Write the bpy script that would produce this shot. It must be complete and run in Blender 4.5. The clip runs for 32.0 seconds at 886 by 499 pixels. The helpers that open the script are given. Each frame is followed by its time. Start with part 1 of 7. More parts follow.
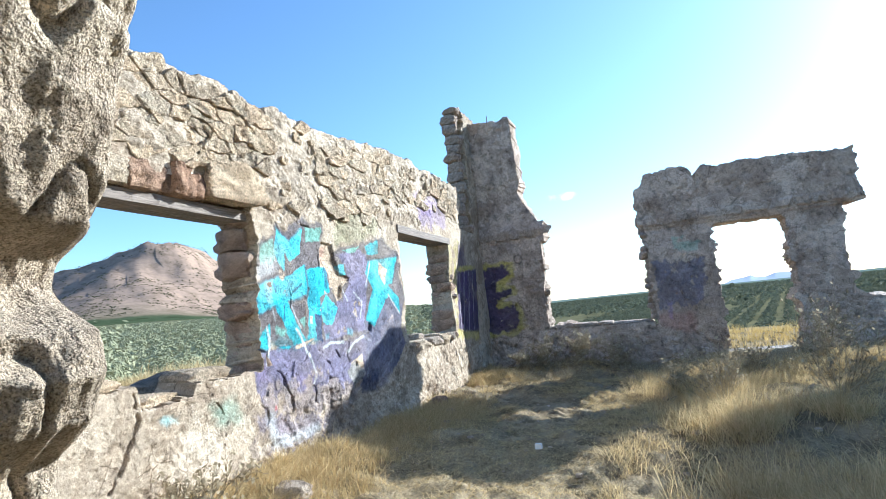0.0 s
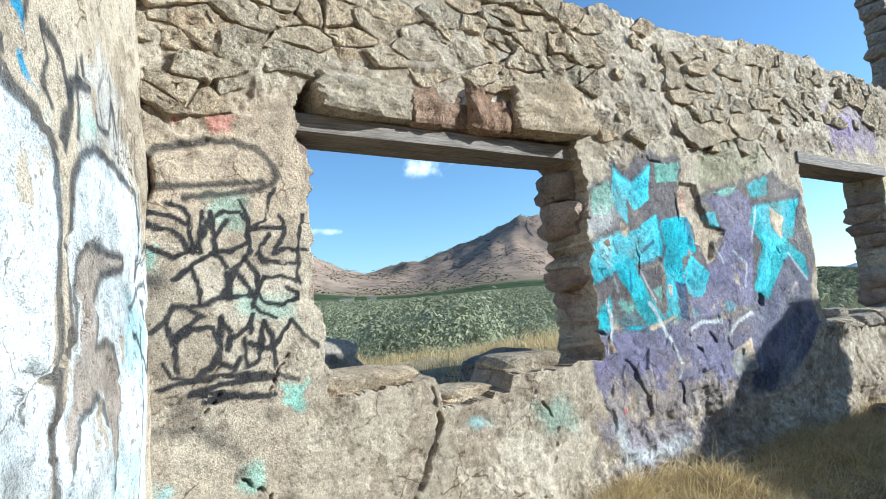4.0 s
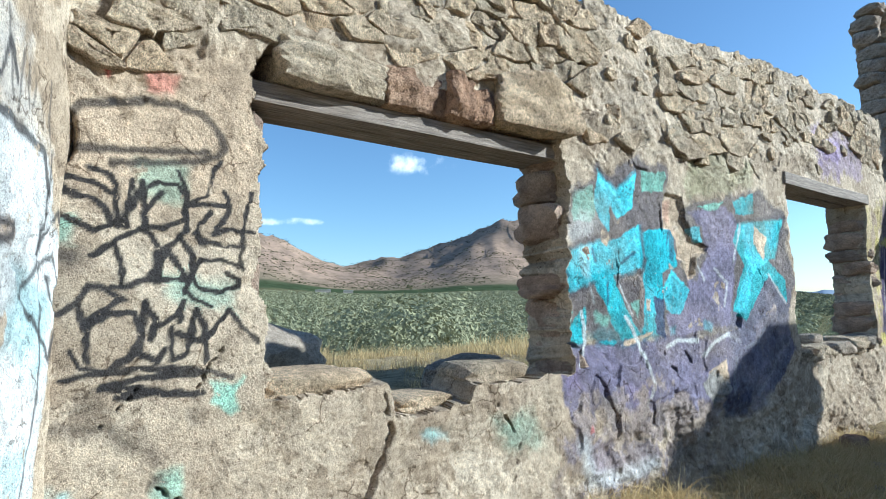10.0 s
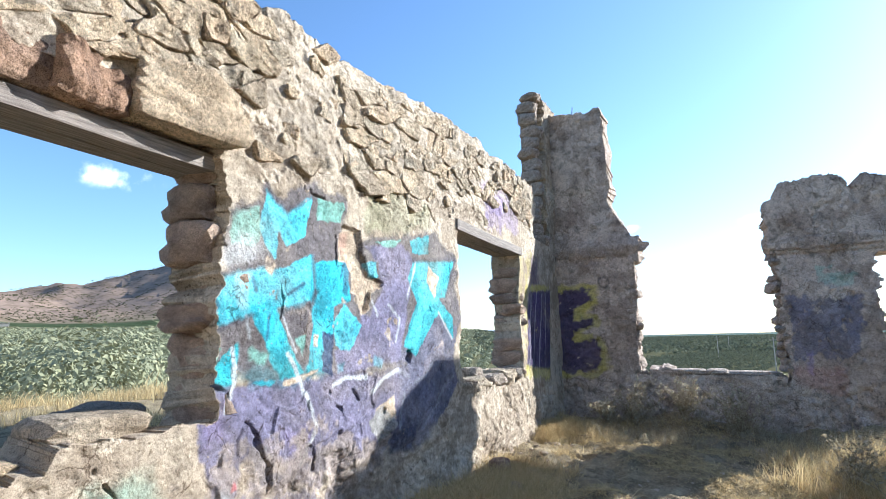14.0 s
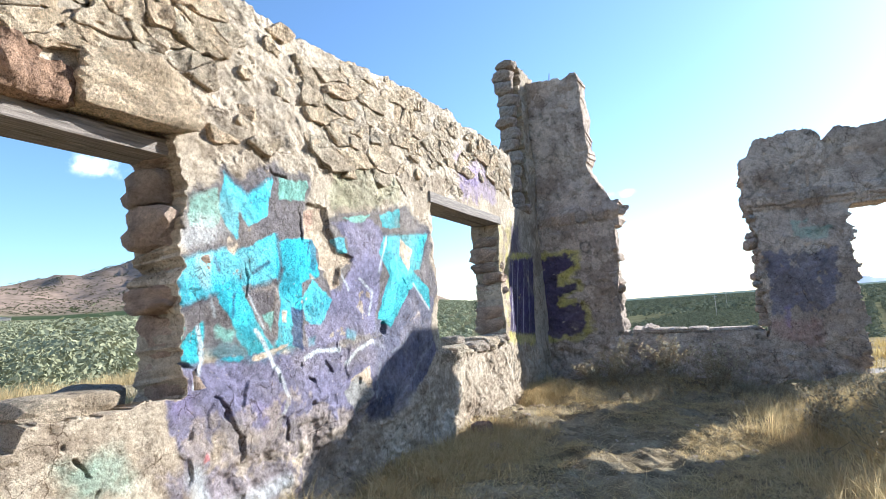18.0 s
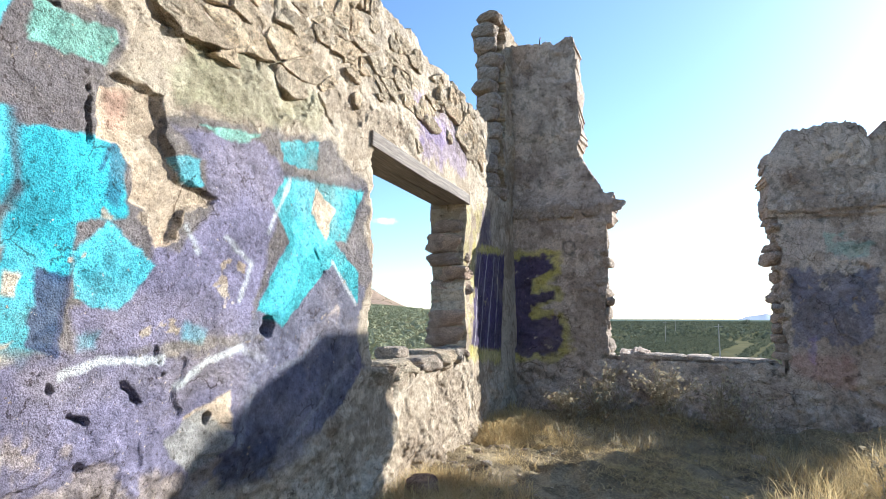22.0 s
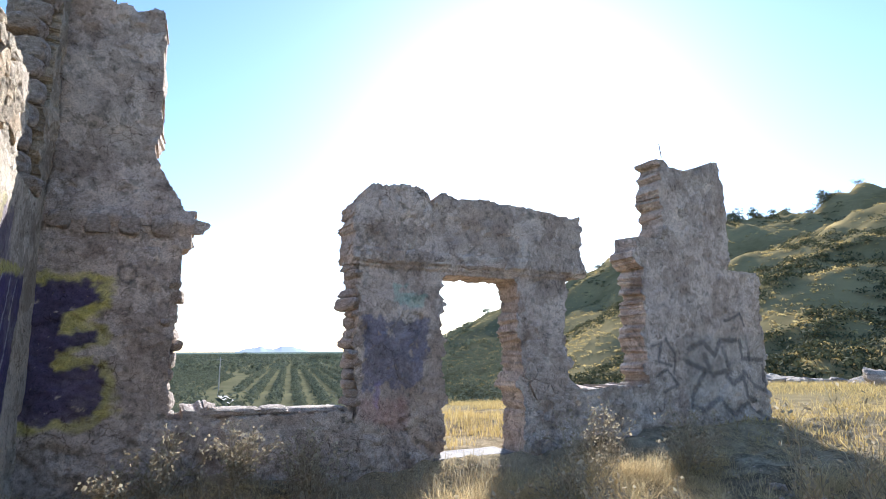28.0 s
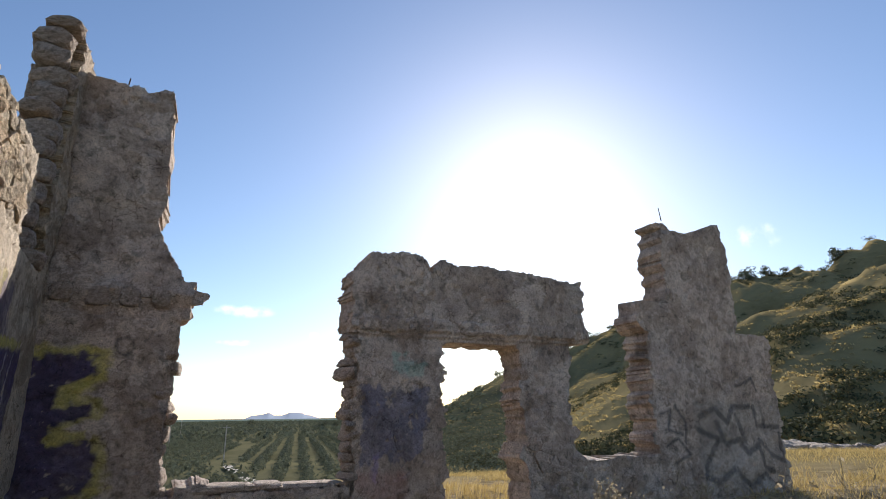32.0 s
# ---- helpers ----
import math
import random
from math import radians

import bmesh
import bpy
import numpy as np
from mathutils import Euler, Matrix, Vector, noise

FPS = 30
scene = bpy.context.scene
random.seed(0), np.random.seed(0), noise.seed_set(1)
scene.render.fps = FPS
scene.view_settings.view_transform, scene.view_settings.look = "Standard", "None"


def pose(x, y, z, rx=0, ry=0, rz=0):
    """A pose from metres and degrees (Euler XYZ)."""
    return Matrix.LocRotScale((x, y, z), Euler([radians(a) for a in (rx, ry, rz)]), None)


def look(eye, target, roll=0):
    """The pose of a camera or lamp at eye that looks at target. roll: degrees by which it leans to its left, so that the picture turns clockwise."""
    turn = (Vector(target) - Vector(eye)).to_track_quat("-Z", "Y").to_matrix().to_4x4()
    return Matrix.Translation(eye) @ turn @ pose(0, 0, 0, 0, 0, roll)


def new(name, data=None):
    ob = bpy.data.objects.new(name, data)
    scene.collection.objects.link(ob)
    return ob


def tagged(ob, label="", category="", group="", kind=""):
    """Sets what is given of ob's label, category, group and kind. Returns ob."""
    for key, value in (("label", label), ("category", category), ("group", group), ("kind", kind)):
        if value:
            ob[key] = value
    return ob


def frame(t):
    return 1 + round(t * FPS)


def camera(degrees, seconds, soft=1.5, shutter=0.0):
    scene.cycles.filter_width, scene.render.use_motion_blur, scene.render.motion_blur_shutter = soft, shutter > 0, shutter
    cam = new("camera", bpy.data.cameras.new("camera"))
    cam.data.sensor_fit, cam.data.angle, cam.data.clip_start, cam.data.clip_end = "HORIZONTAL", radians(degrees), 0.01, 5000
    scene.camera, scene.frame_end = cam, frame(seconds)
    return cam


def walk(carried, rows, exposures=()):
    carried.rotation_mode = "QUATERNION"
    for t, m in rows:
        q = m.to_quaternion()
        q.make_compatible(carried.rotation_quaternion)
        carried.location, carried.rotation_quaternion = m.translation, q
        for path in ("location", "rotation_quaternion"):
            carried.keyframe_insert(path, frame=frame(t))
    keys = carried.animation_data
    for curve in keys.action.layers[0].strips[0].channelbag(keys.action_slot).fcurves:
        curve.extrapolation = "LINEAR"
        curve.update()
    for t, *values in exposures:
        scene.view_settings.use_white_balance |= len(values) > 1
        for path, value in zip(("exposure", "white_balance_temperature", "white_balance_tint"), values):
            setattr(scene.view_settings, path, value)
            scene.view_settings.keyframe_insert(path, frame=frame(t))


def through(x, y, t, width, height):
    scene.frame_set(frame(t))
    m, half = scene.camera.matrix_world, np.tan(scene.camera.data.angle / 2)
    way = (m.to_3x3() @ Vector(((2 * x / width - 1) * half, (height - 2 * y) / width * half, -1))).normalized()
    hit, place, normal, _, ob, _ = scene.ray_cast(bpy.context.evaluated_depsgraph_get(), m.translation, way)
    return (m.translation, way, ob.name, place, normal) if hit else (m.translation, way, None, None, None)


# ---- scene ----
cam = camera(77.0, 32.0, soft=0.55)
PATH = [
    (0, (2.924, -1.588, 1.325), (2.271, 0.29, 1.543), -5.8),
    (0.5, (2.878, -1.481, 1.335), (2.307, 0.429, 1.504), -5.4),
    (1, (2.829, -1.368, 1.346), (2.254, 0.545, 1.439), -4.6),
    (1.5, (2.77, -1.25, 1.359), (2.166, 0.654, 1.467), -7.2),
    (2, (2.695, -1.123, 1.365), (1.909, 0.709, 1.528), -4.3),
    (2.5, (2.601, -0.977, 1.362), (1.553, 0.722, 1.479), -3.4),
    (3, (2.487, -0.807, 1.353), (1.251, 0.758, 1.507), -9.3),
    (3.5, (2.359, -0.616, 1.353), (0.956, 0.792, 1.566), -4.3),
    (4, (2.243, -0.445, 1.366), (0.605, 0.681, 1.584), -5.2),
    (4.5, (2.17, -0.346, 1.382), (0.37, 0.495, 1.609), -3.2),
    (6.5, (2.101, -0.33, 1.418), (0.226, 0.296, 1.719), -2.5),
    (7, (2.095, -0.33, 1.421), (0.242, 0.363, 1.713), -2.3),
    (7.5, (2.095, -0.33, 1.419), (0.265, 0.421, 1.716), -2.3),
    (8, (2.098, -0.334, 1.412), (0.307, 0.5, 1.722), -2.3),
    (8.5, (2.102, -0.341, 1.401), (0.326, 0.527, 1.702), -2.1),
    (9, (2.105, -0.341, 1.387), (0.393, 0.652, 1.674), -2.4),
    (9.5, (2.104, -0.315, 1.377), (0.447, 0.787, 1.576), -1.8),
    (10, (2.094, -0.262, 1.374), (0.496, 0.922, 1.584), -1.3),
    (10.5, (2.078, -0.196, 1.376), (0.555, 1.086, 1.57), -0.4),
    (11, (2.058, -0.126, 1.377), (0.727, 1.356, 1.564), -0.8),
    (11.5, (2.04, -0.045, 1.373), (0.786, 1.506, 1.531), -0.6),
    (12, (2.034, 0.037, 1.368), (0.839, 1.635, 1.496), -0.9),
    (12.5, (2.042, 0.101, 1.364), (0.929, 1.751, 1.557), -0.7),
    (13, (2.062, 0.144, 1.362), (1.056, 1.853, 1.622), -0.9),
    (13.5, (2.088, 0.17, 1.362), (1.211, 1.943, 1.658), -1.7),
    (14, (2.12, 0.18, 1.362), (1.288, 1.971, 1.677), -1.3),
    (14.5, (2.16, 0.18, 1.359), (1.332, 1.972, 1.681), -2.1),
    (16.5, (2.334, 0.161, 1.342), (1.468, 1.939, 1.638), -3.0),
    (17, (2.363, 0.164, 1.338), (1.573, 1.981, 1.611), -2.8),
    (17.5, (2.372, 0.176, 1.334), (1.586, 1.997, 1.588), -3.6),
    (18, (2.357, 0.201, 1.329), (1.524, 2.006, 1.548), -4.1),
    (18.5, (2.321, 0.251, 1.321), (1.483, 2.058, 1.509), -2.5),
    (19, (2.267, 0.341, 1.31), (1.52, 2.191, 1.438), -3.6),
    (19.5, (2.205, 0.485, 1.295), (1.451, 2.335, 1.395), -2.0),
    (20, (2.134, 0.692, 1.278), (1.357, 2.525, 1.468), -1.9),
    (20.5, (2.049, 0.942, 1.265), (1.215, 2.754, 1.402), -1.5),
    (21, (1.949, 1.225, 1.256), (1.163, 3.059, 1.387), -0.9),
    (21.5, (1.838, 1.534, 1.256), (1.061, 3.368, 1.438), -0.4),
    (22, (1.725, 1.86, 1.272), (1.023, 3.717, 1.515), 0.1),
    (22.5, (1.612, 2.177, 1.303), (1.122, 4.107, 1.486), 1.7),
    (23, (1.498, 2.452, 1.342), (1.164, 4.416, 1.527), 0.7),
    (23.5, (1.386, 2.668, 1.385), (1.24, 4.648, 1.625), 2.1),
    (24, (1.28, 2.82, 1.425), (1.364, 4.806, 1.642), 1.6),
    (24.5, (1.191, 2.916, 1.455), (1.438, 4.887, 1.687), 1.5),
    (25, (1.119, 2.965, 1.474), (1.52, 4.91, 1.712), 1.7),
    (25.5, (1.064, 2.978, 1.48), (1.579, 4.893, 1.744), 1.1),
    (26, (1.027, 2.968, 1.477), (1.658, 4.846, 1.752), 0.3),
    (26.5, (1.007, 2.948, 1.467), (1.761, 4.773, 1.783), -0.3),
    (28.5, (1.005, 2.872, 1.413), (1.908, 4.621, 1.769), -0.2),
    (29, (1.012, 2.859, 1.405), (1.907, 4.611, 1.765), -0.1),
    (29.5, (1.022, 2.851, 1.402), (1.893, 4.585, 1.889), -0.5),
    (30, (1.035, 2.847, 1.406), (1.892, 4.541, 2.035), -0.5),
    (30.5, (1.05, 2.84, 1.417), (1.917, 4.524, 2.058), -1.0),
    (31, (1.068, 2.829, 1.434), (1.939, 4.516, 2.062), -1.2),
    (31.5, (1.087, 2.815, 1.456), (1.958, 4.514, 2.052), -1.1),
    (32, (1.108, 2.798, 1.482), (1.954, 4.518, 2.053), -0.7),
]
EXPOSURES = [
    (0, 1.5, 5400, 4), (2, 1.4, 5350, 3), (3, 1.15, 5350, 1), (4, 1.0, 5350, 0), (7, 0.78, 5350, 0), (9, 0.8, 5400, 0), (10, 0.95, 5400, 0), (11, 1.25, 5450, 2), (12, 1.4, 5500, 3), (13, 1.45, 5600, 6),
    (14, 1.5, 5600, 7), (19, 1.5, 5750, 7), (22, 1.5, 5900, 7), (24, 1.6, 5850, 8), (25, 1.7, 5800, 9), (26, 1.85, 5850, 10), (26.5, 1.75, 5800, 11), (28.5, 1.62, 5700, 11), (29, 1.62, 5700, 11), (29.5, 1.2, 6350, 11), (30, 0.74, 6400, 13), (32, 0.68, 6400, 13)]
walk(cam, [(t, look(eye, target, roll)) for t, eye, target, roll in PATH], EXPOSURES)

# ---- light ----
SUN_AZ, SUN_EL = 36.0, 22.0     # degrees to the right of +y, and above the plain
world = bpy.data.worlds.new("world")
scene.world = world
world.use_nodes = True
wt = world.node_tree
wbg = wt.nodes["Background"]
sky = wt.nodes.new("ShaderNodeTexSky")
sky.sky_type, sky.sun_disc = "NISHITA", False
sky.sun_elevation, sky.sun_rotation = radians(SUN_EL), radians(SUN_AZ)
sky.altitude, sky.air_density, sky.dust_density, sky.ozone_density = 100, 1.0, 0.38, 3.0
wbg.inputs["Strength"].default_value = 0.095

sun = new("sun", bpy.data.lights.new("sun", "SUN"))
sun.data.energy, sun.data.angle, sun.data.color = 4.4, radians(0.6), (1.0, 0.94, 0.85)
az, el = radians(SUN_AZ), radians(SUN_EL)
SUN_DIR = Vector((math.sin(az) * math.cos(el), math.cos(az) * math.cos(el), math.sin(el)))
sun.matrix_world = look((0, 0, 40), Vector((0, 0, 40)) - SUN_DIR)


def world_clouds():
    """Small fair-weather clouds: soft spots on the sky, broken up by noise."""
    n, l = wt.nodes, wt.links
    co = n.new("ShaderNodeTexCoord")
    warp = n.new("ShaderNodeTexNoise")
    warp.inputs["Scale"].default_value, warp.inputs["Detail"].default_value = 30, 8
    l.new(co.outputs["Generated"], warp.inputs["Vector"])
    total = None
    for right, up, wide, high in ((-56.0, 14.9, 4.6, 1.5), (-69, 8.9, 5, 0.5), (-26.2, 9.8, 2.4, 0.5), (6.2, 9.9, 3.4, 0.8), (6.0, 6.9, 2.4, 0.4), (13, 7.8, 0.7, 0.5), (-6.5, 10.2, 1.8, 0.6), (56.8, 15.2, 2.2, 1.6)):
        a, e = radians(right), radians(up)
        fwd = Vector((math.sin(a) * math.cos(e), math.cos(a) * math.cos(e), math.sin(e)))
        side = Vector((math.cos(a), -math.sin(a), 0))
        above = side.cross(fwd)
        terms = []
        for axis, size in ((side, wide), (above, high)):
            d = n.new("ShaderNodeVectorMath")
            d.operation = "DOT_PRODUCT"
            d.inputs[1].default_value = axis / math.tan(radians(size))
            l.new(co.outputs["Generated"], d.inputs[0])
            p = n.new("ShaderNodeMath")
            p.operation = "ADD" if axis is side else "SUBTRACT"
            l.new(d.outputs["Value"], p.inputs[0])
            p.inputs[1].default_value = -fwd.dot(axis / math.tan(radians(size))) if axis is side else fwd.dot(axis / math.tan(radians(size)))
            q = n.new("ShaderNodeMath")
            q.operation = "MULTIPLY"
            l.new(p.outputs[0], q.inputs[0]), l.new(p.outputs[0], q.inputs[1])
            terms.append(q)
        front = n.new("ShaderNodeVectorMath")
        front.operation = "DOT_PRODUCT"
        front.inputs[1].default_value = fwd
        l.new(co.outputs["Generated"], front.inputs[0])
        s = n.new("ShaderNodeMath")
        l.new(terms[0].outputs[0], s.inputs[0]), l.new(terms[1].outputs[0], s.inputs[1])
        r = n.new("ShaderNodeMapRange")
        r.inputs["From Min"].default_value, r.inputs["From Max"].default_value = 1.0, 0.0
        l.new(s.outputs[0], r.inputs["Value"])
        g = n.new("ShaderNodeMath")
        g.operation = "GREATER_THAN"
        l.new(front.outputs["Value"], g.inputs[0])
        g.inputs[1].default_value = 0.5
        m = n.new("ShaderNodeMath")
        m.operation = "MULTIPLY"
        l.new(r.outputs[0], m.inputs[0]), l.new(g.outputs[0], m.inputs[1])
        if total:
            j = n.new("ShaderNodeMath")
            j.operation = "MAXIMUM"
            l.new(total.outputs[0], j.inputs[0]), l.new(m.outputs[0], j.inputs[1])
            total = j
        else:
            total = m
    mix = n.new("ShaderNodeMath")
    mix.operation = "ADD"
    off = n.new("ShaderNodeMath")
    off.operation, off.inputs[1].default_value, off.inputs[2].default_value = "MULTIPLY_ADD", 5.5, -3.0
    l.new(warp.outputs["Fac"], off.inputs[0])
    l.new(total.outputs[0], mix.inputs[0]), l.new(off.outputs[0], mix.inputs[1])
    ramp = n.new("ShaderNodeMapRange")
    ramp.interpolation_type = "SMOOTHSTEP"
    ramp.inputs["From Min"].default_value, ramp.inputs["From Max"].default_value, ramp.inputs["To Max"].default_value = 0.0, 2.1, 0.75
    l.new(mix.outputs[0], ramp.inputs["Value"])
    gate = n.new("ShaderNodeMath")
    gate.operation = "MULTIPLY"
    few = n.new("ShaderNodeMapRange")
    few.interpolation_type = "SMOOTHSTEP"
    few.inputs["From Max"].default_value = 0.8
    l.new(total.outputs[0], few.inputs[0])
    l.new(ramp.outputs[0], gate.inputs[0]), l.new(few.outputs[0], gate.inputs[1])
    blend = n.new("ShaderNodeMix")
    blend.data_type = "RGBA"
    l.new(gate.outputs[0], blend.inputs[0])
    l.new(sky.outputs[0], blend.inputs[6])
    blend.inputs[7].default_value = (10.5, 10.4, 10.6, 1)
    l.new(blend.outputs[2], wbg.inputs["Color"])


world_clouds()


# ---- materials ----
def material(name, rough=0.9):
    m = bpy.data.materials.new(name)
    m.use_nodes = True
    b = m.node_tree.nodes["Principled BSDF"]
    b.inputs["Roughness"].default_value = rough
    b.inputs["Specular IOR Level"].default_value = 0.25
    return m, m.node_tree.nodes, m.node_tree.links, b


def noise_node(n, l, scale, detail=6, rough=0.6, co=None):
    t = n.new("ShaderNodeTexNoise")
    t.inputs["Scale"].default_value, t.inputs["Detail"].default_value, t.inputs["Roughness"].default_value = scale, detail, rough
    if co is not None:
        l.new(co, t.inputs["Vector"])
    return t


def ramp_node(n, l, fac, stops):
    r = n.new("ShaderNodeValToRGB")
    while len(r.color_ramp.elements) < len(stops):
        r.color_ramp.elements.new(0.5)
    for e, (p, c) in zip(r.color_ramp.elements, stops):
        e.position, e.color = p, (*c, 1)
    l.new(fac, r.inputs[0])
    return r


def mix_node(n, l, fac, a, b, kind="MIX"):
    m = n.new("ShaderNodeMix")
    m.data_type, m.blend_type = "RGBA", kind
    for socket, value in ((m.inputs[0], fac), (m.inputs[6], a), (m.inputs[7], b)):
        if isinstance(value, (int, float)):
            socket.default_value = value
        elif isinstance(value, tuple):
            socket.default_value = (*value, 1)
        else:
            l.new(value, socket)
    return m.outputs[2]


def bump_node(n, l, height, strength, distance, normal=None):
    b = n.new("ShaderNodeBump")
    b.inputs["Strength"].default_value, b.inputs["Distance"].default_value = strength, distance
    l.new(height, b.inputs["Height"])
    if normal is not None:
        l.new(normal, b.inputs["Normal"])
    return b.outputs["Normal"]


def stone_material(name, dark, mid, light, per_piece=True, painted=False, grit=0.012, lichen=0.0, patches=0.0, popcorn=0.0, speckle=1.0):
    """Weathered stone or plaster: patches, grain, pits; a painted one carries spray paint in its colour layer."""
    m, n, l, b = material(name, 0.92)
    co = n.new("ShaderNodeTexCoord").outputs["Object"]
    big, small, grain = noise_node(n, l, 2.3, 5, 0.6, co), noise_node(n, l, 15, 9, 0.72, co), noise_node(n, l, 210, 2, 0.8, co)
    c = ramp_node(n, l, big.outputs["Fac"], ((0.3, dark), (0.5, mid), (0.72, light))).outputs[0]
    fine = ramp_node(n, l, small.outputs["Fac"], ((0.34, (0.50, 0.48, 0.46)), (0.46, (0.95, 0.94, 0.93)), (0.66, (1.22, 1.21, 1.18)))).outputs[0]
    c = mix_node(n, l, 0.85, c, fine, "MULTIPLY")
    speck = ramp_node(n, l, grain.outputs["Fac"], ((0.37, (0.26, 0.24, 0.22)), (0.455, (0.93, 0.92, 0.91)), (0.61, (1.45, 1.44, 1.4)))).outputs[0]
    c = mix_node(n, l, 0.8 * speckle, c, speck, "MULTIPLY")
    crumbs = noise_node(n, l, 62, 4, 0.7, co)
    chip = ramp_node(n, l, crumbs.outputs["Fac"], ((0.36, (0.50, 0.47, 0.44)), (0.43, (1.08, 1.07, 1.06)), (0.62, (1.28, 1.27, 1.24)))).outputs[0]
    c = mix_node(n, l, 0.85 * speckle, c, chip, "MULTIPLY")
    if patches:
        area = noise_node(n, l, 1.7, 9, 0.62, co)
        bare = ramp_node(n, l, area.outputs["Fac"], ((0.50, (0, 0, 0)), (0.508, (patches,) * 3), (0.60, (patches * 0.75,) * 3))).outputs[0]
        c = mix_node(n, l, bare, c, mix_node(n, l, 1.0, c, (0.52, 0.47, 0.43), "MULTIPLY"))
    if per_piece:
        info = n.new("ShaderNodeObjectInfo")
        tone = ramp_node(n, l, info.outputs["Random"], ((0.0, (0.76, 0.73, 0.70)), (0.25, (1.04, 1.0, 0.95)), (0.45, (0.86, 0.87, 0.87)), (0.65, (1.16, 1.1, 1.01)), (0.85, (1.03, 0.93, 0.83)), (1.0, (1.2, 1.17, 1.1)))).outputs[0]
        c = mix_node(n, l, 0.9, c, tone, "MULTIPLY")
    if lichen:
        spots = noise_node(n, l, 7, 8, 0.7, co)
        c = mix_node(n, l, ramp_node(n, l, spots.outputs["Fac"], ((0.55, (0, 0, 0)), (0.62, (lichen,) * 3))).outputs[0], c, (0.05, 0.05, 0.035))
    if painted:
        layer = n.new("ShaderNodeVertexColor")
        layer.layer_name = "spray"
        worn = noise_node(n, l, 38, 6, 0.7, co)
        keep = ramp_node(n, l, worn.outputs["Fac"], ((0.33, (0.1,) * 3), (0.36, (1, 1, 1)))).outputs[0]
        a = n.new("ShaderNodeMath")
        a.operation = "MULTIPLY"
        l.new(layer.outputs["Alpha"], a.inputs[0]), l.new(keep, a.inputs[1])
        tint = mix_node(n, l, 0.5, mix_node(n, l, 0.5, mix_node(n, l, 0.6, layer.outputs["Color"], fine, "MULTIPLY"), speck, "MULTIPLY"), chip, "MULTIPLY")
        c = mix_node(n, l, a.outputs[0], c, tint)
        net = n.new("ShaderNodeTexVoronoi")
        net.feature = "DISTANCE_TO_EDGE"
        net.inputs["Scale"].default_value = 6
        l.new(mix_node(n, l, 0.10, co, noise_node(n, l, 9, 5, 0.65, co).outputs["Color"], "ADD"), net.inputs["Vector"])
        thin = ramp_node(n, l, net.outputs["Distance"], ((0.008, (1, 1, 1)), (0.022, (0, 0, 0)))).outputs[0]
        where = ramp_node(n, l, noise_node(n, l, 2.9, 4, 0.6, co).outputs["Fac"], ((0.55, (0, 0, 0)), (0.58, (0.9,) * 3))).outputs[0]
        split = mix_node(n, l, 1.0, thin, where, "MULTIPLY")
        c = mix_node(n, l, split, c, mix_node(n, l, 1.0, c, (0.35, 0.31, 0.28), "MULTIPLY"))
        pock = ramp_node(n, l, noise_node(n, l, 48, 5, 0.6, co).outputs["Fac"], ((0.355, (0.8,) * 3), (0.378, (0, 0, 0)))).outputs[0]
        c = mix_node(n, l, pock, c, mix_node(n, l, 1.0, c, (0.42, 0.38, 0.35), "MULTIPLY"))
    l.new(c, b.inputs["Base Color"])
    nn = bump_node(n, l, small.outputs["Fac"], 0.85, grit * 3.2)
    nn = bump_node(n, l, crumbs.outputs["Fac"], 0.8, grit * 1.1, nn)
    if popcorn:
        cells = n.new("ShaderNodeTexVoronoi")
        cells.inputs["Scale"].default_value = 62
        warp = mix_node(n, l, 0.06, co, noise_node(n, l, 30, 3, 0.6, co).outputs["Color"], "ADD")
        l.new(warp, cells.inputs["Vector"])
        flip = n.new("ShaderNodeMath")
        flip.operation, flip.inputs[0].default_value = "SUBTRACT", 1.0
        l.new(cells.outputs["Distance"], flip.inputs[1])
        nn = bump_node(n, l, flip.outputs[0], 0.9, popcorn, nn)
    l.new(bump_node(n, l, grain.outputs["Fac"], 0.8, grit * 0.45, nn), b.inputs["Normal"])
    return m


PLASTER = stone_material("old lime plaster", (0.38, 0.305, 0.23), (0.51, 0.425, 0.325), (0.61, 0.525, 0.415), False, True, grit=0.010, patches=0.6, speckle=0.6)
RENDER = stone_material("grey lime plaster", (0.335, 0.265, 0.222), (0.515, 0.425, 0.36), (0.63, 0.54, 0.46), False, True, grit=0.010, lichen=0.45, patches=0.55, speckle=0.8)
RUBBLE = stone_material("rubble stone", (0.34, 0.275, 0.20), (0.56, 0.465, 0.355), (0.70, 0.60, 0.47), lichen=0.4, grit=0.022)
QUOIN = stone_material("jamb stone", (0.27, 0.205, 0.17), (0.43, 0.335, 0.28), (0.56, 0.455, 0.385), lichen=0.15)
REDSTONE = stone_material("red stone", (0.15, 0.10, 0.075), (0.30, 0.205, 0.15), (0.43, 0.32, 0.245))
BOULDER = stone_material("boulder stone", (0.22, 0.185, 0.16), (0.42, 0.36, 0.31), (0.56, 0.49, 0.42), lichen=0.4, grit=0.02)


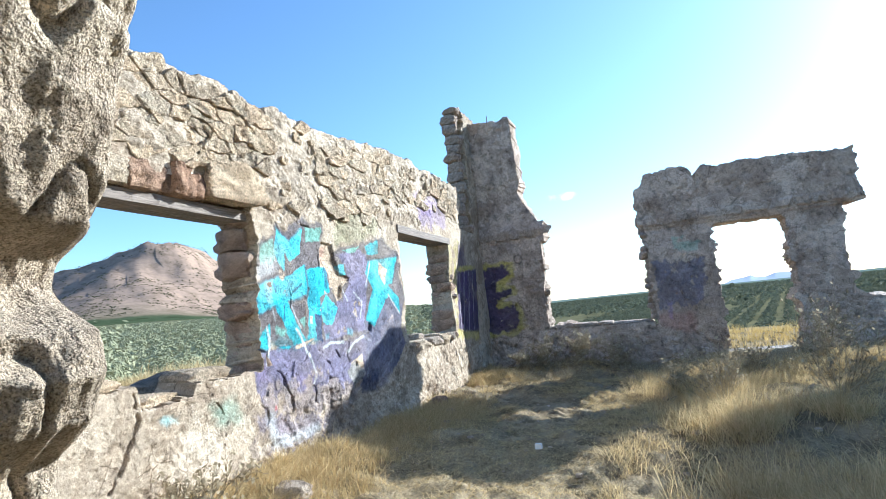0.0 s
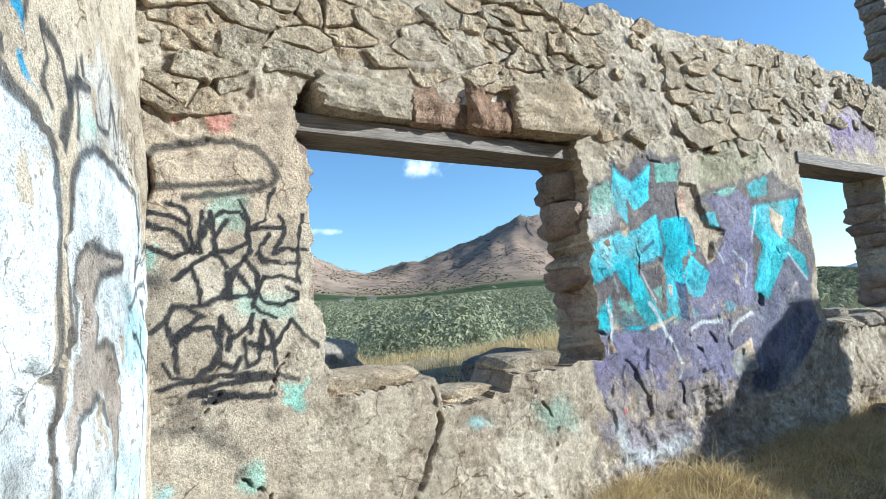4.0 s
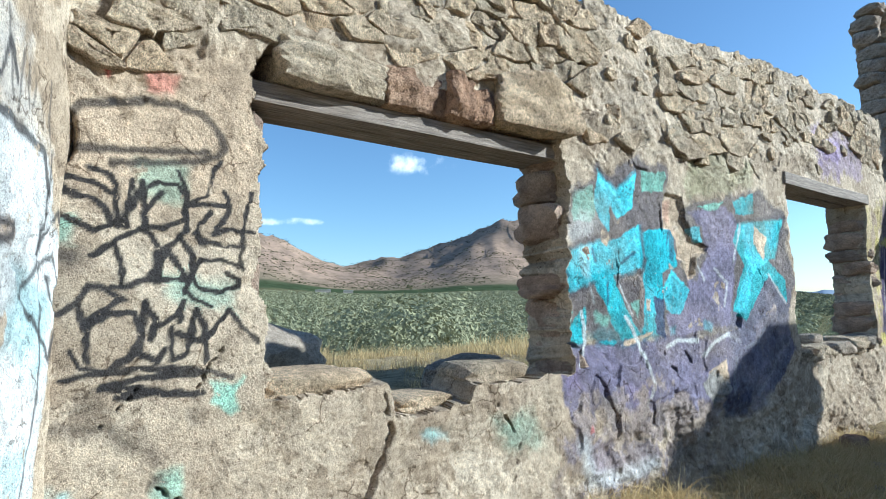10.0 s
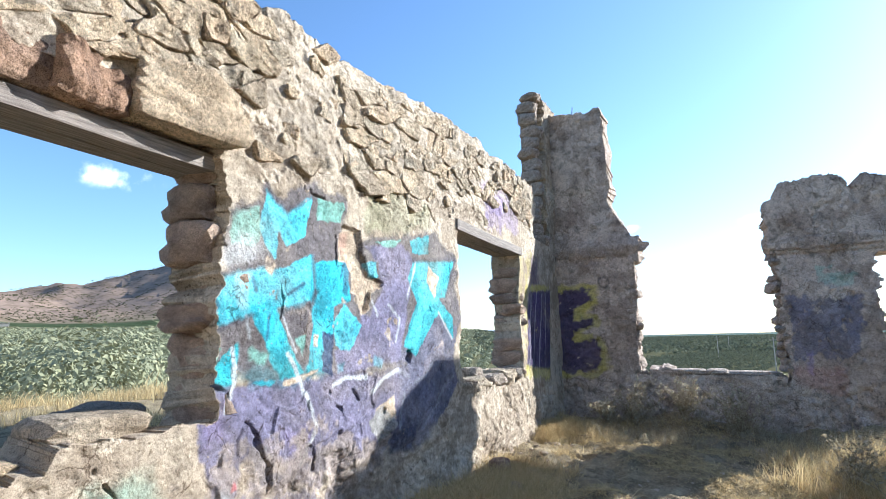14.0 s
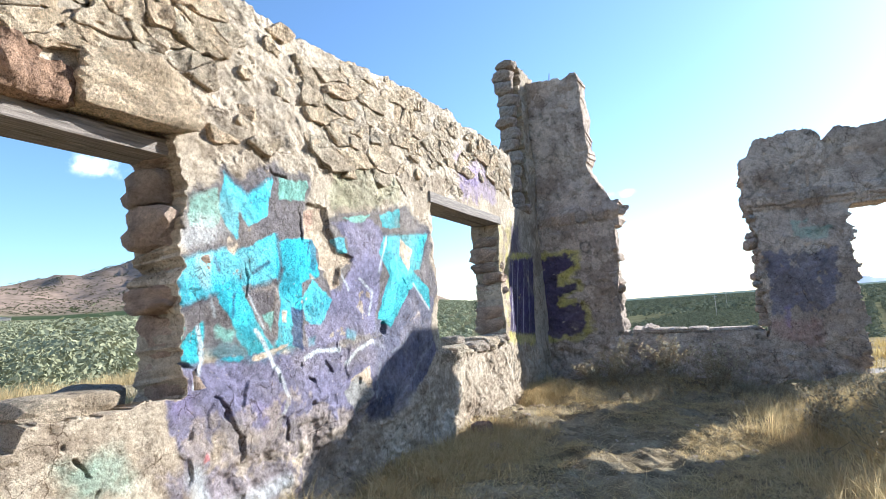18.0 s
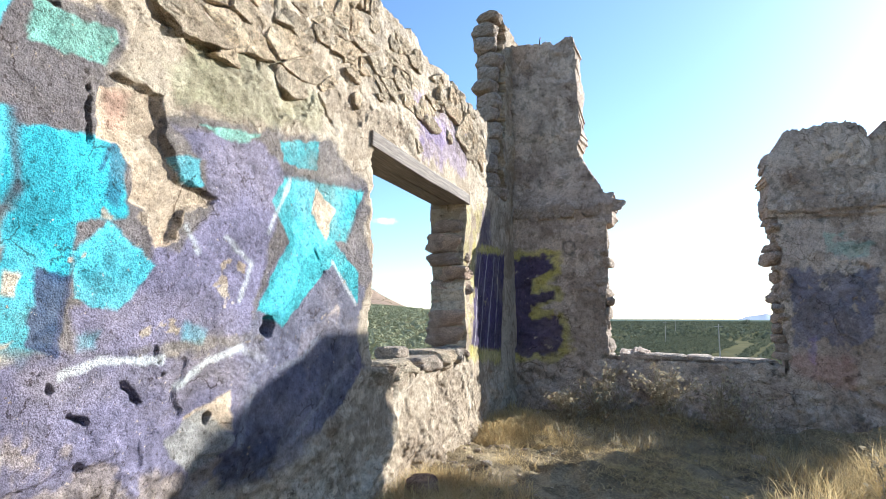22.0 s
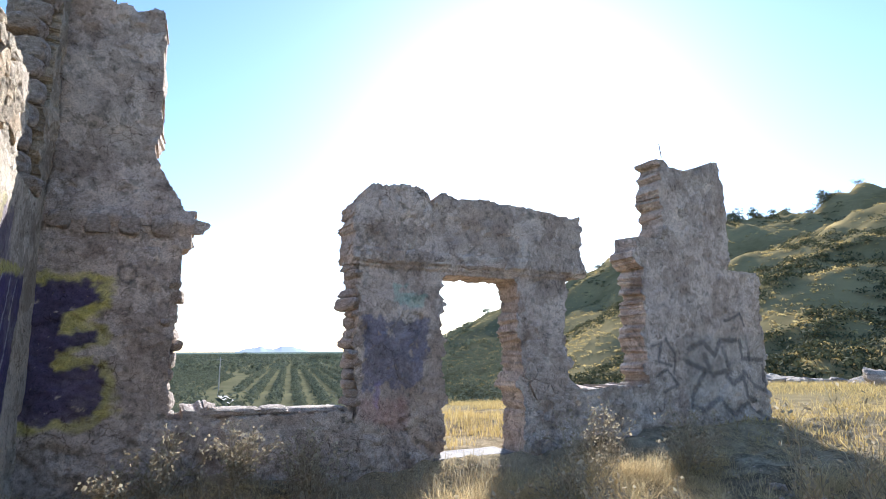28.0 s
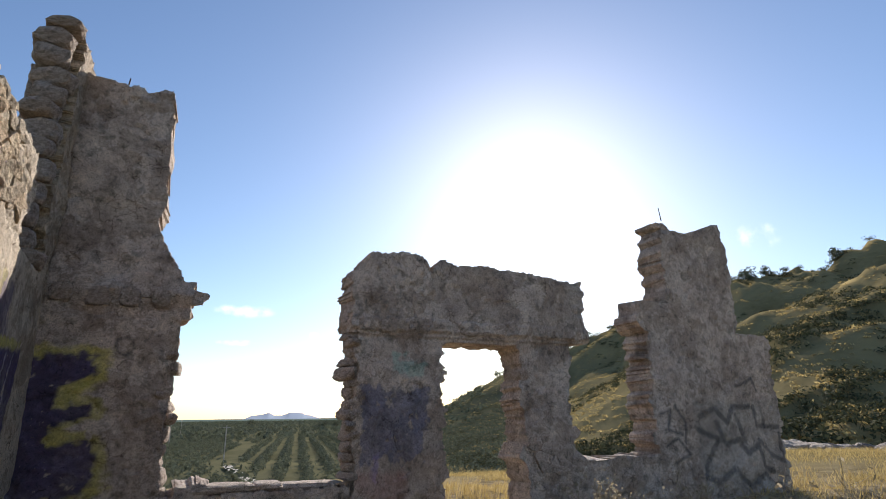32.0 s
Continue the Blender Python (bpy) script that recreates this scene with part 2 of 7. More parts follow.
def wood_material():
    m, n, l, b = material("weathered wood", 0.85)
    co = n.new("ShaderNodeTexCoord").outputs["Object"]
    mp = n.new("ShaderNodeMapping")
    mp.inputs["Scale"].default_value = (30, 1.6, 30)
    l.new(co, mp.inputs["Vector"])
    g = noise_node(n, l, 3.0, 8, 0.7, mp.outputs[0])
    c = ramp_node(n, l, g.outputs["Fac"], ((0.3, (0.10, 0.085, 0.075)), (0.5, (0.25, 0.21, 0.18)), (0.7, (0.40, 0.35, 0.30)))).outputs[0]
    l.new(c, b.inputs["Base Color"])
    l.new(bump_node(n, l, g.outputs["Fac"], 0.9, 0.01), b.inputs["Normal"])
    return m


WOOD = wood_material()


def leaf_material(name, dark, light, through=0.25):
    m, n, l, b = material(name, 0.95)
    b.inputs["Specular IOR Level"].default_value = 0.05
    g = n.new("ShaderNodeNewGeometry")
    c = ramp_node(n, l, g.outputs["Random Per Island"], ((0.0, dark), (1.0, light))).outputs[0]
    l.new(c, b.inputs["Base Color"])
    b.inputs["Subsurface Weight"].default_value = 0.0
    t = n.new("ShaderNodeBsdfTranslucent")
    l.new(c, t.inputs["Color"])
    mix = n.new("ShaderNodeMixShader")
    mix.inputs[0].default_value = through
    out = n["Material Output"]
    l.new(b.outputs[0], mix.inputs[1]), l.new(t.outputs[0], mix.inputs[2]), l.new(mix.outputs[0], out.inputs[0])
    return m


OLIVE_LEAF = leaf_material("olive leaves", (0.26, 0.262, 0.155), (0.345, 0.345, 0.215), 0.12)
CITRUS_LEAF = leaf_material("dark leaves", (0.075, 0.085, 0.055), (0.18, 0.19, 0.125))
STRAW = leaf_material("dry grass", (0.42, 0.31, 0.15), (0.78, 0.62, 0.35), 0.4)
GOLDGRASS = leaf_material("golden grass", (0.34, 0.24, 0.085), (0.60, 0.46, 0.20), 0.4)
WEED = leaf_material("dry weed", (0.24, 0.19, 0.12), (0.54, 0.46, 0.32), 0.35)
SCRUB = leaf_material("hill scrub", (0.05, 0.055, 0.028), (0.13, 0.125, 0.065), 0.2)


def ground_material():
    """Bare earth with straw near the ruin, green orchard floor on the plain, dry grass on the hills."""
    m, n, l, b = material("earth", 1.0)
    b.inputs["Specular IOR Level"].default_value = 0.0
    co = n.new("ShaderNodeTexCoord").outputs["Object"]
    big, mid, fine = noise_node(n, l, 0.35, 6, 0.6, co), noise_node(n, l, 3.2, 8, 0.7, co), noise_node(n, l, 55, 6, 0.7, co)
    earth = ramp_node(n, l, mid.outputs["Fac"], ((0.32, (0.045, 0.036, 0.027)), (0.46, (0.16, 0.125, 0.088)), (0.64, (0.46, 0.37, 0.25)))).outputs[0]
    straw = ramp_node(n, l, fine.outputs["Fac"], ((0.36, (0.14, 0.105, 0.06)), (0.52, (0.45, 0.355, 0.205)), (0.66, (0.74, 0.60, 0.37)))).outputs[0]
    c = mix_node(n, l, ramp_node(n, l, big.outputs["Fac"], ((0.40, (0.15,) * 3), (0.62, (0.85,) * 3))).outputs[0], earth, straw)
    far = n.new("ShaderNodeVertexColor")
    far.layer_name = "cover"
    patch = noise_node(n, l, 0.035, 9, 0.72, co)
    hue = ramp_node(n, l, patch.outputs["Fac"], ((0.36, (0.60, 0.60, 0.54)), (0.52, (0.97, 0.97, 0.96)), (0.68, (1.3, 1.25, 1.15)))).outputs[0]
    wide = mix_node(n, l, 0.8, far.outputs["Color"], hue, "MULTIPLY")
    c = mix_node(n, l, far.outputs["Alpha"], c, wide)
    l.new(c, b.inputs["Base Color"])
    nn = bump_node(n, l, mid.outputs["Fac"], 0.8, 0.08)
    l.new(bump_node(n, l, fine.outputs["Fac"], 0.8, 0.02, nn), b.inputs["Normal"])
    return m


EARTH = ground_material()


def plain(name, colour, rough=0.8, metal=0.0, vary=0.25, scale=12):
    m, n, l, b = material(name, rough)
    co = n.new("ShaderNodeTexCoord").outputs["Object"]
    g = noise_node(n, l, scale, 6, 0.65, co)
    c = ramp_node(n, l, g.outputs["Fac"], ((0.3, tuple(v * (1 - vary) for v in colour)), (0.7, tuple(v * (1 + vary) for v in colour)))).outputs[0]
    l.new(c, b.inputs["Base Color"])
    b.inputs["Metallic"].default_value = metal
    l.new(bump_node(n, l, g.outputs["Fac"], 0.3, 0.01), b.inputs["Normal"])
    return m


ROAD = plain("pale dirt road", (0.38, 0.34, 0.28), 0.95, scale=0.3)
POLE = plain("pole wood", (0.42, 0.38, 0.33), 0.9)
PAPER = plain("white litter", (0.75, 0.75, 0.74), 0.6, vary=0.08)
IRON = plain("rusted iron", (0.10, 0.06, 0.045), 0.8, 0.6)
# blue distance haze is put into the far mountains' base colour
HAZE = plain("haze-tinted mountain", (0.27, 0.33, 0.42), 1.0, vary=0.08, scale=0.002)
TIN = plain("farm roof", (0.6, 0.58, 0.55), 0.6, scale=0.5)


# ---- arithmetic ----
def lattice(ix, iy, seed):
    h = (ix.astype(np.int64) * 374761393 + iy.astype(np.int64) * 668265263 + seed * 982451653) & 0x7FFFFFFF
    h = ((h ^ (h >> 13)) * 1274126177) & 0x7FFFFFFF
    return ((h ^ (h >> 16)) & 0xFFFF) / 65535.0


def value2(x, y, seed=0):
    ix, iy = np.floor(x), np.floor(y)
    fx, fy = x - ix, y - iy
    fx, fy = fx * fx * (3 - 2 * fx), fy * fy * (3 - 2 * fy)
    a, b_, c, d = lattice(ix, iy, seed), lattice(ix + 1, iy, seed), lattice(ix, iy + 1, seed), lattice(ix + 1, iy + 1, seed)
    return (a * (1 - fx) + b_ * fx) * (1 - fy) + (c * (1 - fx) + d * fx) * fy


def fbm(x, y, seed=0, octaves=4, gain=0.5):
    """Fractal noise about zero, some +-0.5."""
    s, a, f = 0, 1.0, 1.0
    for o in range(octaves):
        s = s + a * (value2(x * f, y * f, seed + o * 17) - 0.5)
        a, f = a * gain, f * 2.03
    return s


def step(a, b_, x):
    t = np.clip((x - a) / (b_ - a), 0, 1)
    return t * t * (3 - 2 * t)


def near_line(u, v, pts):
    """Distance of places to a polyline."""
    best = np.full(u.shape, 1e9)
    for (x0, y0), (x1, y1) in zip(pts, pts[1:]):
        dx, dy = x1 - x0, y1 - y0
        t = np.clip(((u - x0) * dx + (v - y0) * dy) / (dx * dx + dy * dy + 1e-9), 0, 1)
        best = np.minimum(best, np.hypot(u - x0 - t * dx, v - y0 - t * dy))
    return best


def inside(u, v, pts):
    odd = np.zeros(u.shape, bool)
    for (x0, y0), (x1, y1) in zip(pts, pts[1:] + pts[:1]):
        odd ^= ((y0 > v) != (y1 > v)) & (u < (x1 - x0) * (v - y0) / (y1 - y0 + 1e-12) + x0)
    return odd


class Spray:
    """Spray paint on a face: colour and cover at places u, v of it."""

    def __init__(self, u, v):
        self.u, self.v = u, v
        self.rgb, self.a = np.zeros((u.size, 3)), np.zeros(u.size)
        self.jit = fbm(u * 9, v * 9, 5, 4, 0.6)

    def lay(self, some, colour, a):
        a = a[:, None]
        old = self.a[some][:, None]
        out = a + old * (1 - a)
        self.rgb[some] = (np.array(colour) * a + self.rgb[some] * old * (1 - a)) / np.maximum(out, 1e-6)
        self.a[some] = out[:, 0]

    def near(self, pts, pad):
        p = np.array(pts)
        return np.nonzero((self.u > p[:, 0].min() - pad) & (self.u < p[:, 0].max() + pad) & (self.v > p[:, 1].min() - pad) & (self.v < p[:, 1].max() + pad))[0]

    def fill(self, pts, colour, a, soft, rag):
        some = self.near(pts, soft + rag)
        u, v = self.u[some], self.v[some]
        d = near_line(u, v, pts + pts[:1]) * np.where(inside(u, v, pts), 1, -1) + self.jit[some] * rag * 2.5
        self.lay(some, colour, a * step(-soft / 2, soft / 2, d))

    def line(self, pts, colour, width, a, soft):
        some = self.near(pts, width + soft)
        d = near_line(self.u[some], self.v[some], pts) + self.jit[some] * 0.005
        self.lay(some, colour, a * (1 - step(width / 2 - soft / 2, width / 2 + soft, d)))


CYAN, SKY, TEAL, TEAL2, MINT = (0.05, 0.43, 0.54), (0.18, 0.60, 0.70), (0.05, 0.29, 0.34), (0.06, 0.37, 0.42), (0.22, 0.50, 0.42)
VIOLET, SLATE, PURPLE, INK, GREY = (0.145, 0.135, 0.21), (0.14, 0.14, 0.20), (0.26, 0.20, 0.42), (0.045, 0.03, 0.11), (0.10, 0.094, 0.115)
WHITE, PALE, SAND, OLIVE, YELLOW = (0.60, 0.63, 0.65), (0.50, 0.48, 0.52), (0.56, 0.44, 0.32), (0.28, 0.32, 0.17), (0.50, 0.44, 0.07)
CYAN2, NAVY, LILAC, PLASTG = (0.10, 0.52, 0.64), (0.025, 0.05, 0.13), (0.20, 0.185, 0.285), (0.30, 0.29, 0.27)
MORTAR = (0.50, 0.415, 0.32)
RED, BLACK, DARK, TAN, TAN2, BLUE, STONEW = (0.55, 0.06, 0.07), (0.03, 0.028, 0.03), (0.05, 0.05, 0.055), (0.38, 0.30, 0.22), (0.33, 0.27, 0.23), (0.03, 0.34, 0.62), (0.36, 0.33, 0.29)


def paint_long(k):
    k.fill([(-0.5, 2.56), (0.3, 2.5), (2.3, 2.46), (4.6, 2.6), (7.9, 2.75), (7.9, 3.6), (-0.5, 3.6)], MORTAR, 0.85, 0.1, 0.12)
    k.fill([(2.19, 2.00), (2.39, 2.09), (2.47, 2.22), (2.62, 2.19), (2.87, 2.34), (3.18, 2.27), (3.17, 2.12), (3.30, 1.99), (3.48, 2.09), (4.20, 2.20), (4.73, 2.04), (4.79, 1.48), (4.67, 1.11), (4.02, 1.01), (2.88, 1.15), (2.39, 1.16), (2.10, 1.20), (2.10, 1.32), (2.13, 1.42), (2.07, 1.57), (2.08, 1.65), (2.23, 1.72), (2.17, 1.88)], GREY, 0.8, 0.05, 0.03)
    k.fill([(3.41, 2.01), (3.86, 2.06), (4.05, 1.93), (3.92, 1.61), (3.81, 1.19), (3.12, 1.14), (3.10, 1.30), (3.29, 1.36), (3.38, 1.53), (3.48, 1.49), (3.59, 1.71), (3.55, 1.89)], LILAC, 0.9, 0.03, 0.015)
    k.fill([(3.81, 1.19), (4.04, 1.65), (4.48, 1.61), (4.72, 1.38), (4.67, 1.09), (4.02, 1.03)], SLATE, 0.8, 0.03, 0.02)
    k.fill([(2.08, 1.21), (2.39, 1.16), (2.88, 1.15), (3.57, 1.15), (4.02, 1.08), (4.65, 1.11), (4.73, 0.93), (4.48, 0.69), (4.01, 0.61), (3.77, 0.60), (3.56, 0.57), (3.29, 0.59), (3.21, 0.55), (3.04, 0.56), (2.90, 0.51), (2.70, 0.64), (2.51, 0.81), (2.37, 0.79), (2.29, 0.65), (2.16, 0.69), (2.09, 0.84), (2.07, 1.02)], VIOLET, 0.92, 0.03, 0.02)
    k.fill([(2.29, 1.13), (2.54, 1.13), (2.63, 0.94), (2.54, 0.82), (2.35, 0.87), (2.28, 0.99)], LILAC, 0.75, 0.08, 0.01)
    k.fill([(3.04, 1.00), (3.38, 1.02), (3.78, 0.95), (3.72, 0.73), (3.37, 0.70), (3.08, 0.79)], LILAC, 0.55, 0.08, 0.01)
    k.fill([(2.63, 0.89), (2.88, 0.85), (2.86, 0.63), (2.70, 0.67)], PURPLE, 0.35, 0.08, 0.02)
    k.fill([(2.10, 1.10), (2.24, 1.06), (2.26, 0.91), (2.11, 0.89)], PURPLE, 0.3, 0.08, 0.02)
    k.fill([(2.08, 1.19), (2.26, 1.16), (2.54, 1.14), (2.95, 1.15), (2.95, 1.21), (2.54, 1.22), (2.12, 1.24)], TEAL, 0.35, 0.08, 0.02)
    k.fill([(2.23, 2.02), (2.41, 2.09), (2.44, 1.94), (2.39, 1.87), (2.23, 1.86)], MINT, 0.8, 0.014, 0.008)
    k.fill([(2.13, 1.77), (2.31, 1.91), (2.50, 1.87), (2.35, 1.77), (2.20, 1.75)], WHITE, 0.5, 0.12, 0.02)
    k.fill([(2.46, 2.19), (2.62, 2.10), (2.84, 2.23), (2.78, 1.98), (2.65, 1.90), (2.57, 1.97), (2.55, 1.82), (2.48, 1.90), (2.43, 1.99)], CYAN2, 0.97, 0.014, 0.008)
    k.fill([(2.49, 2.15), (2.60, 2.08), (2.58, 1.98), (2.52, 1.93), (2.46, 2.01)], SKY, 0.5, 0.05, 0.01)
    k.fill([(2.90, 2.24), (3.17, 2.25), (3.15, 2.13), (2.99, 2.10), (2.89, 2.10)], MINT, 0.85, 0.014, 0.008)
    k.fill([(2.07, 1.64), (2.25, 1.72), (2.53, 1.79), (2.60, 1.68), (2.54, 1.54), (2.39, 1.50), (2.16, 1.43), (2.11, 1.51)], CYAN2, 0.97, 0.014, 0.008)
    k.fill([(2.13, 1.64), (2.49, 1.73), (2.53, 1.62), (2.21, 1.52)], SKY, 0.5, 0.07, 0.02)
    k.fill([(2.25, 1.71), (2.38, 1.74), (2.34, 1.55), (2.29, 1.55)], WHITE, 0.35, 0.06, 0.02)
    k.fill([(2.38, 1.55), (2.60, 1.60), (2.58, 1.46), (2.53, 1.35), (2.49, 1.37), (2.42, 1.46)], CYAN, 0.97, 0.014, 0.008)
    k.fill([(2.56, 1.76), (2.88, 1.88), (2.92, 1.65), (2.81, 1.56), (2.59, 1.53), (2.58, 1.65)], CYAN2, 0.97, 0.014, 0.008)
    k.fill([(2.62, 1.75), (2.83, 1.82), (2.85, 1.70), (2.64, 1.63)], SKY, 0.45, 0.06, 0.01)
    k.fill([(2.89, 1.83), (3.24, 1.91), (3.26, 1.62), (3.04, 1.57), (2.88, 1.47), (2.87, 1.65)], CYAN, 0.97, 0.014, 0.008)
    k.fill([(3.10, 1.48), (3.21, 1.60), (3.37, 1.46), (3.25, 1.29), (3.11, 1.33)], CYAN2, 0.97, 0.014, 0.008)
    k.fill([(2.92, 1.54), (3.10, 1.58), (3.09, 1.39), (3.04, 1.19), (2.82, 1.18), (2.85, 1.30)], CYAN, 0.95, 0.014, 0.008)
    k.fill([(2.85, 1.29), (3.04, 1.30), (3.03, 1.18), (2.82, 1.18)], TEAL2, 0.8, 0.05, 0.01)
    k.fill([(2.99, 1.42), (3.10, 1.40), (3.06, 1.15), (2.97, 1.19)], NAVY, 0.95, 0.014, 0.008)
    k.fill([(3.21, 1.88), (3.26, 1.87), (3.24, 1.65), (3.19, 1.68)], NAVY, 0.6, 0.014, 0.008)
    k.fill([(2.49, 1.35), (2.59, 1.52), (2.70, 1.30), (2.81, 1.18), (2.60, 1.17), (2.53, 1.26)], TEAL2, 0.95, 0.014, 0.008)
    k.fill([(2.53, 1.33), (2.60, 1.46), (2.68, 1.29), (2.63, 1.25)], CYAN, 0.6, 0.05, 0.01)
    k.fill([(2.61, 1.53), (2.90, 1.59), (2.86, 1.42), (2.73, 1.30)], TAN2, 0.75, 0.03, 0.02)
    k.fill([(2.64, 1.50), (2.87, 1.56), (2.84, 1.43), (2.73, 1.34)], GREY, 0.7, 0.04, 0.02)
    k.fill([(2.73, 1.38), (2.83, 1.40), (2.79, 1.28)], MINT, 0.8, 0.014, 0.008)
    k.fill([(2.10, 1.20), (2.30, 1.36), (2.30, 1.17), (2.12, 1.18)], TEAL2, 0.95, 0.014, 0.008)
    k.fill([(2.17, 1.22), (2.29, 1.32), (2.28, 1.20)], CYAN, 0.6, 0.04, 0.01)
    k.fill([(2.13, 1.36), (2.18, 1.33), (2.16, 1.25)], MINT, 0.8, 0.014, 0.008)
    k.fill([(2.39, 1.33), (2.51, 1.30), (2.48, 1.25), (2.39, 1.27)], MINT, 0.65, 0.03, 0.01)
    k.fill([(2.42, 1.16), (2.57, 1.16), (2.54, 1.12)], CYAN, 0.85, 0.014, 0.008)
    k.fill([(4.00, 1.94), (4.71, 1.98), (4.54, 1.65), (4.40, 1.64), (4.67, 1.48), (4.66, 1.28), (4.40, 1.52), (4.20, 1.35), (4.03, 1.20), (3.86, 1.28), (4.04, 1.61), (3.93, 1.80)], TEAL2, 0.97, 0.014, 0.008)
    k.fill([(4.06, 1.91), (4.23, 1.94), (4.21, 1.71), (4.40, 1.64), (4.17, 1.52), (4.03, 1.24), (3.90, 1.29), (4.09, 1.61)], CYAN2, 0.97, 0.014, 0.008)
    k.fill([(4.42, 1.92), (4.66, 1.95), (4.52, 1.72), (4.42, 1.74)], CYAN, 0.8, 0.014, 0.008)
    k.fill([(4.25, 1.92), (4.41, 1.82), (4.34, 1.65), (4.20, 1.77)], SAND, 1, 0.014, 0.008)
    k.fill([(3.52, 2.05), (3.85, 2.11), (3.74, 2.03)], MINT, 0.9, 0.014, 0.008)
    k.fill([(3.96, 2.11), (4.25, 2.17), (4.24, 2.01), (3.98, 2.00)], TEAL2, 0.9, 0.014, 0.008)
    k.fill([(3.39, 1.89), (3.53, 1.91), (3.56, 1.80), (3.43, 1.74)], CYAN2, 0.95, 0.014, 0.008)
    k.fill([(3.50, 1.25), (3.62, 1.22), (3.59, 1.15), (3.49, 1.17)], CYAN, 0.5, 0.03, 0.008)
    k.fill([(3.12, 1.22), (3.21, 1.23), (3.19, 1.17), (3.13, 1.17)], CYAN, 0.5, 0.03, 0.008)
    k.fill([(2.49, 1.82), (2.56, 1.78), (2.53, 1.72), (2.48, 1.75)], SAND, 1, 0.014, 0.008)
    k.fill([(2.64, 1.14), (2.93, 1.20), (2.92, 1.18), (2.68, 1.13)], SAND, 1, 0.014, 0.008)
    k.fill([(2.90, 1.40), (2.95, 1.39), (2.93, 1.33), (2.90, 1.34)], SAND, 0.9, 0.014, 0.008)
    k.fill([(4.12, 1.12), (4.47, 1.26), (4.50, 1.12), (4.30, 1.02), (4.22, 0.92)], SAND, 0.55, 0.04, 0.03)
    k.line([(3.08, 1.09), (3.21, 1.13), (3.42, 1.11)], WHITE, 0.022, 0.85, 0.012)
    k.line([(3.49, 1.00), (3.62, 1.09), (3.78, 1.12), (3.93, 1.05)], WHITE, 0.022, 0.85, 0.012)
    k.line([(4.01, 1.00), (4.19, 1.03), (4.32, 1.13)], WHITE, 0.022, 0.85, 0.012)
    k.line([(2.66, 1.30), (2.77, 1.14), (2.86, 0.99), (2.92, 0.87), (2.79, 0.68)], WHITE, 0.022, 0.85, 0.012)
    k.line([(2.27, 1.34), (2.29, 1.17), (2.25, 1.04)], WHITE, 0.022, 0.85, 0.012)
    k.line([(3.77, 0.71), (3.86, 0.94)], WHITE, 0.022, 0.85, 0.012)
    k.line([(4.11, 0.64), (4.45, 0.87), (4.64, 0.97)], WHITE, 0.022, 0.85, 0.012)
    k.line([(2.35, 1.50), (2.38, 1.39)], WHITE, 0.015, 0.65, 0.012)
    k.line([(3.68, 1.60), (3.82, 1.49), (3.76, 1.33)], WHITE, 0.015, 0.65, 0.012)
    k.line([(3.55, 1.53), (3.50, 1.63)], WHITE, 0.015, 0.65, 0.012)
    k.line([(3.91, 1.64), (4.05, 1.93)], WHITE, 0.015, 0.65, 0.012)
    k.line([(2.62, 1.53), (2.73, 1.30)], WHITE, 0.015, 0.65, 0.012)
    k.line([(4.40, 1.52), (4.64, 1.29)], WHITE, 0.015, 0.65, 0.012)
    k.line([(2.46, 2.19), (2.62, 2.10), (2.84, 2.23)], GREY, 0.024, 0.75, 0.02)
    k.line([(3.98, 1.94), (4.73, 1.99)], GREY, 0.024, 0.75, 0.02)
    k.line([(4.73, 1.99), (4.53, 1.63)], GREY, 0.024, 0.75, 0.02)
    k.line([(2.07, 1.64), (2.25, 1.72), (2.53, 1.79)], GREY, 0.024, 0.75, 0.02)
    k.line([(2.92, 1.65), (2.89, 1.59), (2.61, 1.53)], GREY, 0.024, 0.75, 0.02)
    k.line([(2.88, 1.88), (2.92, 1.65)], GREY, 0.024, 0.75, 0.02)
    k.line([(2.39, 1.50), (2.16, 1.43)], GREY, 0.024, 0.75, 0.02)
    k.line([(2.19, 2.00), (2.41, 2.10)], GREY, 0.024, 0.75, 0.02)
    k.line([(2.14, 1.58), (2.17, 1.54), (2.14, 1.50)], NAVY, 0.012, 0.75, 0.012)
    k.line([(2.38, 1.70), (2.42, 1.63)], NAVY, 0.012, 0.75, 0.012)
    k.line([(2.67, 1.63), (2.81, 1.70)], NAVY, 0.012, 0.75, 0.012)
    k.line([(3.17, 1.97), (3.22, 1.91), (3.17, 1.77)], NAVY, 0.012, 0.75, 0.012)
    k.line([(2.52, 1.51), (2.50, 1.38)], NAVY, 0.012, 0.75, 0.012)
    k.fill([(2.02, 0.72), (2.30, 0.80), (2.60, 0.74), (3.00, 0.80), (3.40, 0.74), (3.70, 0.66), (3.50, 0.30), (2.70, 0.30), (2.05, 0.34)], TAN2, 0.7, 0.08, 0.10)
    k.fill([(2.05, 0.66), (2.35, 0.70), (2.55, 0.55), (2.90, 0.62), (3.10, 0.48), (2.80, 0.34), (2.30, 0.36)], VIOLET, 0.55, 0.08, 0.10)
    k.fill([(2.22, 0.85), (2.42, 0.86), (2.63, 0.84), (2.93, 0.73), (3.33, 0.62), (3.75, 0.63), (3.55, 0.42), (2.90, 0.52), (2.38, 0.65), (2.23, 0.74)], TAN2, 0.6, 0.06, 0.09)
    k.fill([(2.39, 0.85), (2.54, 0.82), (2.57, 0.63), (2.45, 0.68)], GREY, 0.5, 0.05, 0.05)
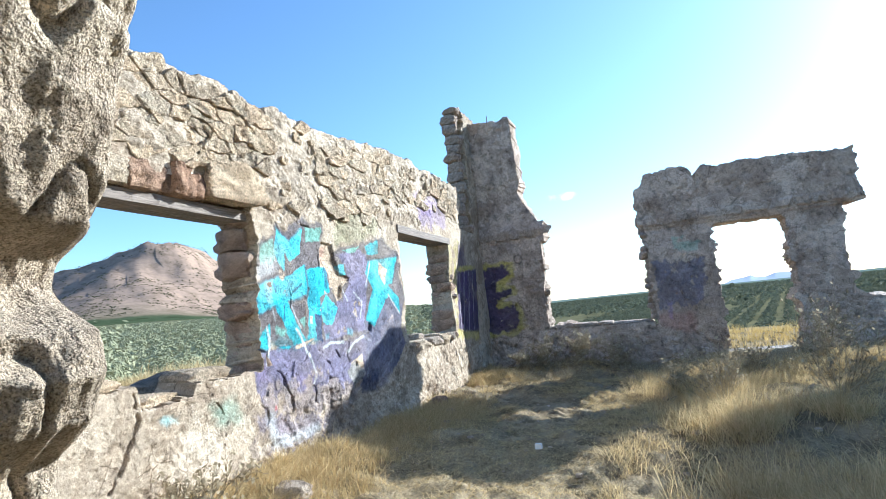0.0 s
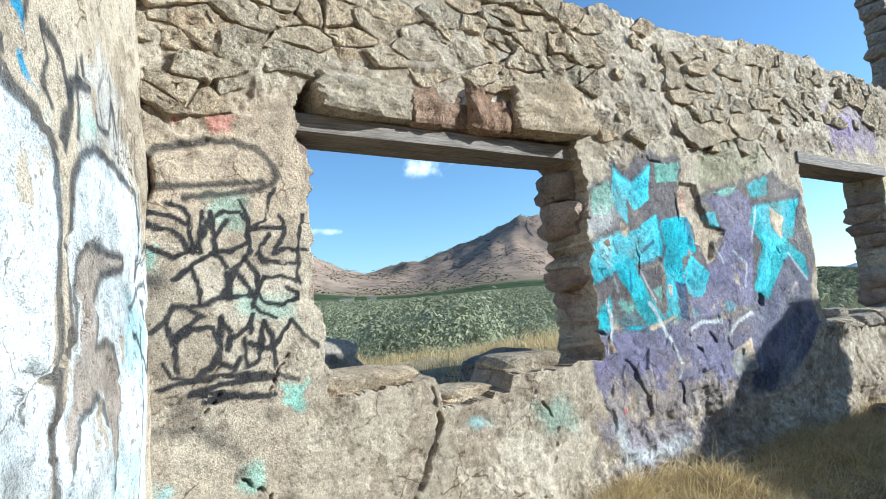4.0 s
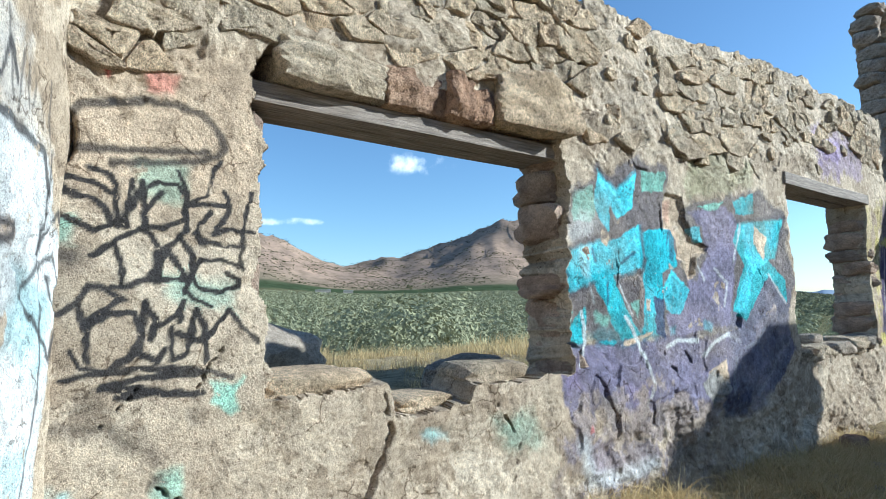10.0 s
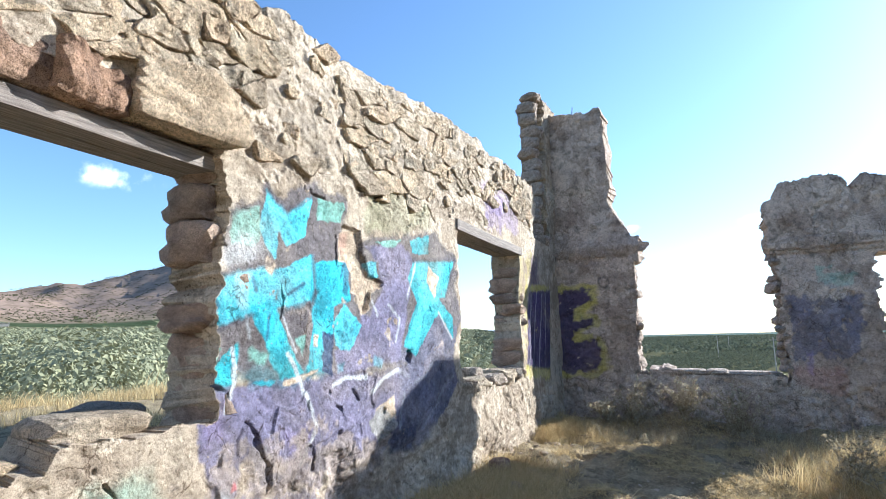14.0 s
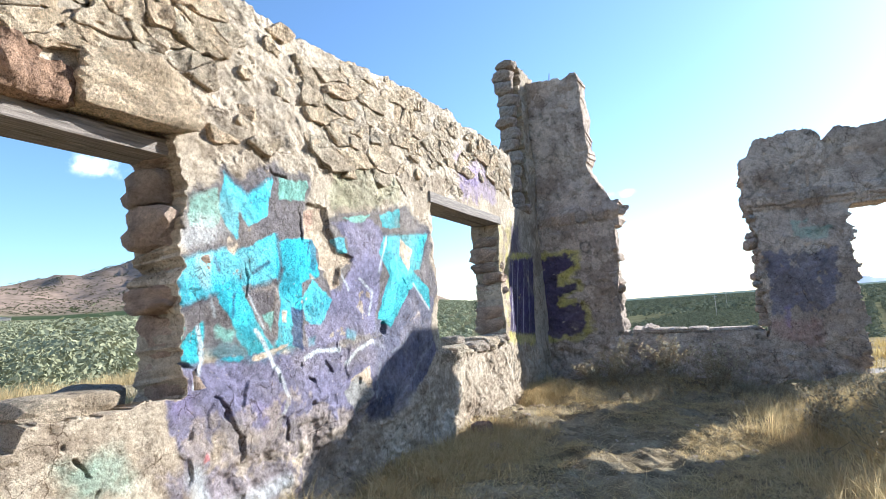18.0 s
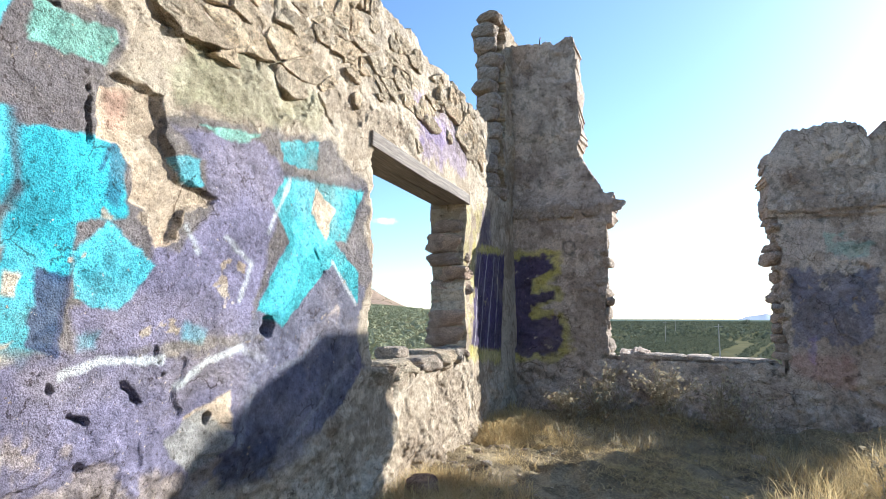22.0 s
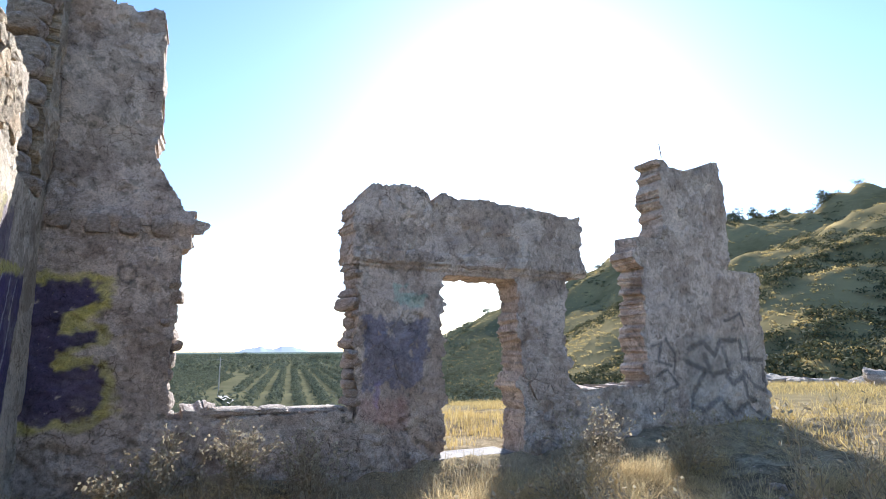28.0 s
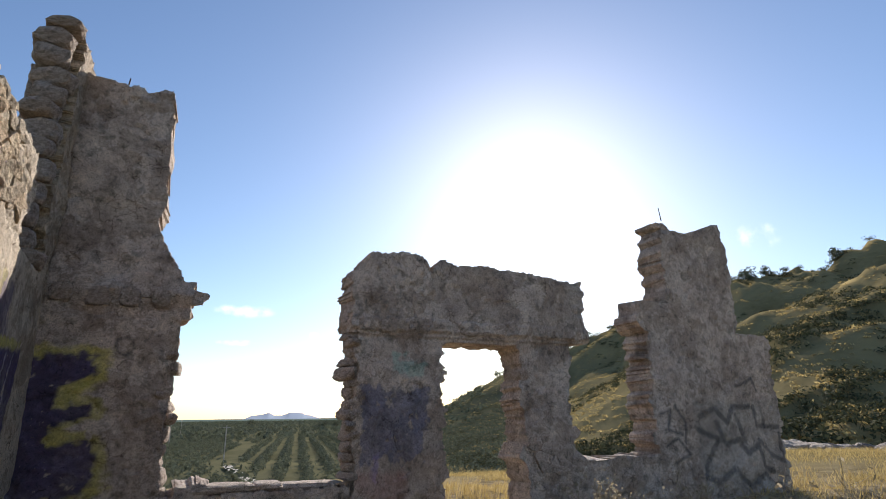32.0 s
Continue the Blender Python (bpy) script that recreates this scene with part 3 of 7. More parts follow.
    k.fill([(2.86, 0.77), (3.01, 0.75), (3.01, 0.58), (2.89, 0.61)], GREY, 0.5, 0.04, 0.05)
    k.fill([(3.80, 1.16), (4.49, 1.23), (4.68, 1.07), (4.60, 0.77), (4.04, 0.50), (3.68, 0.55), (3.77, 0.88)], SLATE, 0.8, 0.06, 0.02)
    k.fill([(3.14, 2.05), (3.29, 2.11), (3.36, 2.08), (3.38, 1.94), (3.45, 1.84), (3.47, 1.80), (3.64, 1.76), (3.60, 1.72), (3.49, 1.68), (3.46, 1.56), (3.37, 1.53), (3.33, 1.67), (3.28, 1.69), (3.27, 1.80), (3.22, 1.88), (3.14, 1.87)], SAND, 1, 0.006, 0.006)
    k.fill([(3.17, 2.05), (3.26, 2.08), (3.25, 1.93), (3.19, 1.92)], RED, 0.2, 0.04, 0.006)
    k.fill([(3.44, 2.45), (3.89, 2.51), (4.29, 2.38), (4.24, 2.22), (3.64, 2.11), (3.39, 2.12)], OLIVE, 0.35, 0.08, 0.03)
    k.fill([(3.53, 0.88), (3.73, 0.95), (3.75, 0.78), (3.66, 0.78)], SAND, 1, 0.012, 0.006)
    k.fill([(3.44, 0.82), (3.61, 0.90), (3.77, 0.74), (3.58, 0.65), (3.47, 0.74)], PLASTG, 0.9, 0.012, 0.006)
    k.fill([(3.72, 0.68), (4.03, 0.68), (3.99, 0.50), (3.73, 0.53)], NAVY, 0.55, 0.05, 0.006)
    k.fill([(2.29, 0.71), (2.31, 0.66), (2.27, 0.67)], RED, 0.5, 0.012, 0.006)
    k.line([(2.22, 0.62), (2.27, 0.41), (2.49, 0.38), (2.88, 0.39)], WHITE, 0.06, 0.6, 0.05)
    k.fill([(1.14, 0.84), (1.33, 0.82), (1.31, 0.77), (1.15, 0.79)], SKY, 0.35, 0.06, 0.02)
    k.fill([(1.54, 0.85), (1.84, 0.84), (1.92, 0.65), (1.68, 0.66)], MINT, 0.4, 0.1, 0.02)
    k.fill([(5.30, 2.87), (6.71, 3.04), (6.68, 2.56), (5.55, 2.47)], PURPLE, 0.5, 0.1, 0.06)
    k.fill([(5.43, 2.78), (6.04, 2.86), (6.01, 2.67), (5.45, 2.60)], PURPLE, 0.5, 0.05, 0.08)
    k.fill([(6.61, 2.26), (6.84, 2.35), (6.46, 0.92), (6.31, 0.93)], YELLOW, 0.25, 0.05, 0.06)
    k.fill([(7.01, 1.86), (8.32, 1.96), (7.99, 0.82), (6.75, 0.93)], INK, 0.9, 0.06, 0.02)
    k.fill([(7.13, 2.29), (7.69, 2.37), (7.61, 2.00), (7.06, 1.95)], INK, 0.6, 0.08, 0.06)
    k.line([(7.18, 1.82), (6.88, 0.94)], PALE, 0.02, 0.6, 0.02)
    k.line([(7.46, 1.87), (7.13, 0.92)], PALE, 0.02, 0.6, 0.02)
    k.line([(7.72, 1.86), (7.43, 0.90)], PALE, 0.02, 0.6, 0.02)
    k.line([(7.97, 1.87), (7.72, 0.90)], PALE, 0.02, 0.6, 0.02)
    k.fill([(6.95, 2.34), (7.14, 2.32), (6.72, 0.88), (6.60, 0.89)], YELLOW, 0.35, 0.05, 0.08)
    k.fill([(6.86, 1.91), (8.25, 2.02), (8.23, 1.94), (6.85, 1.84)], YELLOW, 0.6, 0.03, 0.02)
    k.fill([(6.61, 0.94), (7.99, 0.85), (7.96, 0.70), (6.59, 0.82)], YELLOW, 0.5, 0.06, 0.02)
    k.fill([(-0.24, 2.33), (0.40, 2.37), (0.42, 2.24), (0.46, 2.09), (0.40, 1.79), (0.07, 1.71), (-0.20, 1.83)], SAND, 0.5, 0.1, 0.02)
    k.fill([(-0.12, 2.21), (-0.06, 2.21), (-0.08, 2.15)], RED, 0.8, 0.02, 0.02)
    k.fill([(0.02, 2.23), (0.13, 2.22), (0.12, 2.16), (0.04, 2.15)], RED, 0.4, 0.04, 0.02)
    k.fill([(-0.02, 2.06), (0.04, 2.07), (0.01, 2.01)], RED, 0.5, 0.02, 0.02)
    k.fill([(0.02, 1.88), (0.16, 1.89), (0.16, 1.78), (0.02, 1.78)], MINT, 0.4, 0.06, 0.02)
    k.fill([(-0.25, 1.69), (-0.16, 1.70), (-0.15, 1.60), (-0.24, 1.59)], MINT, 0.6, 0.04, 0.02)
    k.fill([(0.10, 1.51), (0.33, 1.48), (0.35, 1.39), (0.14, 1.42)], MINT, 0.4, 0.06, 0.02)
    k.fill([(0.25, 1.14), (0.36, 1.12), (0.34, 1.04), (0.26, 1.06)], MINT, 0.75, 0.03, 0.02)
    k.fill([(0.10, 0.86), (0.17, 0.85), (0.18, 0.76), (0.10, 0.77)], MINT, 0.6, 0.05, 0.02)
    k.fill([(-0.25, 0.82), (-0.14, 0.84), (-0.15, 0.76), (-0.25, 0.77)], SKY, 0.5, 0.06, 0.02)
    k.line([(-0.07, 2.09), (-0.16, 2.06), (-0.21, 1.99), (-0.21, 1.94), (-0.15, 1.92), (-0.02, 1.93), (0.24, 1.96)], BLACK, 0.024, 0.85, 0.012)
    k.line([(-0.07, 2.09), (0.02, 2.11), (0.12, 2.12), (0.21, 2.10), (0.27, 2.05), (0.30, 1.99), (0.27, 1.95), (0.19, 1.92), (0.07, 1.90), (-0.06, 1.88)], BLACK, 0.024, 0.85, 0.012)
    k.line([(-0.06, 1.78), (-0.11, 1.81), (-0.18, 1.82), (-0.22, 1.80), (-0.19, 1.77), (-0.13, 1.76), (-0.08, 1.73), (-0.06, 1.68), (-0.11, 1.65), (-0.16, 1.68), (-0.21, 1.70), (-0.24, 1.66)], BLACK, 0.019, 0.98, 0.004)
    k.line([(-0.13, 1.86), (-0.08, 1.85), (-0.05, 1.81), (-0.04, 1.67)], BLACK, 0.019, 0.98, 0.004)
    k.line([(-0.00, 1.83), (-0.02, 1.67)], BLACK, 0.019, 0.98, 0.004)
    k.line([(-0.00, 1.73), (0.03, 1.83), (0.04, 1.67)], BLACK, 0.019, 0.98, 0.004)
    k.line([(0.09, 1.80), (0.04, 1.73), (0.05, 1.67), (0.11, 1.68), (0.16, 1.71), (0.17, 1.78), (0.14, 1.83), (0.08, 1.83), (0.05, 1.81)], BLACK, 0.019, 0.98, 0.004)
    k.line([(0.14, 1.88), (0.17, 1.81), (0.17, 1.67)], BLACK, 0.019, 0.98, 0.004)
    k.line([(0.28, 1.93), (0.26, 1.89), (0.24, 1.80), (0.18, 1.77)], BLACK, 0.019, 0.98, 0.004)
    k.line([(0.17, 1.76), (0.30, 1.77)], BLACK, 0.019, 0.98, 0.004)
    k.line([(0.30, 1.82), (0.32, 1.77), (0.30, 1.71), (0.27, 1.68)], BLACK, 0.019, 0.98, 0.004)
    k.line([(0.20, 1.66), (0.22, 1.70), (0.25, 1.74)], BLACK, 0.019, 0.98, 0.004)
    k.line([(0.26, 1.66), (0.32, 1.68), (0.41, 1.68)], BLACK, 0.019, 0.98, 0.004)
    k.line([(0.40, 1.83), (0.38, 1.74), (0.36, 1.57), (0.37, 1.54)], BLACK, 0.019, 0.98, 0.004)
    k.line([(-0.11, 1.57), (-0.05, 1.62), (0.02, 1.66), (0.06, 1.65), (0.08, 1.60), (0.08, 1.53), (0.05, 1.49), (-0.01, 1.47), (-0.05, 1.47)], BLACK, 0.019, 0.98, 0.004)
    k.line([(-0.05, 1.62), (-0.03, 1.56), (-0.02, 1.48)], BLACK, 0.019, 0.98, 0.004)
    k.line([(0.08, 1.49), (0.09, 1.56), (0.12, 1.59), (0.15, 1.54), (0.17, 1.50)], BLACK, 0.019, 0.98, 0.004)
    k.line([(0.15, 1.65), (0.18, 1.60), (0.20, 1.58), (0.17, 1.45)], BLACK, 0.019, 0.98, 0.004)
    k.line([(0.07, 1.49), (0.13, 1.50), (0.18, 1.49)], BLACK, 0.019, 0.98, 0.004)
    k.line([(0.08, 1.58), (0.13, 1.62), (0.17, 1.67)], BLACK, 0.019, 0.98, 0.004)
    k.line([(0.37, 1.54), (0.29, 1.57), (0.22, 1.56), (0.19, 1.51), (0.22, 1.46), (0.29, 1.45), (0.35, 1.47), (0.35, 1.50), (0.31, 1.52)], BLACK, 0.019, 0.98, 0.004)
    k.line([(0.21, 1.66), (0.22, 1.63), (0.37, 1.62)], BLACK, 0.019, 0.98, 0.004)
    k.line([(0.17, 1.46), (0.20, 1.43), (0.26, 1.40)], BLACK, 0.019, 0.98, 0.004)
    k.line([(-0.20, 1.38), (-0.15, 1.41), (-0.11, 1.47), (-0.08, 1.47), (-0.02, 1.43), (-0.12, 1.35)], BLACK, 0.019, 0.98, 0.004)
    k.line([(-0.14, 1.41), (-0.12, 1.32), (-0.11, 1.23)], BLACK, 0.019, 0.98, 0.004)
    k.line([(-0.12, 1.34), (-0.06, 1.38), (0.02, 1.38), (0.04, 1.31), (0.01, 1.24), (-0.06, 1.20), (-0.13, 1.21), (-0.16, 1.27)], BLACK, 0.019, 0.98, 0.004)
    k.line([(0.05, 1.42), (0.04, 1.31), (0.03, 1.25), (0.09, 1.22), (0.11, 1.26)], BLACK, 0.019, 0.98, 0.004)
    k.line([(0.05, 1.42), (0.08, 1.35), (0.07, 1.29)], BLACK, 0.019, 0.98, 0.004)
    k.line([(0.08, 1.33), (0.14, 1.37), (0.17, 1.42), (0.15, 1.35)], BLACK, 0.019, 0.98, 0.004)
    k.line([(0.13, 1.33), (0.13, 1.22), (0.18, 1.24), (0.20, 1.35), (0.21, 1.39), (0.23, 1.35), (0.24, 1.28), (0.24, 1.21)], BLACK, 0.019, 0.98, 0.004)
    k.line([(0.15, 1.31), (0.22, 1.28)], BLACK, 0.019, 0.98, 0.004)
    k.line([(0.25, 1.30), (0.32, 1.39), (0.37, 1.32), (0.42, 1.27)], BLACK, 0.019, 0.98, 0.004)
    k.line([(-0.18, 1.18), (-0.09, 1.19), (0.06, 1.20), (0.22, 1.18), (0.33, 1.15)], BLACK, 0.019, 0.98, 0.004)
    k.line([(-0.07, 1.15), (0.06, 1.17), (0.22, 1.17)], BLACK, 0.019, 0.98, 0.004)
    k.line([(-0.08, 1.14), (0.08, 1.13)], BLACK, 0.019, 0.98, 0.004)
    k.line([(-0.03, 1.11), (0.08, 1.12), (0.23, 1.10)], BLACK, 0.019, 0.98, 0.004)
    k.line([(-0.22, 1.04), (-0.09, 1.02)], BLACK, 0.024, 0.6, 0.03)
    k.line([(-0.04, 1.01), (0.00, 0.96), (0.07, 0.93), (0.09, 0.90)], BLACK, 0.024, 0.6, 0.03)
    k.line([(-0.20, 1.57), (-0.17, 1.56)], BLACK, 0.024, 0.6, 0.03)
    k.fill([(-0.21, 1.11), (-0.05, 1.12), (0.06, 1.08), (0.17, 1.06), (0.12, 1.00), (-0.02, 1.03), (-0.11, 0.99), (-0.22, 1.01)], BLACK, 0.35, 0.08, 0.08)
    k.fill([(0.08, 0.86), (0.12, 0.85), (0.12, 0.82), (0.08, 0.82)], BLACK, 0.8, 0.03, 0.02)
    k.line([(-0.23, 1.57), (-0.16, 1.56)], BLACK, 0.05, 0.5, 0.05)
    k.line([(-0.25, 1.47), (-0.23, 1.43)], BLACK, 0.05, 0.5, 0.05)


def paint_end(k):
    k.fill([(-0.18, 2.16), (0.50, 2.14), (0.53, 1.84), (0.33, 1.70), (0.50, 1.64), (0.53, 1.49), (0.27, 1.40), (0.56, 1.36), (0.61, 0.82), (0.40, 0.72), (-0.26, 0.66)], YELLOW, 0.62, 0.07, 0.03)
    k.fill([(-0.19, 2.08), (0.42, 2.06), (0.44, 1.90), (0.19, 1.78), (0.21, 1.58), (0.42, 1.60), (0.42, 1.52), (0.19, 1.43), (0.19, 1.26), (0.49, 1.29), (0.53, 0.90), (0.35, 0.80), (-0.25, 0.74)], INK, 0.9, 0.05, 0.03)
    k.line([(0.68, 2.16), (0.66, 2.11), (0.61, 2.09), (0.56, 2.12), (0.54, 2.17), (0.56, 2.24), (0.61, 2.25), (0.66, 2.23), (0.67, 2.17)], DARK, 0.02, 0.6, 0.008)
    k.fill([(3.03, 1.82), (3.93, 1.80), (3.83, 1.00), (3.02, 1.00)], SLATE, 0.75, 0.05, 0.06)
    k.fill([(3.42, 2.17), (3.92, 2.11), (3.88, 1.94), (3.43, 1.98)], MINT, 0.4, 0.05, 0.05)
    k.fill([(3.17, 1.05), (3.25, 1.05), (3.22, 0.78), (3.15, 0.79)], PURPLE, 0.4, 0.04, 0.02)
    k.fill([(8.11, 1.63), (10.22, 1.67), (10.36, 0.19), (8.14, 0.38)], STONEW, 0.5, 0.1, 0.02)
    k.line([(8.20, 1.43), (8.50, 1.54), (8.73, 1.32), (8.93, 1.56), (9.40, 1.56), (9.43, 1.26), (10.11, 1.23)], DARK, 0.07, 0.6, 0.03)
    k.line([(8.15, 1.22), (8.52, 1.08), (8.36, 0.90), (8.22, 0.68), (8.19, 0.55), (8.41, 0.47), (8.75, 0.64), (9.05, 0.35), (9.45, 0.54), (10.08, 0.21), (10.20, 0.37)], DARK, 0.07, 0.6, 0.03)
    k.line([(8.66, 1.00), (8.96, 1.06), (9.08, 0.85), (9.36, 0.97), (9.46, 0.64), (9.68, 0.55)], DARK, 0.07, 0.6, 0.03)
    k.line([(10.08, 1.13), (10.12, 0.70), (9.68, 0.81), (9.41, 1.04)], DARK, 0.07, 0.6, 0.03)
    k.line([(8.50, 1.33), (8.61, 1.07)], DARK, 0.07, 0.6, 0.03)
    k.line([(8.95, 1.43), (9.07, 1.05)], DARK, 0.07, 0.6, 0.03)
    k.line([(9.59, 1.55), (9.66, 1.25)], DARK, 0.07, 0.6, 0.03)
    k.line([(7.48, 1.47), (7.66, 1.52), (7.57, 1.24), (7.83, 1.17)], DARK, 0.03, 0.7, 0.03)
    k.line([(7.53, 1.01), (7.74, 1.12), (7.93, 0.88), (7.66, 0.78)], DARK, 0.03, 0.7, 0.03)
    k.line([(9.05, 1.88), (9.41, 2.01), (9.59, 1.81)], DARK, 0.03, 0.7, 0.03)
    k.line([(7.74, 1.58), (7.92, 1.34), (7.88, 1.05)], DARK, 0.03, 0.7, 0.03)
    k.fill([(2.64, 0.89), (3.65, 0.86), (3.63, 0.48), (3.16, 0.59)], RED, 0.12, 0.1, 0.02)


def paint_cross(k):
    k.fill([(1.75, 1.76), (1.63, 1.78), (1.50, 1.80), (1.35, 1.79), (1.19, 1.79), (1.04, 1.78), (0.98, 1.67), (1.06, 1.05), (1.71, 1.15)], WHITE, 0.97, 0.02, 0.02)
    k.fill([(1.65, 1.84), (1.63, 1.85), (1.48, 1.83), (1.64, 1.79), (1.76, 1.77)], WHITE, 0.35, 0.1, 0.02)
    k.fill([(0.91, 1.35), (0.91, 1.54), (0.89, 1.70), (0.83, 1.78), (0.70, 1.84), (0.45, 1.86), (0.21, 1.84), (0.10, 1.75), (-0.05, 1.53), (0.13, 0.84), (1.05, 1.04)], WHITE, 0.95, 0.02, 0.02)
    k.fill([(0.85, 2.00), (0.58, 2.15), (0.38, 2.04), (0.21, 1.86), (0.57, 1.86), (0.81, 1.81)], WHITE, 0.4, 0.1, 0.05)
    k.fill([(1.67, 1.69), (1.60, 1.72), (1.57, 1.67), (1.65, 1.63)], SKY, 0.2, 0.2, 0.02)
    k.fill([(1.52, 1.33), (1.37, 1.35), (1.36, 1.27), (1.52, 1.27)], SKY, 0.2, 0.2, 0.1)
    k.fill([(0.36, 1.50), (-0.01, 1.43), (0.14, 1.18), (0.45, 1.35)], SKY, 0.35, 0.1, 0.02)
    k.fill([(0.91, 1.07), (0.20, 1.03), (0.25, 0.89), (0.88, 1.03)], SKY, 0.3, 0.12, 0.02)
    k.fill([(1.53, 1.72), (1.40, 1.78), (1.45, 1.71), (1.54, 1.67)], SKY, 0.2, 0.15, 0.02)
    k.fill([(1.66, 1.40), (1.55, 1.38), (1.56, 1.31), (1.70, 1.29)], PALE, 0.4, 0.2, 0.02)
    k.fill([(1.27, 1.85), (1.20, 1.85), (1.16, 1.79), (1.24, 1.80)], TAN, 0.7, 0.04, 0.02)
    k.fill([(1.51, 1.41), (1.49, 1.52), (1.48, 1.65), (1.45, 1.66), (1.40, 1.65), (1.39, 1.56), (1.40, 1.43)], TAN, 0.97, 0.02, 0.02)
    k.fill([(1.47, 1.66), (1.41, 1.64), (1.40, 1.44), (1.43, 1.43)], SAND, 0.35, 0.05, 0.02)
    k.line([(1.52, 1.41), (1.51, 1.52), (1.50, 1.66), (1.48, 1.68), (1.44, 1.68), (1.39, 1.66), (1.38, 1.58), (1.39, 1.42), (1.42, 1.41), (1.51, 1.41)], DARK, 0.034, 0.9, 0.008)
    k.fill([(1.70, 1.25), (1.50, 1.26), (1.37, 1.25), (1.30, 1.20), (1.28, 1.09), (1.40, 1.11), (1.44, 1.17), (1.55, 1.20), (1.88, 1.17)], TAN, 0.95, 0.02, 0.02)
    k.fill([(1.49, 1.24), (1.37, 1.24), (1.34, 1.19), (1.44, 1.21)], SAND, 0.4, 0.06, 0.02)
    k.line([(1.70, 1.25), (1.50, 1.26), (1.37, 1.25), (1.30, 1.20), (1.28, 1.09)], DARK, 0.04, 0.9, 0.008)
    k.line([(1.71, 1.20), (1.61, 1.20), (1.51, 1.19), (1.44, 1.16), (1.40, 1.11)], DARK, 0.05, 0.9, 0.008)
    k.fill([(0.86, 1.35), (0.84, 1.54), (0.80, 1.57), (0.68, 1.60), (0.41, 1.60), (0.41, 1.57), (0.62, 1.53), (0.72, 1.47), (0.74, 1.35), (0.64, 1.37), (0.54, 1.33), (0.48, 1.24), (0.50, 1.07), (0.55, 1.03), (0.59, 1.13), (0.64, 1.22), (0.73, 1.24), (0.87, 1.20), (0.93, 1.13), (0.95, 1.16), (0.91, 1.27)], TAN2, 0.95, 0.02, 0.02)
    k.line([(0.90, 1.35), (0.87, 1.46), (0.84, 1.54), (0.78, 1.58), (0.68, 1.60), (0.40, 1.60), (0.41, 1.57), (0.62, 1.53), (0.70, 1.48), (0.74, 1.35), (0.64, 1.37), (0.56, 1.34), (0.48, 1.24), (0.48, 1.07), (0.55, 0.99)], DARK, 0.022, 0.9, 0.008)
    k.fill([(0.91, 1.12), (0.86, 1.20), (0.74, 1.23), (0.65, 1.21), (0.60, 1.14), (0.62, 0.97), (0.94, 1.04)], WHITE, 0.95, 0.02, 0.02)
    k.line([(0.92, 1.12), (0.87, 1.19), (0.74, 1.24), (0.64, 1.21), (0.59, 1.13), (0.55, 0.99)], DARK, 0.024, 0.9, 0.008)
    k.line([(1.86, 1.80), (1.77, 1.81), (1.64, 1.84)], DARK, 0.05, 0.9, 0.008)
    k.line([(1.76, 1.76), (1.63, 1.78), (1.50, 1.80), (1.35, 1.79), (1.19, 1.79), (1.06, 1.79), (1.00, 1.75), (0.98, 1.61), (0.99, 1.40), (1.03, 1.04)], DARK, 0.04, 0.85, 0.008)
    k.line([(0.92, 1.35), (0.91, 1.54), (0.89, 1.70), (0.83, 1.78), (0.70, 1.84), (0.45, 1.86), (0.21, 1.84), (0.14, 1.74)], DARK, 0.028, 0.9, 0.008)
    k.line([(0.12, 1.86), (0.17, 1.51), (0.13, 1.22), (0.25, 0.87)], DARK, 0.014, 0.9, 0.008)
    k.line([(0.02, 1.69), (0.14, 1.60), (0.20, 1.51), (0.34, 1.43), (0.18, 1.35), (0.04, 1.25), (-0.13, 1.53), (0.01, 1.70)], DARK, 0.016, 0.9, 0.008)
    k.line([(0.08, 1.49), (-0.02, 1.39), (-0.02, 1.26)], DARK, 0.014, 0.9, 0.008)
    k.line([(0.18, 1.51), (0.05, 1.56), (-0.02, 1.46)], DARK, 0.014, 0.9, 0.008)
    k.line([(1.69, 1.87), (1.61, 1.88), (1.57, 1.91), (1.57, 1.95)], DARK, 0.04, 0.9, 0.008)
    k.line([(1.53, 1.97), (1.51, 1.92), (1.50, 1.89), (1.47, 1.86)], DARK, 0.024, 0.9, 0.008)
    k.line([(1.40, 2.04), (1.37, 2.03), (1.29, 2.07), (1.24, 2.04), (1.22, 1.99), (1.23, 1.95)], DARK, 0.036, 0.9, 0.008)
    k.line([(1.37, 2.01), (1.41, 1.92), (1.43, 1.86), (1.40, 1.85), (1.34, 1.89), (1.27, 1.93)], DARK, 0.04, 0.9, 0.008)
    k.line([(1.51, 1.79), (1.48, 1.82), (1.42, 1.86)], DARK, 0.034, 0.9, 0.008)
    k.fill([(1.27, 1.96), (1.19, 2.01), (1.16, 1.96), (1.21, 1.87), (1.26, 1.86), (1.25, 1.91)], DARK, 0.85, 0.02, 0.02)
    k.line([(1.15, 2.10), (1.11, 2.04), (1.10, 2.00), (1.13, 1.91), (1.11, 1.90)], DARK, 0.02, 0.9, 0.008)
    k.line([(1.35, 1.87), (1.31, 1.84), (1.24, 1.84), (1.28, 1.82)], DARK, 0.028, 0.9, 0.008)
    k.line([(1.01, 1.99), (0.92, 1.98), (0.88, 1.92), (0.90, 1.84), (0.93, 1.78)], DARK, 0.034, 0.9, 0.008)
    k.line([(1.03, 1.99), (1.00, 1.93), (1.02, 1.87), (0.98, 1.84)], DARK, 0.018, 0.9, 0.008)
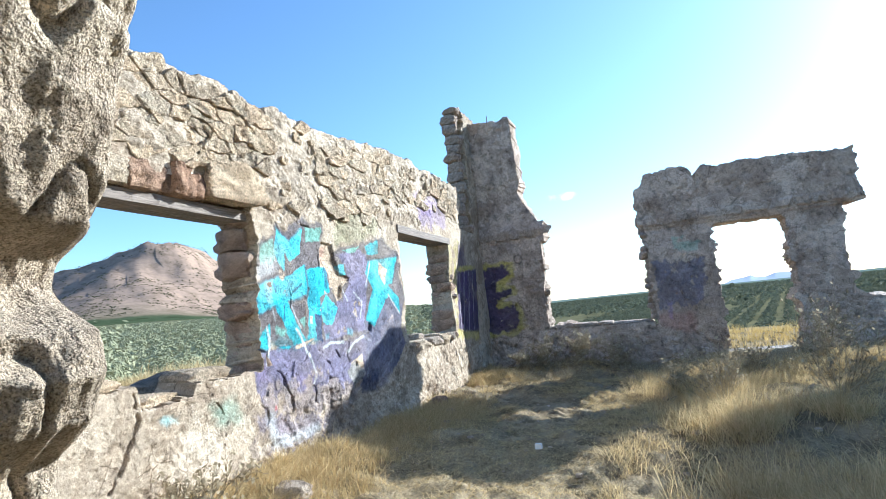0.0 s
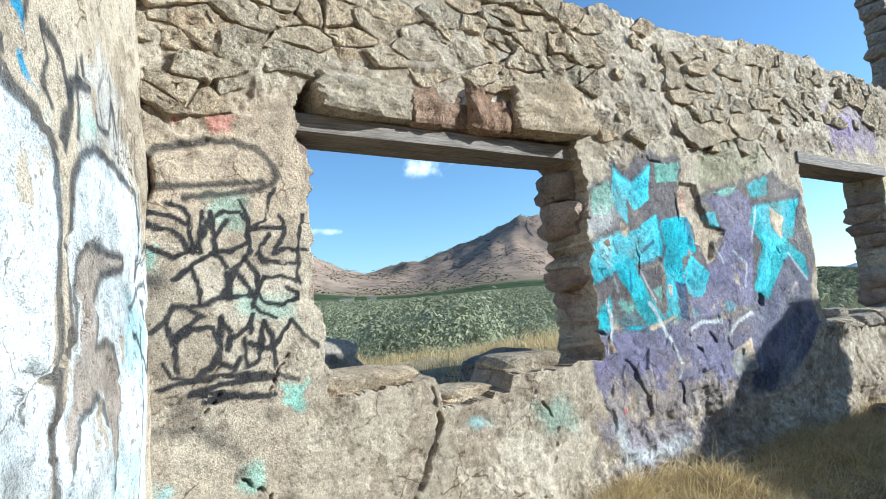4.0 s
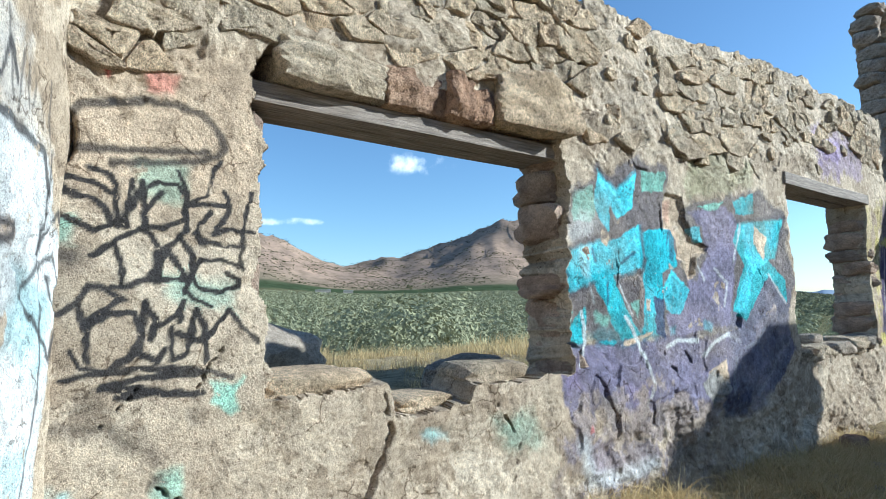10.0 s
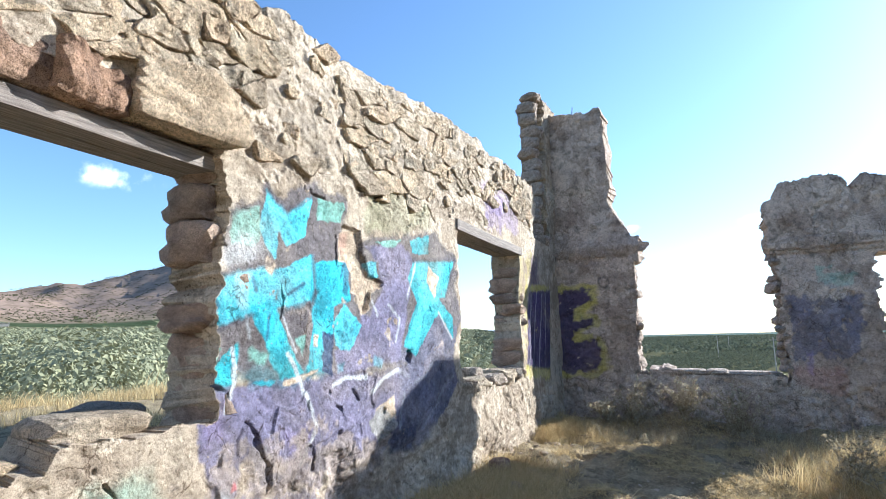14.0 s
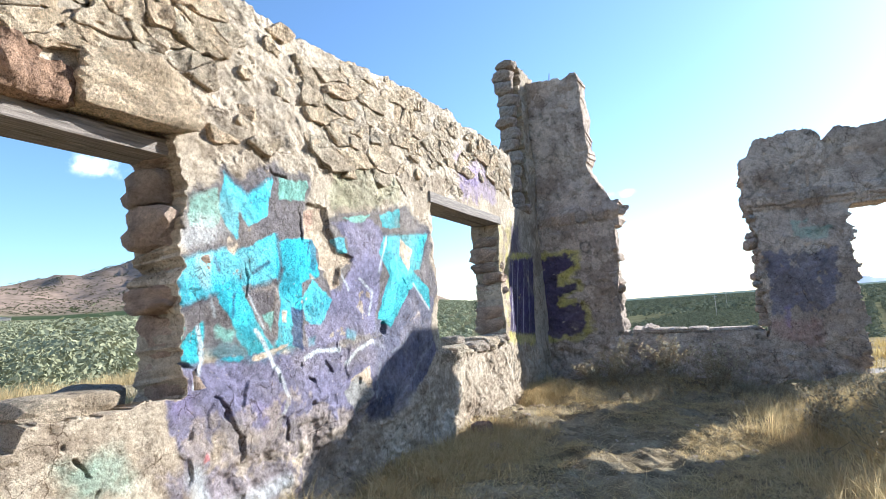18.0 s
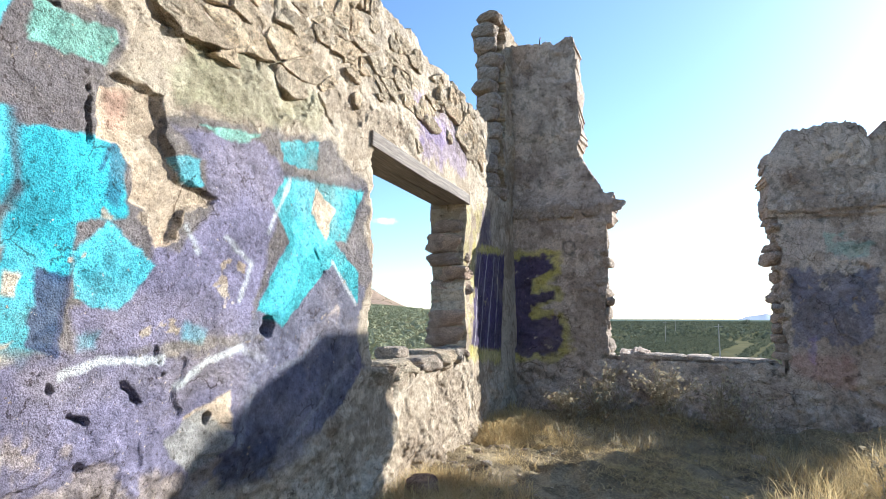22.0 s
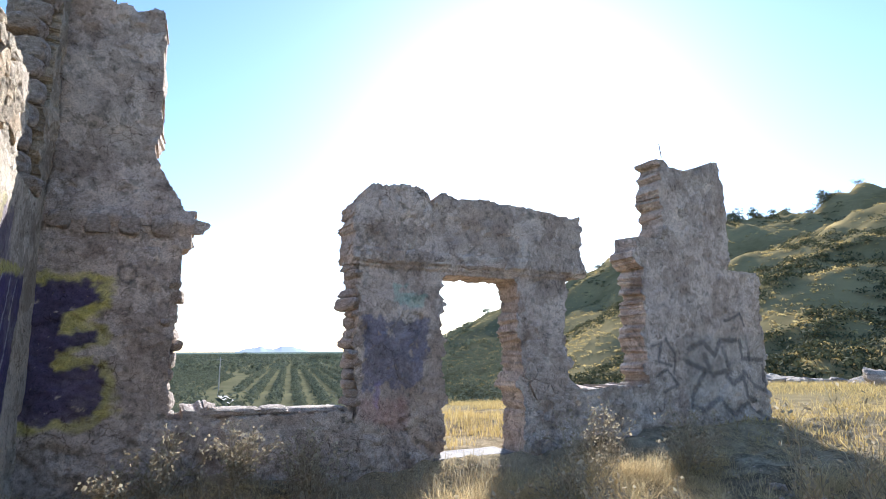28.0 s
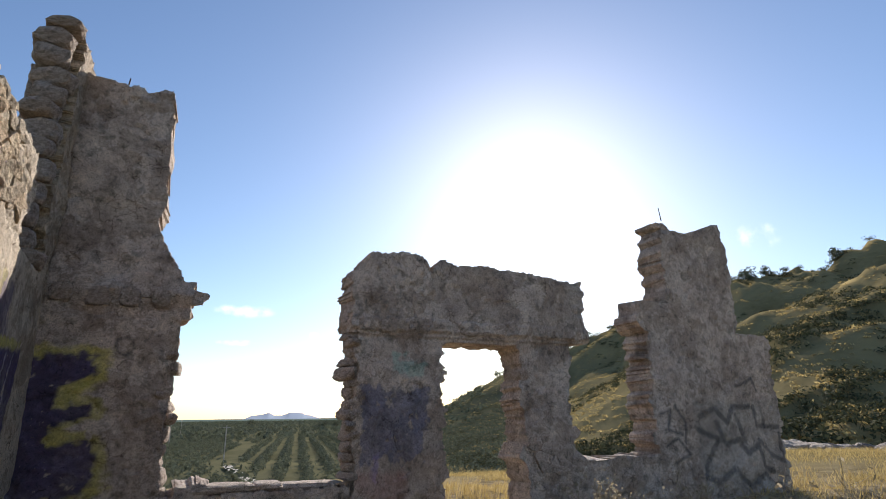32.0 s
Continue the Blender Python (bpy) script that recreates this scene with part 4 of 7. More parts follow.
    k.line([(0.80, 2.01), (0.83, 1.92), (0.84, 1.82)], DARK, 0.02, 0.9, 0.008)
    k.line([(0.76, 2.04), (0.72, 1.99), (0.65, 1.91), (0.54, 1.93), (0.48, 2.04), (0.42, 1.96)], DARK, 0.018, 0.9, 0.008)
    k.line([(0.90, 1.90), (0.84, 1.95), (0.73, 1.98)], DARK, 0.03, 0.9, 0.008)
    k.line([(0.57, 2.10), (0.65, 2.00), (0.60, 1.95)], DARK, 0.012, 0.7, 0.008)
    k.line([(0.51, 2.11), (0.47, 1.99), (0.44, 1.91)], DARK, 0.012, 0.7, 0.008)
    k.line([(0.38, 2.06), (0.40, 1.89)], DARK, 0.012, 0.7, 0.008)
    k.line([(0.28, 2.01), (0.29, 1.88)], DARK, 0.012, 0.7, 0.008)
    k.line([(0.16, 2.06), (0.15, 1.87)], DARK, 0.012, 0.7, 0.008)
    k.line([(0.34, 2.03), (0.32, 1.92)], DARK, 0.012, 0.7, 0.008)
    k.fill([(1.29, 1.98), (1.24, 2.00), (1.23, 1.98), (1.28, 1.94)], BLUE, 0.85, 0.015, 0.02)
    k.fill([(1.21, 2.00), (1.16, 2.02), (1.12, 1.94), (1.15, 1.91), (1.18, 1.96)], BLUE, 0.9, 0.015, 0.02)
    k.fill([(1.15, 1.87), (1.11, 1.85), (1.04, 1.85), (1.11, 1.84)], BLUE, 0.9, 0.015, 0.02)
    k.fill([(1.49, 1.88), (1.46, 1.95), (1.44, 2.02), (1.51, 1.98)], MINT, 0.4, 0.06, 0.02)
    k.fill([(1.41, 1.83), (1.35, 1.86), (1.35, 1.84), (1.40, 1.82)], MINT, 0.6, 0.03, 0.02)
    k.fill([(1.31, 1.89), (1.26, 1.91), (1.26, 1.85), (1.29, 1.86)], SKY, 0.6, 0.03, 0.02)
    k.fill([(1.01, 1.80), (0.99, 1.84), (1.00, 1.79)], SKY, 0.7, 0.02, 0.02)
    k.fill([(0.84, 1.87), (0.70, 1.92), (0.67, 1.89), (0.81, 1.85)], MINT, 0.4, 0.05, 0.02)
    k.fill([(1.01, 2.25), (0.96, 2.27), (0.96, 2.21), (1.01, 2.20)], RED, 0.5, 0.04, 0.03)
    k.fill([(0.96, 2.21), (0.80, 2.31), (0.87, 2.16), (0.94, 2.16)], RED, 0.2, 0.06, 0.02)


# ---- building blocks ----
def mesh_from(name, verts, faces, mat, smooth=False):
    me = bpy.data.meshes.new(name)
    verts, faces = np.asarray(verts, np.float32), np.asarray(faces, np.int32)
    me.vertices.add(len(verts)), me.vertices.foreach_set("co", verts.ravel())
    k = faces.shape[1]
    me.loops.add(faces.size), me.loops.foreach_set("vertex_index", faces.ravel())
    me.polygons.add(len(faces))
    me.polygons.foreach_set("loop_start", np.arange(0, faces.size, k, dtype=np.int32))
    me.polygons.foreach_set("loop_total", np.full(len(faces), k, np.int32))
    me.polygons.foreach_set("use_smooth", np.full(len(faces), smooth))
    me.materials.append(mat)
    me.update(calc_edges=True)
    me.validate()
    return me


def part(name, bm, mat, parent=None, label=""):
    """Links a bmesh as one mesh object under a thing or a part."""
    me = bpy.data.meshes.new(name)
    bm.to_mesh(me)
    bm.free()
    me.materials.append(mat)
    ob = new(name, me)
    ob.parent = parent
    return tagged(ob, label)


def slab(name, place, u0, u1, v0, v1, cell, depth, mask, relief, paint, mat, back=0.02, fine=None):
    """A ruined wall: rough front with openings and a broken outline, flat back, and the broken edges between.
    place(u, v, d) gives the world's place d metres behind the face."""
    if fine:        # (end of the finer stretch along u, its cell; end of it along v)
        us = np.concatenate([np.linspace(u0, fine[0], int((fine[0] - u0) / fine[1]) + 1), np.linspace(fine[0], u1, int((u1 - fine[0]) / cell) + 1)[1:]])
        vs = np.concatenate([np.linspace(v0, fine[2], int((fine[2] - v0) / fine[1]) + 1), np.linspace(fine[2], v1, int((v1 - fine[2]) / cell) + 1)[1:]])
    else:
        us, vs = np.linspace(u0, u1, int(round((u1 - u0) / cell)) + 1), np.linspace(v0, v1, int(round((v1 - v0) / cell)) + 1)
    nu, nv = len(us) - 1, len(vs) - 1
    gu, gv = np.meshgrid(us, vs, indexing="ij")
    cu, cv = (gu[:-1, :-1] + gu[1:, 1:]) / 2, (gv[:-1, :-1] + gv[1:, 1:]) / 2
    solid = mask(cu, cv)
    idx = np.arange((nu + 1) * (nv + 1)).reshape(nu + 1, nv + 1)
    a, b_, c, d = idx[:-1, :-1][solid], idx[1:, :-1][solid], idx[1:, 1:][solid], idx[:-1, 1:][solid]
    front = np.stack([a, b_, c, d], 1)
    size = idx.size
    k = 4
    bu, bv = nu // k, nv // k
    whole = solid[:bu * k, :bv * k].reshape(bu, k, bv, k).all((1, 3))
    rest = solid.copy()
    rest[:bu * k, :bv * k] &= ~np.repeat(np.repeat(whole, k, 0), k, 1)
    g = idx[:bu * k + 1:k, :bv * k + 1:k]
    rear = np.concatenate([np.stack([p[:-1, 1:][m], p[1:, 1:][m], p[1:, :-1][m], p[:-1, :-1][m]], 1) for p, m in ((g, whole), (idx, rest))]) + size
    wide = np.pad(solid, 1)
    sides = []
    for shift, (p, q) in (((-1, 0), (d, a)), ((1, 0), (b_, c)), ((0, -1), (a, b_)), ((0, 1), (c, d))):
        open_ = ~wide[1 + shift[0]:wide.shape[0] - 1 + shift[0], 1 + shift[1]:wide.shape[1] - 1 + shift[1]][solid]
        sides.append(np.stack([q[open_], p[open_], p[open_] + size, q[open_] + size], 1))
    faces = np.concatenate([front, rear] + sides)
    u, v = gu.ravel(), gv.ravel()
    ju, jv = fbm(u * 31, v * 31, 41, 2) * cell * 0.9, fbm(u * 31, v * 31, 77, 2) * cell * 0.9
    h = relief(u, v)
    verts = np.concatenate([place(u + ju, v + jv, -h), place(u + ju + 0.09 * fbm(u * 5, v * 5, 43, 3), v + jv + 0.09 * fbm(u * 5, v * 5, 79, 3), np.full(u.size, depth) + fbm(u * 3, v * 3, 9) * back * 2)])
    used = np.unique(faces)
    new_id = np.full(2 * size, -1)
    new_id[used] = np.arange(used.size)
    me = mesh_from(name, verts[used], new_id[faces], mat)
    me.polygons.foreach_set("use_smooth", np.arange(len(faces)) < len(front))
    k = Spray(u, v)
    paint(k)
    flake = fbm(u * 4.3, v * 4.3, 33, 5, 0.6) + 0.35 * fbm(u * 19, v * 19, 34, 3, 0.6)
    k.a *= (1 - 0.92 * step(0.56, 0.60, flake)) * np.clip(1.0 - 0.35 * np.maximum(0, fbm(u * 2.7, v * 2.7, 35, 4, 0.6)), 0.6, 1)
    k.rgb *= (1 + 0.55 * fbm(u * 5, v * 5, 36, 4, 0.6) + 0.35 * fbm(u * 33, v * 33, 37, 2, 0.6))[:, None]
    k.rgb = np.clip(k.rgb, 0, 1)
    col = np.zeros((2 * size, 4), np.float32)
    k.a[np.unique(np.concatenate(sides)[:, :2])] = 0      # paint ends at the broken edge
    col[:size, :3], col[:size, 3] = k.rgb, k.a
    me.color_attributes.new("spray", "FLOAT_COLOR", "POINT").data.foreach_set("color", col[used].ravel())
    return new(name, me)


def cell_polygons(u0, u1, v0, v1, du, dv, seed, jitter=0.42):
    """Irregular stones filling a stretch of wall: the cells of jittered seeds, as (centre, corners)."""
    rng = np.random.default_rng(seed)
    rows, seeds = int(math.ceil((v1 - v0) / dv)) + 2, []
    for j in range(rows):
        off = rng.uniform(0, du)
        for i in range(int(math.ceil((u1 - u0) / du)) + 3):
            seeds.append((u0 + (i - 1) * du + off + rng.uniform(-jitter, jitter) * du, v0 + (j - 0.5) * dv + rng.uniform(-jitter, jitter) * dv))
            if rng.uniform() < 0.28:
                seeds.append((seeds[-1][0] + rng.uniform(0.3, 0.6) * du, seeds[-1][1] + rng.uniform(-0.4, 0.4) * dv))
            elif rng.uniform() < 0.16:
                seeds.pop()
    pts = np.array(seeds)
    ratio = du / dv
    for cx, cy in pts:
        if not (u0 - 0.02 < cx < u1 + 0.02 and v0 - 0.02 < cy < v1 + 0.02):
            continue
        poly = [(cx - du * 1.4, cy - dv * 1.4), (cx + du * 1.4, cy - dv * 1.4), (cx + du * 1.4, cy + dv * 1.4), (cx - du * 1.4, cy + dv * 1.4)]
        near = pts[(np.abs(pts[:, 0] - cx) < 3 * du) & (np.abs(pts[:, 1] - cy) < 3 * dv)]
        for ox, oy in near:
            nx, ny = (ox - cx), (oy - cy) * ratio * ratio
            if abs(nx) + abs(ny) < 1e-9:
                continue
            mid = ((cx + ox) / 2) * nx + ((cy + oy) / 2) * ny
            cut = []
            for (x0, y0), (x1, y1) in zip(poly, poly[1:] + poly[:1]):
                s0, s1 = x0 * nx + y0 * ny - mid, x1 * nx + y1 * ny - mid
                if s0 <= 0:
                    cut.append((x0, y0))
                if (s0 < 0) != (s1 < 0):
                    t = s0 / (s0 - s1)
                    cut.append((x0 + t * (x1 - x0), y0 + t * (y1 - y0)))
            poly = cut
            if len(poly) < 3:
                break
        if len(poly) >= 3:
            yield (cx, cy), poly


def stone_mesh(name, corners, proud, rng, gap=0.006, bed=0.05):
    """One rubble stone in wall coordinates about its middle: u, v along the face, w out of it."""
    c = np.array(corners)
    mid = c.mean(0)
    soft = []
    for p, q in zip(c, np.roll(c, -1, 0)):
        k = max(1, int(np.hypot(*(q - p)) / 0.05))
        soft += [p + (q - p) * t for t in (np.linspace(0.08, 0.92, k + 1) if k > 1 else (0.2, 0.8))]
    ring = np.array(soft) - mid
    k = len(ring)
    ring = ring + rng.normal(0, 0.0045, (k, 2))
    length = np.maximum(np.hypot(ring[:, 0], ring[:, 1]), 1e-6)[:, None]
    base = ring * np.clip(1 - gap / length, 0.5, 1)
    tilt, seed = rng.normal(0, 0.055, 2), int(rng.integers(9999))
    rows = []
    for s, h in ((1.0, -bed / max(proud, 0.004)), (0.995, 0.5), (0.955, 0.93), (0.8, 1.0), (0.5, 1.04), (0.22, 1.0)):
        p = base * s + (rng.normal(0, 0.003, (k, 2)) if s < 0.95 else 0)
        z = max(proud, 0.004) * h + (0 if h < 0 else 1) * (p @ tilt * s + 0.030 * (value2(p[:, 0] * 13 + 50, p[:, 1] * 13 + 50, seed) - 0.5) + 0.016 * (value2(p[:, 0] * 34 + 50, p[:, 1] * 34 + 50, seed + 1) - 0.5))
        rows.append(np.c_[p, z])
    verts = np.concatenate(rows + [[[0, 0, proud]]])
    faces = []
    for r in range(len(rows) - 1):
        for i in range(k):
            j = (i + 1) % k
            faces += [(r * k + i, r * k + j, (r + 1) * k + j), (r * k + i, (r + 1) * k + j, (r + 1) * k + i)]
    r = len(rows) - 1
    faces += [(r * k + i, r * k + (i + 1) % k, len(verts) - 1) for i in range(k)]
    return verts, faces, mid


def rubble(parent, place, normal_of, u0, u1, v0, v1, du, dv, seed, mat, keep=lambda u, v: True, proud=(0.015, 0.05), name="stone", out=0.0):
    """Rubble stones set into a face, each an object of its own."""
    rng = np.random.default_rng(seed)
    for (cx, cy), corners in cell_polygons(u0, u1, v0, v1, du, dv, seed):
        if not keep(cx, cy):
            continue
        verts, faces, mid = stone_mesh(name, corners, rng.uniform(*proud), rng)
        world_verts = place(verts[:, 0] + mid[0], verts[:, 1] + mid[1], -(verts[:, 2] + out))
        at = place(np.array([mid[0]]), np.array([mid[1]]), np.array([0.0]))[0]
        ob = new(name, mesh_from(name, world_verts - at, faces, mat))
        ob.location = at
        ob.parent = parent


def lump(name, size, seed, mat, sub=2, rough=0.35, boxy=0.6):
    """A rounded, worn stone about its middle."""
    bm = bmesh.new()
    bmesh.ops.create_icosphere(bm, subdivisions=sub, radius=0.5)
    off = Vector((seed * 3.7, seed * 1.3, seed * 7.1))
    for v in bm.verts:
        p = v.co.copy()
        box = max(abs(p.x), abs(p.y), abs(p.z))
        p = p.lerp(p * (0.5 / box) * 0.86, boxy)
        p *= 1 + rough * (noise.noise(p * 2.2 + off) * 0.7 + noise.noise(p * 5 + off) * 0.35)
        v.co = Vector((p.x * size[0], p.y * size[1], p.z * size[2]))
    me = bpy.data.meshes.new(name)
    bm.to_mesh(me)
    bm.free()
    me.materials.append(mat)
    return me


JAMB_MESHES = [lump("stone", (1, 1, 1), s, QUOIN, 3, 0.40, 0.62) for s in range(7)]
EDGE_MESHES = [lump("stone", (1, 1, 1), 20 + s, RENDER, 3, 0.30, 0.6) for s in range(5)]


def stack(parent, x, y, z0, z1, wide, deep, seed, meshes, high=(0.13, 0.24), turn=0.0, wob=0.06, name="stone"):
    """A column of worn stones along a broken edge or jamb."""
    rng = np.random.default_rng(seed)
    z = z0
    while z < z1 - 0.06:
        h = min(rng.uniform(*high), z1 - z)
        ob = new(name, meshes[rng.integers(len(meshes))])
        ob.location = (x + rng.normal(0, wob * 0.5), y + rng.uniform(-wob, wob), z + h / 2)
        ob.rotation_euler = (0, rng.normal(0, 0.05), turn + rng.normal(0, 0.12))
        ob.scale = (wide * rng.uniform(0.85, 1.1), deep * rng.uniform(0.7, 1.25), h * 1.12)
        ob.parent = parent
        z += h


def box_bm(x0, x1, y0, y1, z0, z1, bevel=0.01, cuts=0, wob=0.0, seed=0):
    bm = bmesh.new()
    bmesh.ops.create_cube(bm, size=1)
    for v in bm.verts:
        v.co = Vector(((x0 + x1) / 2 + v.co.x * (x1 - x0), (y0 + y1) / 2 + v.co.y * (y1 - y0), (z0 + z1) / 2 + v.co.z * (z1 - z0)))
    if bevel:
        bmesh.ops.bevel(bm, geom=list(bm.edges), offset=bevel, segments=2, affect="EDGES", profile=0.6)
    if cuts:
        bmesh.ops.subdivide_edges(bm, edges=list(bm.edges), cuts=cuts, use_grid_fill=True)
    if wob:
        for v in bm.verts:
            v.co += noise.noise_vector(v.co * 4 + Vector((seed, 0, 0))) * wob + noise.noise_vector(v.co * 13 + Vector((seed, 0, 0))) * wob * 0.4
    return bm


# ---- the terrain ----
def bump_hill(az_deg, r, centre, width, r0, rw, height):
    return height * np.exp(-(((az_deg - centre + 180) % 360 - 180) / width) ** 2) * np.exp(-((r - r0) / rw) ** 2)


def ground_height(x, y):
    """The ruin stands on a low rise; a plain lies round it, hills in the west and a nearer hill in the east."""
    r = np.hypot(x - 3, y - 4)
    azd = np.degrees(np.arctan2(x - 3, y - 4))          # to the right of +y
    west = step(-8, -30, azd) * step(-175, -150, azd)
    drop = -9.5 * step(9, 75, r)
    z = drop + west * 30 * step(120, 900, r)
    wob = fbm(x / 260, y / 260, 3, 6, 0.55)
    ridge = (bump_hill(azd, r, -49.0, 7.5, 1500, 360, 172) + bump_hill(azd, r, -59, 6, 1620, 420, 90) + bump_hill(azd, r, -71, 8, 1700, 520, 172)
             + bump_hill(azd, r, -88, 12, 1500, 480, 215) + bump_hill(azd, r, -43, 6, 1750, 330, 150) + bump_hill(azd, r, -30, 4.5, 1900, 300, 85) + bump_hill(azd, r, -120, 18, 1500, 500, 240))
    gully = 1 - 2 * np.abs(fbm(x / 130, y / 130, 21, 5, 0.6))
    z = z + ridge * (0.86 + 0.13 * gully + 0.18 * wob) + wob * 18 * step(950, 1300, r) * west * step(3000, 2000, r)
    east = step(24, 62, azd) * step(170, 120, azd)
    hill = east * (64 * step(30, 330, r) * step(1600, 500, r) + 2.0 * step(8, 30, r)) + 45 * step(20, 36, azd) * step(170, 120, azd) * step(260, 520, r) * step(1800, 700, r)
    z = z + hill * (1 + 0.35 * fbm(x / 70, y / 70, 8, 5, 0.55)) + east * 10 * fbm(x / 24, y / 24, 4, 4) * step(30, 80, r)
    z = z + 0.5 * fbm(x / 9, y / 9, 12, 3) * step(12, 25, r)
    inner = 0.05 + 0.18 * fbm(x * 0.7, y * 0.7, 6, 4) + 0.08 * fbm(x * 3.3, y * 3.3, 7, 4, 0.6) + 0.035 * fbm(x * 12, y * 12, 19, 3, 0.6)
    inner = inner + 0.22 * np.exp(-((x - 0.1) / 0.5) ** 2) * step(3.6, 1.4, y) * step(-1.5, 0.2, y) + 0.16 * np.exp(-((y - 8.9) / 0.5) ** 2) * step(0, 1.5, x) - 0.12 * np.exp(-((x - 3.2) / 1.4) ** 2)
    west_out = step(-0.2, -0.9, x)
    inner = inner * (1 - west_out) + west_out * (0.56 + 0.16 * fbm(x * 0.6, y * 0.6, 16, 4))
    north_out = step(9.4, 10.0, y)
    inner = inner * (1 - north_out) + north_out * (0.02 + 0.12 * fbm(x * 0.6, y * 0.6, 18, 4))
    return inner * step(16, 8, r) + z


def build_ground():
    rings = np.concatenate([np.linspace(0, 13, 260), 13 * np.exp(np.linspace(0, math.log(6500 / 13), 230))[1:]])
    n = 600
    ang = np.linspace(0, 2 * math.pi, n, endpoint=False)
    rr, aa = np.meshgrid(rings[1:], ang, indexing="ij")
    x, y = 3 + rr * np.sin(aa), 4 + rr * np.cos(aa)
    verts = np.concatenate([[[3, 4, 0]], np.stack([x.ravel(), y.ravel(), ground_height(x.ravel(), y.ravel())], 1)])
    verts[0, 2] = ground_height(np.array([3.0]), np.array([4.0]))[0]
    k = len(rings) - 1
    i, j = np.meshgrid(np.arange(k - 1), np.arange(n), indexing="ij")
    a, b_ = 1 + i * n + j, 1 + i * n + (j + 1) % n
    quads = np.stack([a.ravel(), (a + n).ravel(), (b_ + n).ravel(), b_.ravel()], 1)
    me = mesh_from("ground", verts, quads[:, ::-1], EARTH, True)
    x, y, z = verts.T
    r, azd = np.hypot(x - 3, y - 4), np.degrees(np.arctan2(x - 3, y - 4))
    west, east = step(-8, -30, azd) * step(-175, -150, azd), step(24, 50, azd) * step(170, 120, azd)
    floor = np.array([0.15, 0.14, 0.08])
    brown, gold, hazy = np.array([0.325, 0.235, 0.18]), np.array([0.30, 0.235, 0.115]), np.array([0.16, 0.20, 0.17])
    col = np.tile(floor, (len(x), 1))
    dry = step(0.42, 0.55, value2(x / 7, y / 7, 30) * 0.6 + value2(x / 2.1, y / 2.1, 31) * 0.4)[:, None] * step(60, 25, r)[:, None]
    col = col * (1 - dry) + gold * dry
    h = step(850, 1150, r) * west
    col = col * (1 - h[:, None]) + brown * h[:, None]
    e = east * step(10, 30, r)
    col = col * (1 - e[:, None]) + gold * e[:, None]
    foot = (step(840, 880, r) * step(1000, 965, r) * west * step(0.35, 0.5, value2(azd / 4, 0 * azd, 44) + 0.3))[:, None]
    col = col * (1 - foot) + np.array([0.065, 0.085, 0.045]) * foot
    # distance haze put into the colour: the far plain fades to a hazy green
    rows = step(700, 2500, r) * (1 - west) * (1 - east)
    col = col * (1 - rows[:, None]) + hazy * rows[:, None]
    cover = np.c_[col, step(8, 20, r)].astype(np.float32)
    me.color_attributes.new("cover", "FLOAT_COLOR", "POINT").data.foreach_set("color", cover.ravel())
    return tagged(new("ground", me), "straw-littered bare earth, orchard plain and dry hills", "ground", kind="structure")


build_ground()


# ---- the walls ----
BUTT = stone_material("mortared rubble", (0.28, 0.225, 0.165), (0.44, 0.36, 0.27), (0.56, 0.47, 0.355), False, grit=0.010, popcorn=0.02)


NORTH_Y = 9.1      # inner face of the end wall


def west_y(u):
    """Station of the long wall's drawing along +y; farther bays stretched to fit the camera solve."""
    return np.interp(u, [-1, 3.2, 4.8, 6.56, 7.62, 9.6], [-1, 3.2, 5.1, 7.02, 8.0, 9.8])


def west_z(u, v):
    """Raises its wall top and the narrow window towards the far end, to fit the camera solve."""
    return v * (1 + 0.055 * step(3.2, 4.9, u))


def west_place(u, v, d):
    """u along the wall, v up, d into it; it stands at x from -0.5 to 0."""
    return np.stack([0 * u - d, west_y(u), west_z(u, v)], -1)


def north_x(u):
    """Station of the end wall's drawing along +x, shifted to fit the camera solve."""
    return np.interp(u, [-0.6, 0, 0.74, 1.17, 2.85, 4.0, 5.04, 6.05, 7.2, 9.25, 10.2, 11.2], [-0.6, 0, 0.88, 1.28, 3.04, 4.04, 5.34, 6.14, 7.46, 9.75, 10.5, 11.5])


def north_z(u, v):
    """Raises the corner tower and the second tower above the drawing, to fit the camera solve."""
    return v + 0.16 * step(2.8, 4.8, v) * step(2.0, 1.2, u) + 0.26 * step(2.6, 4.3, v) * step(6.6, 7.4, u)


def end_place(u, v, d):
    return np.stack([north_x(u), NORTH_Y + d, north_z(u, v)], -1)


CA, SA = math.cos(radians(15)), math.sin(radians(15))


def cross_place(u, v, d):
    return np.stack([u * CA - d * SA, -0.20 - u * SA - d * CA, v], -1)


def crag(u, v, seed, size, scale):
    return fbm(u * scale, v * scale, seed, 4, 0.6) * size


